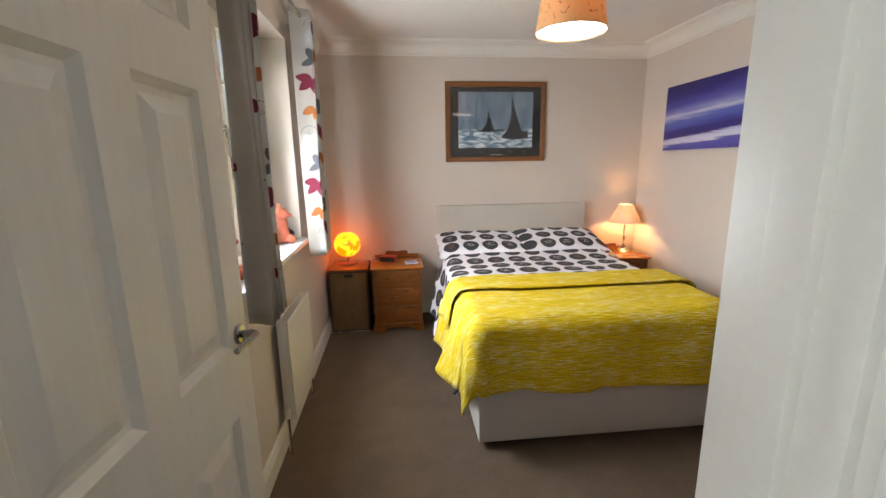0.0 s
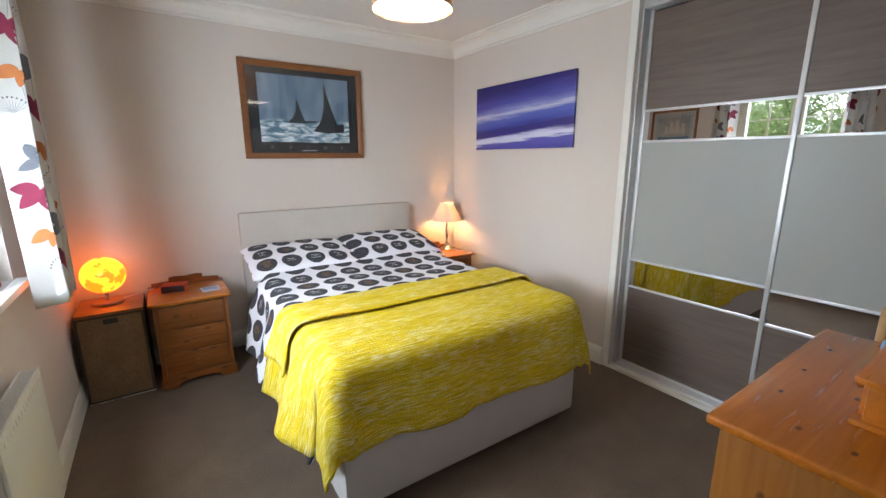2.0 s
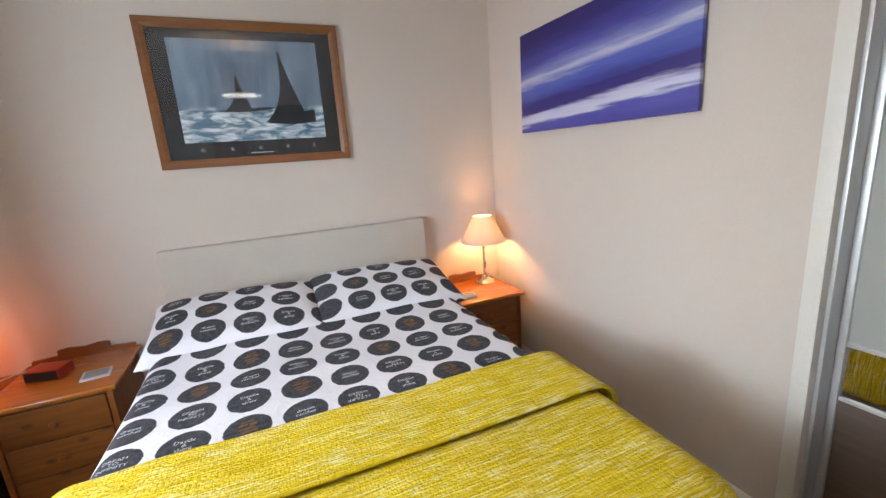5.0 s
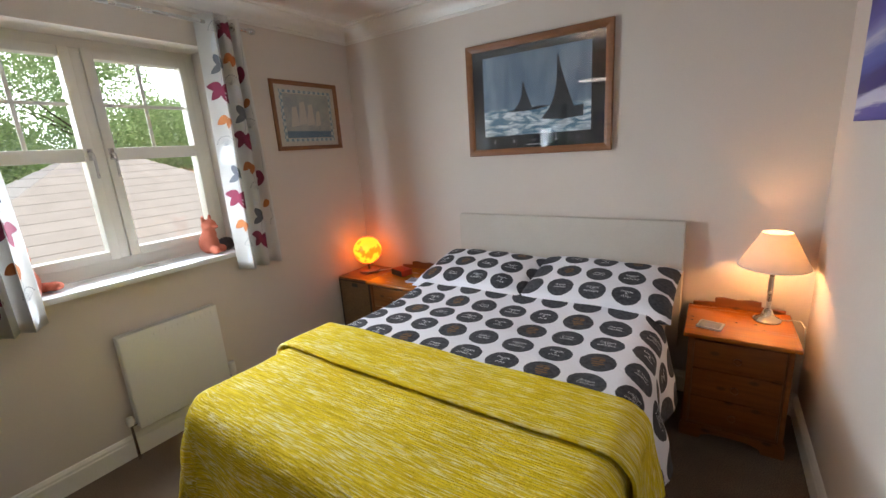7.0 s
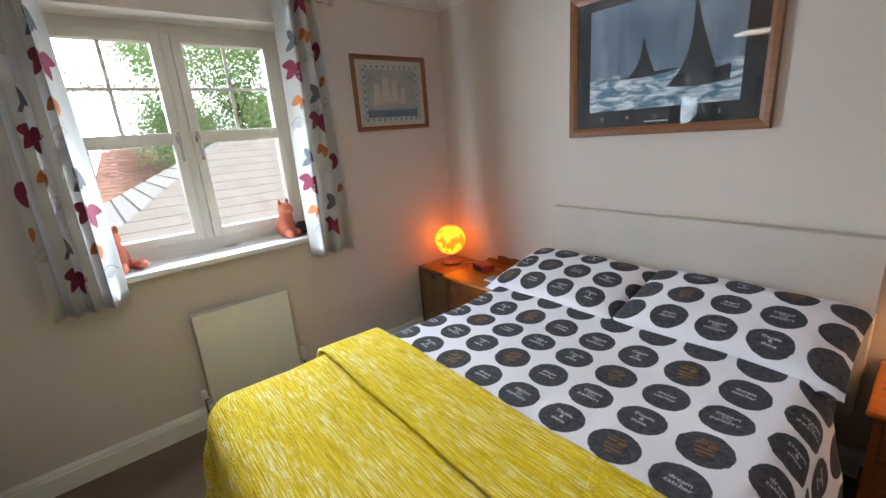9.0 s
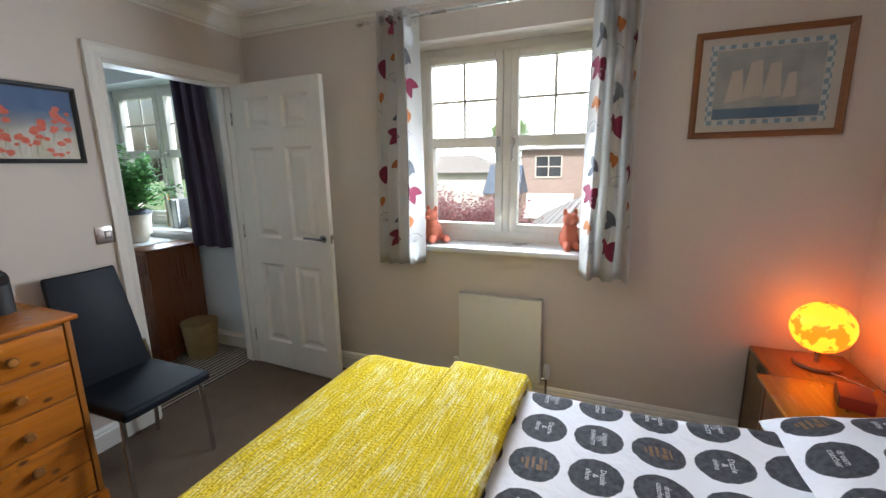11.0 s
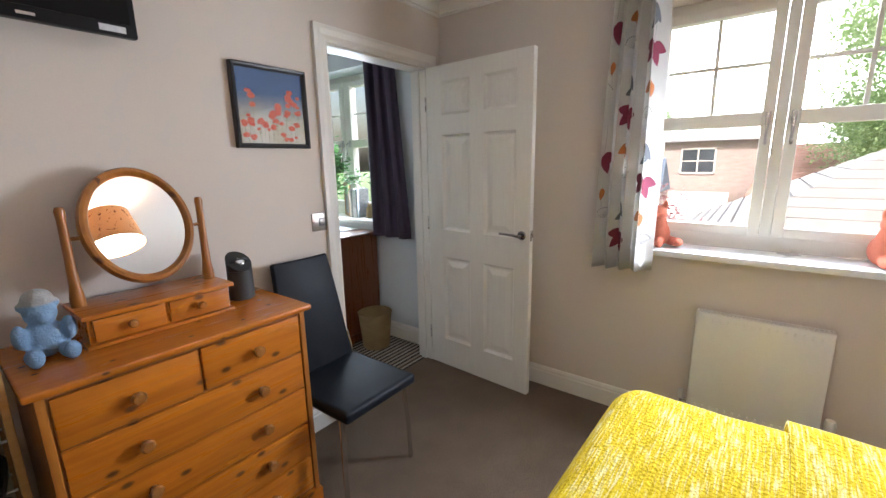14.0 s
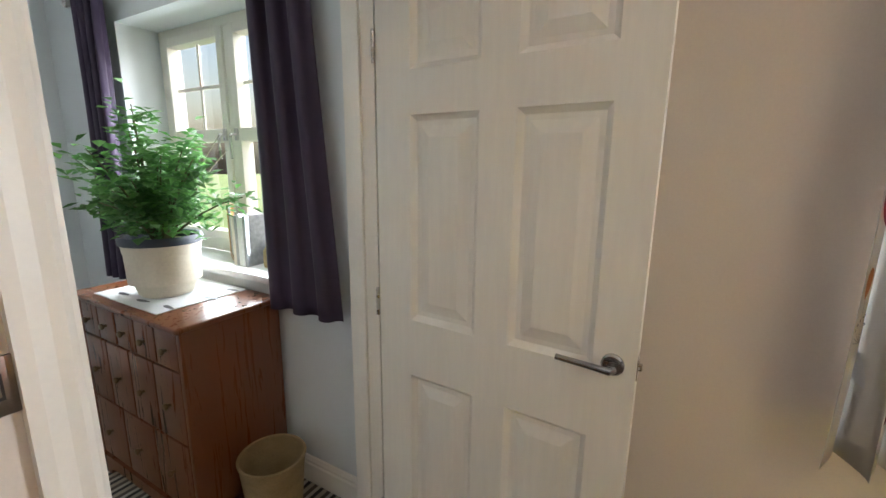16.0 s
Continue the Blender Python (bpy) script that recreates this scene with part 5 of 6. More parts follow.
# ---- lamps ----
M_SHADE = translucent("printed_shade", (0.58, 0.36, 0.17), (0.30, 0.105, 0.025), 0.045, (0.10, 0.025, 0.005))
M_CREAM = translucent("cream_shade", (0.60, 0.54, 0.47), (0.50, 0.36, 0.22), 0.12)
M_DIFF = glow("lamp_diffuser", (1.0, 0.88, 0.74), 9.5)
M_WIRE = surface("white_flex", (0.65, 0.63, 0.6), (0.6, 0.58, 0.55), 9, 0.5, 0.0)


def pendant():
    p = thing("pendant_lamp", "lit ceiling pendant with an orange patterned drum shade", "lamp", (1.478, 1.742, 0))
    def sh(u, v):
        a, r, z = 2 * math.pi * u, 0.166 - 0.034 * v, 2.017 + 0.245 * v
        return Vector((r * math.cos(a), r * math.sin(a), z))
    ob = part("shade", surf(sh, 48, 10, True), M_SHADE, p, "orange paper shade with darker print")
    for nm, r, z in (("lower_ring", 0.166, 2.017), ("upper_ring", 0.132, 2.262)):
        part(nm, tube([(r * math.cos(k * math.pi / 18), r * math.sin(k * math.pi / 18), z) for k in range(37)], 0.0025, 6), M_STEEL, p)
    part("diffuser", lathe([(0, 2.023), (0.158, 2.023), (0.158, 2.027), (0, 2.027)], 40), M_DIFF, p, "glowing white diffuser")
    part("lamp_holder", lathe([(0, 2.2), (0.018, 2.2), (0.02, 2.25), (0.014, 2.29), (0, 2.292)], 16), M_WIRE, p)
    part("flex", tube([(0, 0, 2.29), (0, 0, 2.41)], 0.0035, 8), M_WIRE, p)
    part("ceiling_rose", lathe([(0, 2.405), (0.02, 2.405), (0.042, 2.42), (0.045, H), (0, H)], 24), M_WIRE, p)


pendant()


def table_lamp():
    p = thing("table_lamp", "lit brushed steel table lamp with a cream cone shade", "lamp", (2.767, 3.352, 0.5625))
    part("base", lathe([(0, 0), (0.056, 0), (0.058, 0.006), (0.050, 0.012), (0.026, 0.030), (0.017, 0.055), (0, 0.056)], 32), M_STEEL, p)
    part("stem", lathe([(0.012, 0.05), (0.010, 0.06), (0.010, 0.145), (0.014, 0.150), (0.010, 0.155), (0.010, 0.27), (0.013, 0.275), (0, 0.30)], 24), M_STEEL, p)
    part("shade", surf(lambda u, v: Vector(((0.142 - 0.083 * v) * math.cos(2 * math.pi * u), (0.142 - 0.083 * v) * math.sin(2 * math.pi * u), 0.278 + 0.165 * v)), 40, 8, True), M_CREAM, p, "cream fabric cone shade")
    part("shade_ring", tube([(0.142 * math.cos(k * math.pi / 18), 0.142 * math.sin(k * math.pi / 18), 0.278) for k in range(37)], 0.003, 6), M_WIRE, p)
    part("flex", tube([(0.05, 0.01, 0.004), (0.10, 0.03, 0.003), (0.135, 0.02, 0.004), (0.142, -0.03, -0.004), (0.148, -0.05, -0.12), (0.146, -0.03, -0.30)], 0.0025, 6), M_WIRE, p)


table_lamp()


def globe_material():
    m, nt, b = base_material("lit_globe")
    land = ramp(nt, noise_out(nt, coords(nt), 9.0, 4, 0.55, 0.3), [(0.455, 0.0), (0.475, 1.0)])
    c = mixed(nt, land, (1.0, 0.105, 0.002), (1.0, 0.21, 0.007))
    nt.links.new(c, b.inputs["Base Color"])
    nt.links.new(c, b.inputs["Emission Color"])
    nt.links.new(calc(nt, "ADD", calc(nt, "MULTIPLY", land, 0.6), 3.0), b.inputs["Emission Strength"])
    b.inputs["Roughness"].default_value = 0.3
    return m


def globe():
    g = thing("globe_lamp", "glowing orange illuminated globe on a wooden base", "globe", (0.178, 3.295, 0.5535))
    part("base", lathe([(0, 0), (0.082, 0), (0.085, 0.006), (0.080, 0.016), (0.02, 0.020), (0, 0.020)], 32), M_FRAME, g, "round dark wooden base")
    part("stem", tube([(0, 0, 0.018), (0, 0, 0.075)], 0.011, 12), M_STEEL, g)
    bm = bmesh.new()
    ball(bm, (0, 0, 0.178), (0.113, 0.113, 0.108), 40, 24, Matrix.Rotation(0.4, 3, "X"))
    part("ball", bm, globe_material(), g, "glowing orange sphere with yellow continents")
    part("top_pin", lathe([(0, 0.280), (0.008, 0.282), (0.008, 0.292), (0, 0.297)], 12), M_STEEL, g)
    part("flex", tube([(0.075, 0.02, 0.006), (0.12, 0.05, 0.012), (0.16, 0.04, 0.022), (0.20, 0.055, 0.030), (0.235, 0.09, 0.024)], 0.0028, 6), M_WIRE, g)


globe()

M_RED = surface("red_plastic", (0.42, 0.030, 0.012), (0.48, 0.045, 0.016), 12, 0.4, 0.03)
rb = thing("clock_radio", "small red bedside clock radio with a black face", "radio", (0.53, 3.275, 0.5705), -16)
part("case", boxes(((-0.068, -0.045, 0.0), (0.068, 0.05, 0.048)), bevel=0.005), M_RED, rb)
part("face", boxes(((-0.064, -0.0475, 0.004), (0.064, -0.0455, 0.044))), M_BLACK, rb, "black display face", smooth=False)
M_GREYCARD = surface("grey_card", (0.30, 0.31, 0.32), (0.18, 0.19, 0.2), 40, 0.5, 0.0)
for nm, at, rz, lab in (("coaster", (0.725, 3.175, 0.5705), 6, "white-edged grey coaster on the bedside cabinet"), ("coaster", (2.535, 3.17, 0.5625), -12, "white-edged grey coaster beside the bed")):
    c = thing(nm, lab, "coaster", at, rz, "coasters")
    part("slab", boxes(((-0.052, -0.045, 0), (0.052, 0.045, 0.009)), bevel=0.002), M_PRINT, c)
    part("picture", boxes(((-0.043, -0.036, 0.009), (0.043, 0.036, 0.0098))), M_GREYCARD, c, smooth=False)


# ---- dressing mirror and things on the chest ----
CZ = 0.8885


def dressing_mirror():
    d = thing("dressing_mirror", "oval pine dressing mirror above two small drawers", "mirror", (1.84, 0.11, CZ), 180)
    for nm, a, b in (("base_board", (-0.215, -0.165, 0.0), (0.215, 0.045, 0.012)), ("box", (-0.205, -0.148, 0.012), (0.205, 0.04, 0.092)), ("top_board", (-0.218, -0.168, 0.092), (0.218, 0.048, 0.106))):
        part(nm, boxes((a, b), bevel=0.004), M_PINE, d)
    for x in (-0.1, 0.1):
        dr = part("drawer", boxes(((x - 0.092, -0.156, 0.018), (x + 0.092, -0.14, 0.086)), bevel=0.003), M_PINE, d)
        knob_part((x, -0.156, 0.052), dr, 0.7)
    for x in (-0.192, 0.192):
        part("post", lathe([(0, 0.10), (0.019, 0.10), (0.020, 0.13), (0.015, 0.17), (0.013, 0.25), (0.012, 0.38), (0.014, 0.40), (0.010, 0.412), (0, 0.414)], 16, at=(x, -0.03, 0)), M_PINE_Z, d)
        part("pivot", tube([(x, -0.03, 0.315), (x * 0.78, -0.03, 0.315)], 0.006, 8), M_KNOB, d)
    tl = Matrix.Translation((0, -0.03, 0.335)) @ pose(0, 0, 0, -18.5)
    a, b = 0.160, 0.196
    bm = bmesh.new()
    prof = [(1.0, 0.010), (1.0, -0.008), (0.965, -0.017), (0.90, -0.018), (0.85, -0.012), (0.815, -0.004), (0.815, 0.010)]
    n = 56
    rows = [[bm.verts.new(tl @ Vector(((a - (1 - k) * 0.155) * math.cos(2 * math.pi * i / n), y, (b - (1 - k) * 0.155) * math.sin(2 * math.pi * i / n)))) for i in range(n)] for k, y in prof]
    for p, q in zip(rows, rows[1:] + rows[:1]):
        for i in range(n):
            bm.faces.new((p[i], p[(i + 1) % n], q[(i + 1) % n], q[i]))
    fr = part("oval_frame", bm, M_PINE_Z, d)
    gl = bmesh.new()
    gl.faces.new([gl.verts.new(tl @ Vector((0.134 * math.cos(2 * math.pi * i / n), -0.003, 0.170 * math.sin(2 * math.pi * i / n)))) for i in range(n)])
    part("mirror_glass", gl, M_MIRROR, d, "oval mirror glass", smooth=False)
    bk = bmesh.new()
    bk.faces.new([bk.verts.new(tl @ Vector((0.135 * math.cos(2 * math.pi * i / n), 0.006, 0.174 * math.sin(2 * math.pi * i / n)))) for i in range(n)])
    part("backing", bk, M_KNOB, d, smooth=False)


dressing_mirror()


def plush(name, label, category, at, rz, blobs, mat, voxel=0.005):
    """A soft toy as one closed mesh: (centre, radii) blobs merged."""
    bm = bmesh.new()
    for c, r in blobs:
        ball(bm, c, r, 14, 10)
    ob = single(name, bm, mat, label, category, at, rz)
    rm = ob.modifiers.new("merge", "REMESH")
    rm.mode, rm.voxel_size, rm.use_smooth_shade = "VOXEL", voxel, True
    sm = ob.modifiers.new("soft", "SMOOTH")
    sm.factor, sm.iterations = 0.6, 5
    return ob


def two_tone(name, low, high, z):
    m, nt, b = base_material(name)
    v = coords(nt)
    c = mixed(nt, ramp(nt, calc(nt, "ADD", axis_of(nt, v, 2), 0.0), [(z, 0.0), (z + 0.006, 1.0)]), low, high)
    f = noise_out(nt, v, 180, 3)
    nt.links.new(mixed(nt, 0.35, c, mixed(nt, 1.0, c, f, "MULTIPLY")), b.inputs["Base Color"])
    b.inputs["Roughness"].default_value = 0.95
    bumped(nt, b, f, 0.8, 0.004)
    return m


plush("teddy_bear", "light blue plush teddy bear in a grey hat", "soft toy", (2.128, 0.20, CZ), 180,
      [((0, 0, 0.055), (0.046, 0.042, 0.058)), ((0, -0.008, 0.128), (0.038, 0.036, 0.036)), ((0, -0.038, 0.12), (0.018, 0.016, 0.014)), ((-0.034, 0, 0.152), (0.014, 0.009, 0.014)), ((0.034, 0, 0.152), (0.014, 0.009, 0.014)),
       ((0, 0.0, 0.168), (0.036, 0.034, 0.030)), ((-0.052, -0.022, 0.075), (0.018, 0.026, 0.036)), ((0.052, -0.022, 0.075), (0.018, 0.026, 0.036)), ((-0.036, -0.06, 0.022), (0.022, 0.042, 0.022)), ((0.036, -0.06, 0.022), (0.022, 0.042, 0.022)), ((-0.038, -0.098, 0.030), (0.020, 0.014, 0.028)), ((0.038, -0.098, 0.030), (0.020, 0.014, 0.028))],
      two_tone("blue_plush", (0.20, 0.33, 0.50), (0.40, 0.40, 0.39), 0.152), 0.005)

M_DKGREY = surface("dark_grey_case", (0.028, 0.029, 0.031), (0.04, 0.041, 0.043), 10, 0.55, 0.1)
ws = thing("watch_stand", "dark grey cylindrical stand holding a wrist watch", "watch stand", (1.535, 0.150, CZ), 180)
part("body", prism([(0.047 * math.cos(k * math.pi / 16), 0.047 * math.sin(k * math.pi / 16)) for k in range(32)], 0.115, "z"), M_DKGREY, ws)
tp = bmesh.new()
ring = [(0.047 * math.cos(k * math.pi / 16), 0.047 * math.sin(k * math.pi / 16)) for k in range(32)]
lo = [tp.verts.new((x, y, 0.1155)) for x, y in ring]
hi = [tp.verts.new((x, y, 0.150 + y * 0.7)) for x, y in ring]
for i in range(32):
    tp.faces.new((lo[i], lo[(i + 1) % 32], hi[(i + 1) % 32], hi[i]))
tp.faces.new(hi), tp.faces.new(lo[::-1])
part("slanted_top", tp, M_BLACK, ws)
tlt = Matrix.Rotation(math.atan(0.7), 3, "X")
part("watch_case", lathe([(0, 0.0), (0.017, 0.0), (0.018, 0.006), (0.015, 0.009), (0, 0.009)], 24, at=(0, -0.008, 0.1455), rot=tlt), M_STEEL, ws, "steel wrist watch")
part("watch_dial", lathe([(0, 0.0095), (0.013, 0.0095), (0, 0.0099)], 24, at=(0, -0.008, 0.1455), rot=tlt), M_PRINT, ws, "white watch dial")
part("watch_strap", tube([(-0.034, 0.0, 0.149), (-0.02, -0.005, 0.155), (0.02, -0.005, 0.155), (0.034, 0.0, 0.149)], 0.006, 8), M_BLACK, ws)


# ---- light switch ----
sw = thing("light_switch", "bronzed steel light switch plate with a rocker", "light switch", (1.022, 0.001, 1.122), 180)
M_SWITCH = metal("bronzed_steel", (0.30, 0.265, 0.235), 0.30)
part("plate", boxes(((-0.056, -0.006, -0.045), (0.056, 0, 0.045)), bevel=0.002), M_SWITCH, sw)
part("surround", boxes(((-0.016, -0.0075, -0.02), (0.016, -0.006, 0.02))), M_BLACK, sw, smooth=False)
part("rocker", boxes(((-0.012, -0.0110, -0.014), (0.012, -0.0075, 0.014)), bevel=0.0015), M_SWITCH, sw, "dark steel rocker")
for x in (-0.046, 0.046):
    part("screw", lathe([(0, 0), (0.004, 0), (0.003, 0.0015), (0, 0.0015)], 10, at=(x, -0.006, 0), rot=Matrix.Rotation(radians(90), 3, "X")), M_CHROME, sw)


# ---- sill figures ----
M_CORAL = two_tone("coral_plush", (0.66, 0.19, 0.115), (0.66, 0.19, 0.115), 9.0)


def fox(at, rz, label):
    return plush("fox_figure", label, "ornament", at, rz,
                 [((0, 0, 0.066), (0.056, 0.058, 0.068)), ((0, -0.012, 0.120), (0.044, 0.042, 0.050)), ((0, -0.022, 0.176), (0.046, 0.042, 0.038)), ((0, -0.060, 0.166), (0.018, 0.022, 0.014)), ((-0.031, -0.012, 0.216), (0.014, 0.009, 0.025)), ((0.031, -0.012, 0.216), (0.014, 0.009, 0.025)),
                  ((-0.030, -0.056, 0.026), (0.020, 0.034, 0.026)), ((0.030, -0.056, 0.026), (0.020, 0.034, 0.026)), ((0.055, 0.035, 0.026), (0.038, 0.028, 0.024)), ((0.090, 0.010, 0.028), (0.032, 0.024, 0.024)), ((0.108, -0.014, 0.030), (0.021, 0.023, 0.019))], M_CORAL, 0.005)


fox((-0.085, 1.368, WZ0 + 0.0305), 75, "coral orange fox ornament on the window sill")
fox((-0.085, 2.205, WZ0 + 0.0305), 115, "coral orange fox ornament beside the curtain")
hg = bmesh.new()
rnd = random.Random(5)
ball(hg, (0, 0, 0.036), (0.046, 0.05, 0.036), 20, 12)
for k in range(260):
    a, e = rnd.uniform(0, 2 * math.pi), rnd.uniform(0.05, 1.5)
    d = Vector((math.cos(a) * math.cos(e), math.sin(a) * math.cos(e), math.sin(e)))
    p = Vector((d.x * 0.045, d.y * 0.049, 0.036 + d.z * 0.035))
    tube([p, p + d * 0.012], 0.0018, 4, hg, 0.3)
single("bristly_ball", hg, surface("dark_bristle", (0.030, 0.018, 0.018), (0.05, 0.03, 0.03), 40, 0.8, 0.2), "dark brown bristly ornament on the window sill", "ornament", (-0.075, 2.305, WZ0 + 0.0305))


# ---- shoe rack ----
RX0, RX1, RF, RB = 2.235, 2.915, 0.345, 0.04
SHELF = [0.955, 0.745, 0.560, 0.412, 0.225, 0.035]


def shoe_rack():
    r = thing("shoe_rack", "slim wooden shoe rack with six full shelves", "shoe rack", (0, 0, 0))
    for x in (RX0, RX1 - 0.018):
        part("front_post", boxes(((x, RF - 0.022, 0), (x + 0.018, RF, 0.985)), bevel=0.004), M_RACK, r)
        part("back_post", boxes(((x, RB, 0), (x + 0.018, RB + 0.022, 1.05)), bevel=0.006), M_RACK, r)
        part("top_arm", boxes(((x, RB + 0.022, 0.955), (x + 0.018, RF - 0.022, 0.985)), bevel=0.003), M_RACK, r)
        part("foot_arm", boxes(((x, RB + 0.022, 0.02), (x + 0.018, RF - 0.022, 0.04)), bevel=0.003), M_RACK, r)
    for k, z in enumerate(SHELF):
        if k in (0, 2, 3, 5):
            part("front_rail", boxes(((RX0 + 0.018, RF - 0.016, z - 0.030), (RX1 - 0.018, RF - 0.002, z)), bevel=0.003), M_RACK, r)
        for y in ((RB + 0.03, RB + 0.11, RF - 0.10, RF - 0.02) if k in (1, 4) else (RB + 0.03, RB + 0.11, RF - 0.10)):
            part("wire_rod", tube([(RX0 + 0.018, y, z - 0.006), (RX1 - 0.018, y, z - 0.006)], 0.004, 8), M_STEEL, r)


shoe_rack()


def shoe_mesh(length, tall, kind):
    """Upper, sole, collar, insole, laces and heel tab of a shoe: heel at y = 0, toe towards -y."""
    def wid(t):
        heel = math.sqrt(max(0.0, 1 - (1 - min(1.0, t / 0.13)) ** 2))
        toe = math.sqrt(max(0.0, 1 - max(0.0, (t - 0.80) / 0.20) ** 2.2))
        return (0.036 + 0.012 * max(0.0, math.sin(math.pi * (t - 0.15) / 1.1))) * (0.25 + 0.75 * heel) * (0.12 + 0.88 * toe)

    def hgt(t):
        if t < 0.16:
            return tall * (1.0 - 0.10 * (t / 0.16))
        if t < 0.46:
            return tall * (0.90 + 0.10 * math.sin((t - 0.16) / 0.30 * math.pi / 2))
        return tall * (1.0 - 0.66 * ((t - 0.46) / 0.54) ** 0.85) * (1 - 0.35 * max(0.0, (t - 0.93) / 0.07))

    n, m = 26, 16
    gap = 0.50 if kind != "slip" else 0.60
    up = bmesh.new()
    rows = []
    for i in range(n + 1):
        t = i / n
        w, h = wid(t), hgt(t)
        row = []
        for j in range(m + 1):
            a = math.pi * j / m
            c, q = math.cos(a), math.sin(a)
            side = math.copysign(abs(c) ** 0.55, c)
            row.append(up.verts.new((w * side * (1 - 0.16 * q ** 3), -t * length - (0.010 * q if t < 0.05 else 0), 0.020 + h * q ** 0.62)))
        rows.append(row)
    for i in range(n):
        t = (i + 0.5) / n
        for j in range(m):
            if 0.05 < t < gap and 5 <= j < m - 5:
                continue
            up.faces.new((rows[i][j], rows[i][j + 1], rows[i + 1][j + 1], rows[i + 1][j]))
    up.faces.new(rows[0][::-1]), up.faces.new(rows[-1])
    ks = [i for i in range(n + 1) if 0.05 < (i - 0.5) / n and (i + 0.5) / n < gap]
    k0, k1 = ks[0] - 1, ks[-1] + 1
    loop = [rows[i][5].co.copy() for i in range(k0, k1 + 1)] + [rows[k1][j].co.copy() for j in range(6, m - 5)] + [rows[i][m - 5].co.copy() for i in range(k1, k0 - 1, -1)] + [rows[k0][j].co.copy() for j in range(m - 6, 4, -1)]
    rim = tube(loop, 0.0048, 6)
    out = [(wid(i / 28) * 1.08 + 0.0015, -length * (i / 28) * 1.025 + 0.004) for i in range(29)]
    so = prism(out + [(-x, y) for x, y in out[::-1]], 0.014, "z", base=0.010)
    prism([(x * 0.95, y * 0.99) for x, y in out] + [(-x * 0.95, y * 0.99) for x, y in out[::-1]], 0.010, "z", so)
    li = bmesh.new()
    inner = [(wid(t) * 0.90, -t * length) for t in (0.02, 0.06, 0.12, 0.2, 0.3, 0.4, 0.5, 0.62)]
    li.faces.new([li.verts.new((x, y, 0.030)) for x, y in inner + [(-x, y) for x, y in inner[::-1]]])
    tongue = surf(lambda u, v: Vector(((u - 0.5) * 0.044, -length * (0.30 + 0.26 * v), 0.024 + tall * (1.10 - 0.16 * v - 0.10 * (2 * u - 1) ** 2))), 6, 6)
    la = bmesh.new()
    for i in range(5):
        t = 0.40 + 0.05 * i
        w, h = wid(t) * 0.52, hgt(t)
        tube([(-w, -t * length, 0.020 + h * 0.93), (0, -(t + 0.01) * length, 0.026 + h * 1.03), (w, -(t + 0.02) * length, 0.020 + h * 0.93)], 0.0024, 6, la)
    if kind == "lace":
        for sx in (-1, 1):
            tube([(sx * 0.006, -0.40 * length, 0.026 + tall), (sx * 0.024, -0.40 * length, 0.034 + tall), (sx * 0.040, -0.38 * length, 0.022 + tall), (sx * 0.034, -0.42 * length, 0.008 + tall), (sx * 0.008, -0.39 * length, 0.024 + tall)], 0.0020, 5, la)
            tube([(sx * 0.008, -0.40 * length, 0.024 + tall), (sx * 0.036, -0.26 * length, 0.020 + tall), (sx * 0.044, -0.12 * length, 0.6 * tall), (sx * 0.040, -0.04 * length, 0.25 * tall)], 0.0018, 5, la)
    tab = surf(lambda u, v: Vector(((u - 0.5) * 0.020, 0.0055 + 0.008 * math.sin(math.pi * (0.30 + 0.62 * v)) - 0.012 * (2 * u - 1) ** 2 * 0.4, 0.030 + tall * (0.30 + 0.62 * v))), 6, 6, thick=0.0015)
    return up, so, rim, li, la, tongue, tab


PAINT = {}


def shoe_paint(c, rough=0.6):
    key = (c, rough)
    if key not in PAINT:
        PAINT[key] = surface("shoe_material", c, [k * 0.75 for k in c], 30, rough, 0.25, 200, spec=0.2)
    return PAINT[key]


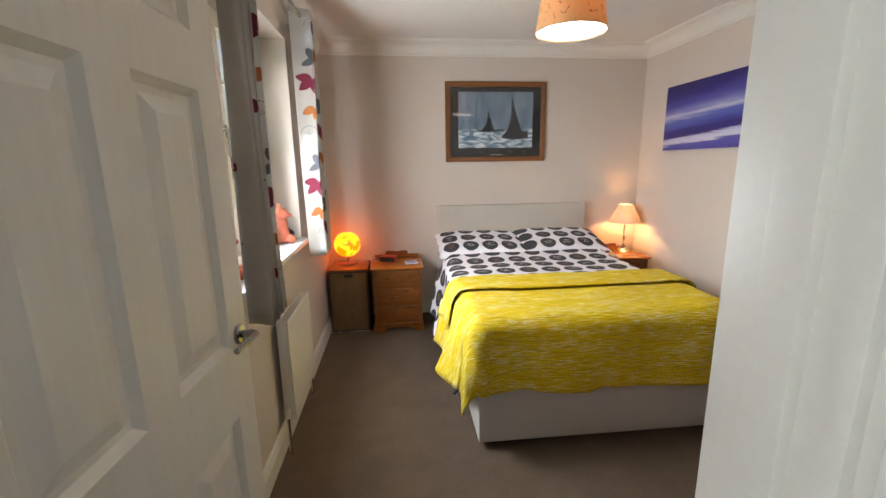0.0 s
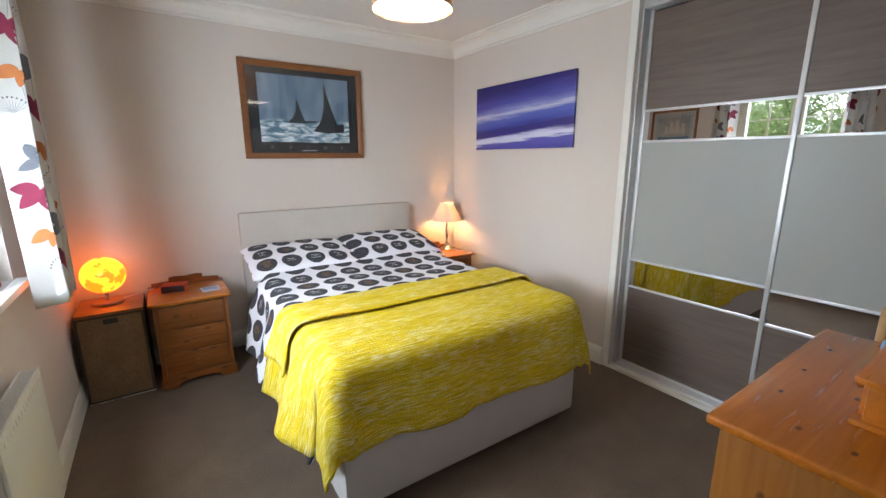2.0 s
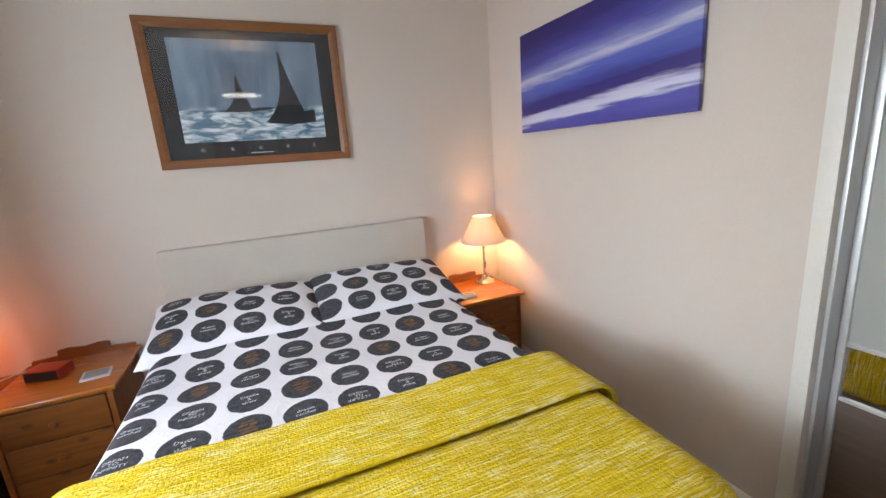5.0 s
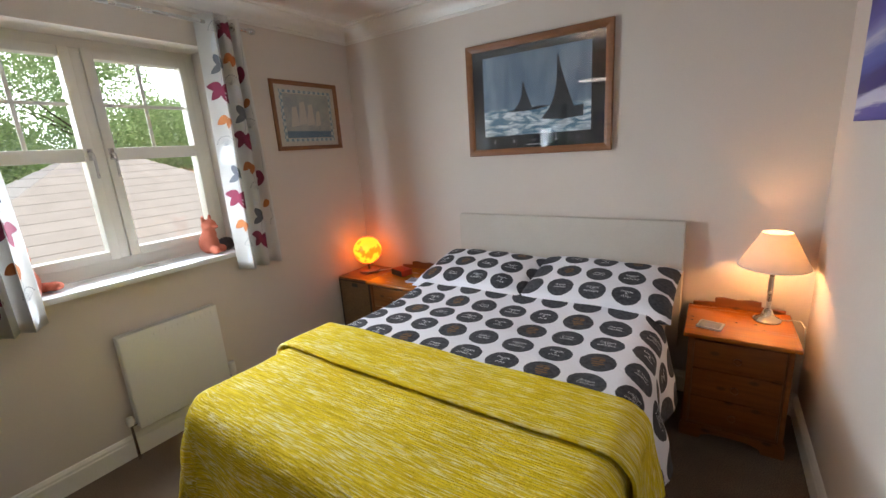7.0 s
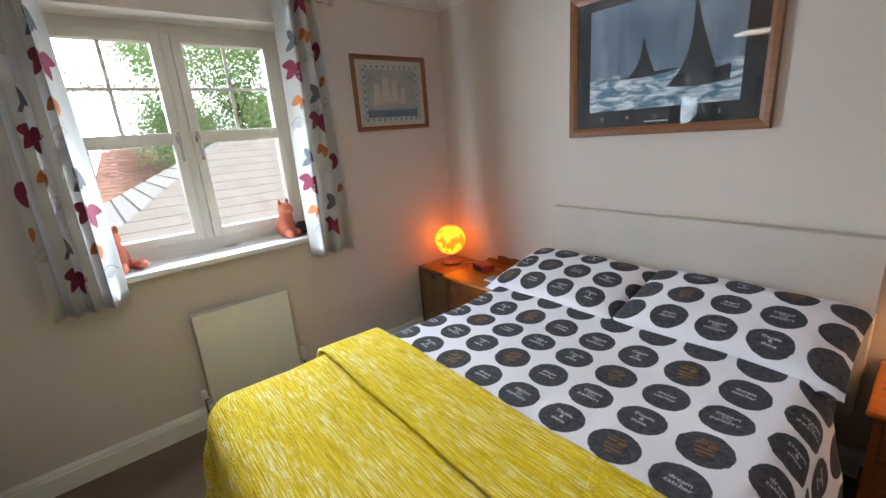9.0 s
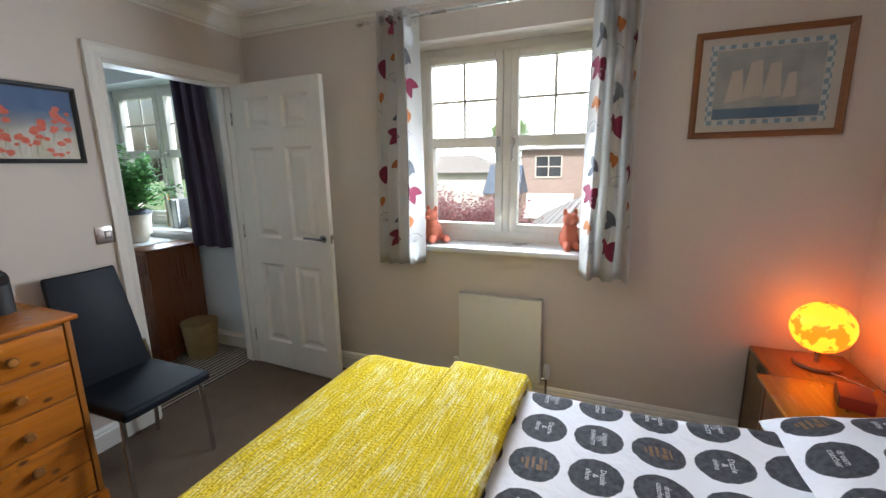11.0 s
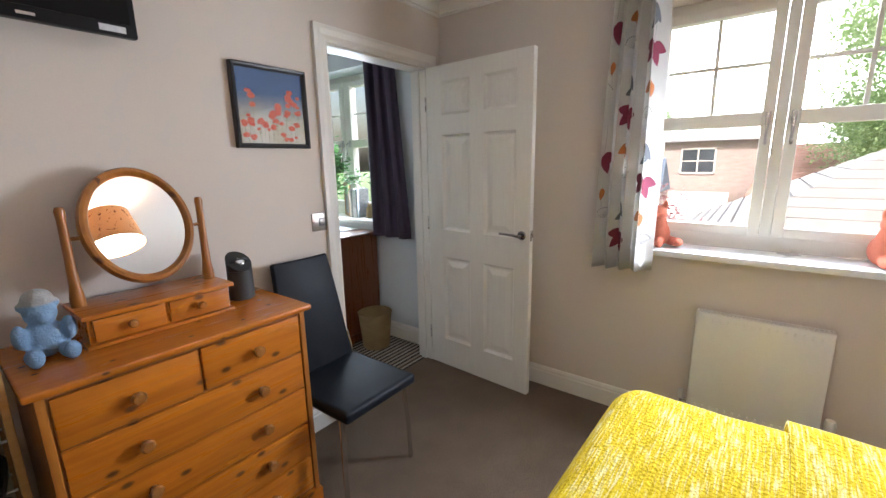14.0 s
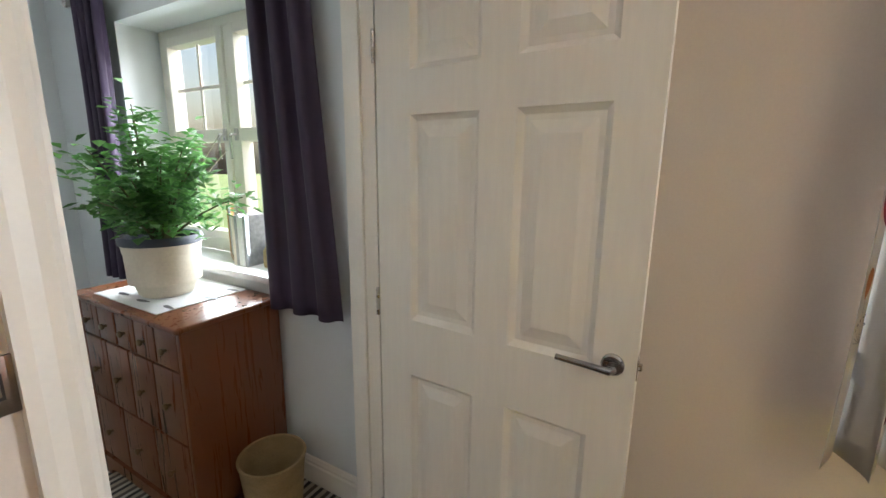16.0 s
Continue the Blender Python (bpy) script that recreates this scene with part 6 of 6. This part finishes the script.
BLACK, NAVY, WHITE, TAN, BROWN, GREY, BLUE, LIME = (0.012, 0.012, 0.014), (0.018, 0.024, 0.045), (0.72, 0.71, 0.70), (0.26, 0.115, 0.045), (0.16, 0.065, 0.032), (0.17, 0.15, 0.125), (0.015, 0.075, 0.36), (0.42, 0.55, 0.02)
PAIRS = [
    (0, 2.845, "black laced trainers with white soles", BLACK, WHITE, BLACK, 0.075, "lace"), (0, 2.67, "dark navy trainers with grey soles", NAVY, (0.09, 0.09, 0.10), (0.03, 0.05, 0.14), 0.08, "lace"),
    (1, 2.83, "black leather ankle boots", BLACK, (0.045, 0.045, 0.047), BLACK, 0.095, "shine"), (1, 2.60, "black laced leather boots", BLACK, (0.045, 0.045, 0.047), BLACK, 0.09, "lace"), (1, 2.37, "navy trainers with tan soles", NAVY, (0.42, 0.33, 0.24), NAVY, 0.085, "lace"),
    (2, 2.83, "navy shoes with white soles", NAVY, WHITE, NAVY, 0.070, "lace"), (2, 2.60, "polished black leather shoes", (0.016, 0.016, 0.018), (0.04, 0.04, 0.042), BLACK, 0.08, "lace"), (2, 2.37, "plain black walking shoes", BLACK, (0.05, 0.05, 0.052), BLACK, 0.075, "plain"),
    (3, 2.815, "navy and lime running shoes", (0.035, 0.03, 0.10), LIME, (0.5, 0.5, 0.55), 0.070, "plain"), (3, 2.60, "clean white leather trainers", WHITE, (0.68, 0.64, 0.60), WHITE, 0.080, "plain"), (3, 2.37, "black and grey open sandals", (0.03, 0.03, 0.03), GREY, GREY, 0.045, "slip"),
    (4, 2.815, "tan leather shoes with white soles", TAN, WHITE, TAN, 0.075, "plain"), (4, 2.61, "grey canvas backed slippers", GREY, (0.30, 0.27, 0.22), GREY, 0.075, "slip"), (4, 2.375, "brown suede strap sandals", BROWN, (0.10, 0.05, 0.03), BROWN, 0.055, "plain"),
    (5, 2.825, "navy slip-on mules with white soles", NAVY, WHITE, (0.35, 0.36, 0.38), 0.045, "slip"), (5, 2.585, "bright blue trainers with white soles", BLUE, WHITE, BLUE, 0.085, "lace"), (5, 2.36, "reddish brown laced boots", (0.13, 0.045, 0.032), (0.28, 0.19, 0.15), (0.13, 0.045, 0.032), 0.085, "lace"),
]
for row, x, lab, cu, cs, cl, tall, kind in PAIRS:
    z = SHELF[row] + 0.0005
    s = thing("shoe", lab, "shoe", (x + 0.048, RF - 0.028, z), 3, "shoes on the rack")
    up, so, rim, li, la, tongue, tab = shoe_mesh(0.275, tall * 0.93, kind)
    upper = part("upper", up, shoe_paint(cu, 0.3 if kind == "shine" else 0.55), s)
    th = upper.modifiers.new("thickness", "SOLIDIFY")
    th.thickness, th.offset = 0.0035, -1.0
    part("sole", so, shoe_paint(cs, 0.7), s)
    part("collar", rim, shoe_paint(cl, 0.8), s)
    part("insole", li, shoe_paint((0.02, 0.02, 0.024) if cu != WHITE else (0.4, 0.4, 0.4), 0.9), s)
    if kind != "slip":
        part("lace", la, shoe_paint(cl if cl != BLACK else (0.03, 0.03, 0.03), 0.9), s)
        part("tongue", tongue, shoe_paint(cl, 0.8), s)
        part("heel_tab", tab, shoe_paint(tuple(min(0.8, k * 1.6 + 0.01) for k in cl), 0.7), s)
    else:
        la.free(), tongue.free(), tab.free()
    copy_thing(s, pose(x - 0.048, RF - 0.026, z, 0, 0, -4))


# ---- hall ----
hc = drawer_unit("hall_chest", "reddish mahogany chest of many small drawers", (0.448, -1.045, 0), 90, 0.80, 0.415, 0.880, [(0.5, 5, 1), (1.0, 4, 1), (1.0, 3, 1)], (M_MAHOG, M_MAHOG, M_MAHOG), 0.0, "", 0.09, 0.7)
hc["category"] = "chest"
M_MATCLOTH = surface("pale_mat", (0.60, 0.60, 0.60), (0.64, 0.64, 0.63), 9, 0.9, 0.3, 200)
mt = thing("table_mat", "pale mat with dark feather print on the chest", "mat", (0.235, -1.06, 0.8805))
part("cloth", boxes(((-0.19, -0.27, 0), (0.19, 0.23, 0.004)), bevel=0.001), M_MATCLOTH, mt)
for k, (x, y, a) in enumerate(((0.13, -0.19, 0.3), (0.14, -0.02, 0.4), (0.12, 0.15, 0.2), (-0.02, 0.18, 0.5), (-0.13, -0.20, 0.3), (-0.14, 0.15, 0.4), (0.02, -0.22, 0.2))):
    fe = bmesh.new()
    c, s = math.cos(a + 1.2), math.sin(a + 1.2)
    prism([(x + px * c - py * s, y + px * s + py * c) for px, py in leaf_shape(8, 0.085, 0.02, 0.008)], 0.0008, "z", fe, 0.0042)
    part("feather_print", fe, M_BLKFRAME, mt, smooth=False)
pt = thing("plant_pot", "cream ribbed plant pot with a dark rim", "plant pot", (0.255, -1.075, 0.886))
prof = [(0, 0), (0.095, 0), (0.105, 0.012)]
for k in range(14):
    z = 0.02 + 0.205 * k / 13
    prof.append((0.106 + 0.040 * (k / 13) ** 0.8 + (0.0015 if k % 2 else 0), z))
part("pot", lathe(prof + [(0.140, 0.226), (0.136, 0.06), (0, 0.06)], 40), surface("cream_pot", (0.62, 0.56, 0.44), (0.66, 0.60, 0.48), 6, 0.5, 0.1, 80), pt)
part("rim", lathe([(0.140, 0.222), (0.152, 0.222), (0.154, 0.245), (0.148, 0.256), (0.140, 0.252), (0.138, 0.222)], 40), surface("navy_rim", (0.02, 0.028, 0.05), (0.03, 0.04, 0.06), 8, 0.5, 0.05), pt, "dark blue rim")
part("soil", lathe([(0, 0.215), (0.138, 0.212)], 24), surface("soil", (0.03, 0.02, 0.012), (0.05, 0.033, 0.02), 50, 1.0, 1.0, 120), pt)


def house_plant():
    p = thing("house_plant", "bushy green leafy plant growing in the pot", "plant", (0.255, -1.075, 1.10))
    rnd = random.Random(11)
    bark = surface("plant_stem", (0.10, 0.085, 0.04), (0.07, 0.08, 0.03), 30, 0.8, 0.3)
    tips = []
    for k in range(34):
        a, e = rnd.uniform(0, 2 * math.pi), rnd.uniform(0.35, 1.5)
        ln = rnd.uniform(0.22, 0.56)
        d = Vector((math.cos(a) * math.cos(e) * 0.8, math.sin(a) * math.cos(e), math.sin(e)))
        pts = [Vector((0.02 * math.cos(a), 0.02 * math.sin(a), 0.0)) + d * ln * t + Vector((0, 0, 0.10 * t - 0.13 * t * t)) + Vector((0, 0, 0.04 * t)) for t in (0, 0.25, 0.5, 0.75, 1)]
        part("stem", tube(pts, 0.006, 6, None, 0.3), bark, p)
        tips.append(pts)
    lf = bmesh.new()
    for pts in tips:
        for k in range(85):
            t = rnd.uniform(0.3, 1.0) * 4
            i = min(int(t), 3)
            base = pts[i].lerp(pts[i + 1], t - i)
            c = base + Vector((rnd.gauss(0, 0.035), rnd.gauss(0, 0.04), rnd.gauss(0, 0.03)))
            if c.x < -0.14:
                c.x = -0.14 + rnd.uniform(0, 0.04)
            ln, w = rnd.uniform(0.032, 0.062), rnd.uniform(0.012, 0.022)
            a, e = rnd.uniform(0, 2 * math.pi), rnd.uniform(-0.7, 0.5)
            d = Vector((math.cos(a) * math.cos(e), math.sin(a) * math.cos(e), math.sin(e)))
            s = d.cross(Vector((0, 0, 1))).normalized() * w
            up = s.cross(d).normalized() * 0.006
            v = [lf.verts.new(q) for q in (c, c + d * ln * 0.45 + s + up, c + d * ln, c + d * ln * 0.45 - s + up)]
            mid = lf.verts.new(c + d * ln * 0.45 - up * 0.3)
            for a1, b1 in ((0, 1), (1, 2), (2, 3), (3, 0)):
                lf.faces.new((v[a1], v[b1], mid))
    tagged(part("leaves", lf, leaf_material("plant_leaf", (0.035, 0.135, 0.030), (0.12, 0.30, 0.075)), p, smooth=False), kind="stuff")


def leaf_material(name, c1, c2):
    m = bpy.data.materials.new(name)
    m.use_nodes = True
    nt = m.node_tree
    b = nt.nodes["Principled BSDF"]
    out = [n for n in nt.nodes if n.type == "OUTPUT_MATERIAL"][0]
    geo = nt.nodes.new("ShaderNodeNewGeometry")
    c = mixed(nt, geo.outputs["Random Per Island"], c1, c2)
    nt.links.new(c, b.inputs["Base Color"])
    b.inputs["Roughness"].default_value = 0.5
    tl = nt.nodes.new("ShaderNodeBsdfTranslucent")
    nt.links.new(c, tl.inputs[0])
    mx = nt.nodes.new("ShaderNodeMixShader")
    mx.inputs[0].default_value = 0.35
    nt.links.new(b.outputs[0], mx.inputs[1])
    nt.links.new(tl.outputs[0], mx.inputs[2])
    nt.links.new(mx.outputs[0], out.inputs[0])
    return m


house_plant()
curtain("hall_curtain", "dark plum curtain hanging beside the doorway", "curtain", (-0.66, -0.37), (-0.64, -0.245), 0.855, 2.285, 3, 0.075, 0.024, 3.1, M_PLUM, "hall curtains", False)
curtain("hall_curtain", "dark plum curtain behind the plant", "curtain", (-1.99, -1.72), (-2.02, -1.74), 0.80, 2.285, 4, 0.085, 0.030, 1.7, M_PLUM, "hall curtains", False)
curtain_pole(-2.06, -0.33, "slim brushed steel hall curtain pole", 0.085, ROD_Z)

wb = thing("waste_bin", "small woven straw waste bin on the hall carpet", "bin", (0.215, -0.515, 0))
M_STRAW = surface("woven_straw", (0.36, 0.25, 0.11), (0.46, 0.33, 0.16), 14, 0.85, 1.0, 240, stretch=(1, 1, 2.2), fine=0.5, dist=0.006)
part("body", lathe([(0, 0.0), (0.100, 0.0), (0.104, 0.01), (0.128, 0.275), (0.124, 0.275), (0.098, 0.012), (0, 0.012)], 36), M_STRAW, wb)
part("rim", tube([(0.127 * math.cos(k * math.pi / 18), 0.127 * math.sin(k * math.pi / 18), 0.277) for k in range(37)], 0.006, 8), M_STRAW, wb)

SZ = WZ0 + 0.0305
pf = thing("photo_frame", "light wooden photo frame on the hall sill", "photo frame", (-0.10, -1.13, SZ), 62)
part("frame", boxes(((-0.10, -0.008, 0.0), (-0.076, 0.008, 0.29)), ((0.076, -0.008, 0.0), (0.10, 0.008, 0.29)), ((-0.076, -0.008, 0.0), (0.076, 0.008, 0.024)), ((-0.076, -0.008, 0.266), (0.076, 0.008, 0.29)), bevel=0.002), M_RACK, pf)
part("photo", boxes(((-0.076, -0.003, 0.024), (0.076, 0.003, 0.266))), surface("photo_print", (0.10, 0.13, 0.09), (0.24, 0.24, 0.26), 30, 0.4, 0.0), pf, smooth=False)
part("stand", boxes(((-0.012, 0.008, 0.0), (0.012, 0.06, 0.008)), ((-0.012, 0.008, 0.008), (0.012, 0.014, 0.18))), M_DKWOOD, pf, "dark stand")
for k in range(5):
    bk = single("book", boxes(((-0.07, 0, 0), (0.07, 0.018, 0.235 + 0.006 * (k % 3))), bevel=0.002), [M_MATCREAM, M_GREYCARD, M_MATCLOTH, M_PRINT, M_GREYCARD][k], "thin grey and white book standing on the sill", "book", (-0.10, -1.03 + 0.021 * k, SZ), 4, "books on the hall sill")
single("jar", lathe([(0, 0), (0.035, 0), (0.038, 0.02), (0.036, 0.08), (0.022, 0.10), (0.024, 0.12), (0, 0.121)], 24), M_STRAW, "small amber pot beside the books", "pot", (-0.10, -0.84, SZ))


# ---- outside ----
GZ = -2.75
M_GRASS = surface("lawn", (0.06, 0.11, 0.025), (0.10, 0.15, 0.04), 0.6, 1.0, 0.5, 30)
structure("ground", boxes(((-160, -150, GZ - 0.2), (60, 150, GZ))), M_GRASS, "green garden ground", "ground")
structure("backdrop", boxes(((-150, -149, GZ), (-149, 149, 90))), glow("hazy_white_sky", (0.90, 0.96, 1.0), 11.0), "hazy white summer sky", "sky")
M_TILE = surface("pale_roof_tile", (0.26, 0.245, 0.225), (0.33, 0.31, 0.29), 3, 0.8, 0.3, 60)
M_TILE_R = surface("red_roof_tile", (0.40, 0.22, 0.17), (0.50, 0.30, 0.25), 3, 0.85, 0.3, 60)
M_SLATE = surface("blue_slate", (0.10, 0.14, 0.20), (0.14, 0.18, 0.25), 3, 0.6, 0.3, 60)
M_BRICK = surface("house_brick", (0.44, 0.34, 0.29), (0.50, 0.41, 0.37), 6, 0.9, 0.3, 40, stretch=(1, 0.4, 1.5))
M_RENDER = surface("pale_render", (0.74, 0.71, 0.67), (0.78, 0.75, 0.71), 2, 0.9, 0.2, 40)
M_COURSE_SHADE = surface("course_shade_dark", (0.10, 0.10, 0.105), (0.14, 0.14, 0.145), 6, 0.95, 0.2)
M_DKPANE = surface("dark_window_glass", (0.05, 0.06, 0.07), (0.08, 0.09, 0.10), 2, 0.1, 0.0)


def hip_roof(cx, cy, hx, hy, z0, z1, ridge, courses):
    """A hipped roof as overlapping tile courses, one step a course."""
    bm = bmesh.new()
    for k in range(courses):
        a, b = k / courses, (k + 1) / courses
        za, zb = z0 + (z1 - z0) * a + 0.03, z0 + (z1 - z0) * b
        def ring(t, z):
            return [Vector((cx + sx * hx * (1 - t), cy + sy * (ridge + (hy - ridge) * (1 - t)), z)) for sx, sy in ((-1, -1), (1, -1), (1, 1), (-1, 1))]
        lo, hi, dn = ring(a + 0.16 / courses, za), ring(b, zb + 0.02), ring(a + 0.16 / courses, za - 0.05)
        for i in range(4):
            j = (i + 1) % 4
            bm.faces.new([bm.verts.new(v) for v in (lo[i], lo[j], hi[j], hi[i])])
            bm.faces.new([bm.verts.new(v) for v in (dn[i], dn[j], lo[j], lo[i])])
    return bm


def building(name, label, cx, cy, hx, hy, eave, top, ridge, wall_m, roof_m, courses, wins):
    b = thing(name, label, "house", (cx, cy, GZ))
    part("wall", boxes(((-hx * 0.93, -hy * 0.93, 0), (hx * 0.93, hy * 0.93, eave - GZ))), wall_m, b, smooth=False)
    part("roof", hip_roof(0, 0, hx, hy, eave - GZ, top - GZ, ridge, courses), roof_m, b, smooth=False)
    # dark sheet below the tiles: shade under each course put in as colour
    ul = bmesh.new()
    q = [ul.verts.new(v) for v in ((-hx, -hy, eave - GZ - 0.02), (hx, -hy, eave - GZ - 0.02), (hx, hy, eave - GZ - 0.02), (-hx, hy, eave - GZ - 0.02))]
    r0, r1 = ul.verts.new((0, -ridge, top - GZ - 0.02)), ul.verts.new((0, ridge, top - GZ - 0.02))
    for fc in ((q[0], q[1], r0), (q[1], q[2], r1, r0), (q[2], q[3], r1), (q[3], q[0], r0, r1)):
        ul.faces.new(fc)
    part("course_shade_sheet", ul, M_COURSE_SHADE, b, "dark sheet standing in for the shade lines between the courses", smooth=False)
    for y, z, w, h in wins:
        x = hx * 0.93
        wn = part("window", boxes(((x, y - w / 2, z - h / 2), (x + 0.05, y - w / 2 + 0.07, z + h / 2)), ((x, y + w / 2 - 0.07, z - h / 2), (x + 0.05, y + w / 2, z + h / 2)), ((x, y - w / 2, z + h / 2 - 0.07), (x + 0.05, y + w / 2, z + h / 2)), ((x, y - w / 2, z - h / 2), (x + 0.05, y + w / 2, z - h / 2 + 0.08)), ((x, y - 0.03, z - h / 2), (x + 0.048, y + 0.03, z + h / 2)), ((x, y - w / 2, z - 0.025), (x + 0.046, y + w / 2, z + 0.025))), M_UPVC, b, "white casement window", smooth=False)
        part("pane", boxes(((x + 0.004, y - w / 2 + 0.07, z - h / 2 + 0.08), (x + 0.02, y + w / 2 - 0.07, z + h / 2 - 0.07))), M_DKPANE, wn, smooth=False)
    return b


building("garage", "low building with a pale tiled hip roof", -9.6, 4.9, 4.6, 4.9, -0.55, 1.86, 0.5, M_BRICK, M_TILE, 16, [])
building("brick_house", "brick house with a white window across the gardens", -25.4, -0.4, 3.6, 2.2, 2.15, 2.65, 0.6, M_BRICK, M_TILE, 6, [(-0.5, 3.95, 1.5, 1.25)])
building("bungalow", "pale rendered house with a low tiled roof", -25.0, -7.4, 3.5, 3.3, 0.9, 2.0, 1.2, M_RENDER, M_TILE, 8, [])
building("slate_shed", "outbuilding with a blue slate roof", -19.6, -2.75, 1.2, 0.95, -0.1, 1.35, 0.86, M_BRICK, M_SLATE, 8, [])
building("red_roofed_house", "house with a faded red tiled roof", -22.0, 4.7, 4.2, 3.9, -1.3, 1.86, 2.6, M_BRICK, M_TILE_R, 22, [])
building("red_roofed_house", "house with a red tiled roof behind the trees", -19.0, 13.5, 3.5, 5.5, 1.0, 2.2, 3.5, M_BRICK, M_TILE_R, 14, [])
aw = thing("awning", "white sloping awning against the brick house", "awning", (-21.9, -0.9, GZ))
part("canopy", prism([(0.0, 2.45), (2.3, 1.35), (2.3, 1.29), (0.0, 2.38)], 2.9, "y", base=-1.45), M_RENDER, aw)
for y in (-1.4, 1.4):
    part("post", boxes(((2.14, y - 0.04, 0), (2.22, y + 0.04, 1.36))), M_UPVC, aw)


def tree(name, label, at, height, spread, n, mat, seed, trunk=0.2):
    t = thing(name, label, "tree", at)
    rnd = random.Random(seed)
    bm = bmesh.new()
    tube([(0, 0, 0), (0.1, 0.05, height * 0.25), (0.0, 0.1, height * 0.5), (0.1, 0.0, height * 0.8)], trunk, 10, bm, 0.3)
    ends = []
    for k in range(26):
        a, z0 = rnd.uniform(0, 6.28), rnd.uniform(0.35, 0.75) * height
        ln = spread * rnd.uniform(0.5, 1.0)
        e = Vector((math.cos(a) * ln, math.sin(a) * ln, z0 + rnd.uniform(0.0, 0.28) * height))
        m = Vector((e.x * 0.5, e.y * 0.5, z0 + (e.z - z0) * 0.3))
        tube([(0, 0.05, z0 * 0.92), m, e], trunk * 0.28, 6, bm, 0.25)
        ends.extend([e, m.lerp(e, 0.6), e + Vector((rnd.gauss(0, 0.4), rnd.gauss(0, 0.4), rnd.gauss(0.2, 0.4))) * spread * 0.35])
    ends.extend(Vector((rnd.gauss(0, 0.25) * spread, rnd.gauss(0, 0.25) * spread, height * rnd.uniform(0.8, 0.98))) for k in range(10))
    part("trunk", bm, M_BARK, t)
    v, f = [], []
    for k in range(n):
        c = rnd.choice(ends) + Vector((rnd.gauss(0, 1), rnd.gauss(0, 1), rnd.gauss(0, 0.8))) * spread * 0.19
        s = rnd.uniform(0.035, 0.075)
        d = Vector((rnd.gauss(0, 1), rnd.gauss(0, 1), rnd.gauss(0, 0.6))).normalized()
        q = d.orthogonal().normalized()
        b0 = len(v)
        v.extend([c - d * s, c + q * s * 0.55, c + d * s, c - q * s * 0.55])
        f.append((b0, b0 + 1, b0 + 2, b0 + 3))
    me = bpy.data.meshes.new("crown")
    me.from_pydata([tuple(p) for p in v], [], f)
    me.materials.append(mat)
    ob = new("crown", me)
    ob.parent = t
    tagged(ob, kind="stuff")
    return t


M_BARK = surface("bark", (0.08, 0.06, 0.045), (0.12, 0.09, 0.07), 12, 0.95, 0.8, 60)
M_LEAF = leaf_material("tree_leaf", (0.24, 0.36, 0.14), (0.46, 0.58, 0.30))
M_PINKLEAF = leaf_material("red_shrub_leaf", (0.34, 0.13, 0.15), (0.55, 0.36, 0.36))
tree("tree", "tall sunlit green broadleaf tree behind the roof", (-17.5, 6.9, GZ), 8.6, 3.4, 90000, M_LEAF, 3, 0.15)
tree("tree", "sunlit green tree beside the houses", (-18.0, 10.6, GZ), 6.9, 2.4, 50000, M_LEAF, 4, 0.12)
tree("tree", "distant green garden tree", (-29.0, -4.7, GZ), 8.0, 1.5, 16000, M_LEAF, 6, 0.12)
for x, y, h in ((-9.4, -2.7, 3.1), (-10.2, -4.8, 3.0), (-9.9, -1.2, 2.9)):
    tree("red_shrub", "pinkish red garden shrub", (x, y, GZ), h, 1.3, 11000, M_PINKLEAF, 8 + int(-y), 0.06)
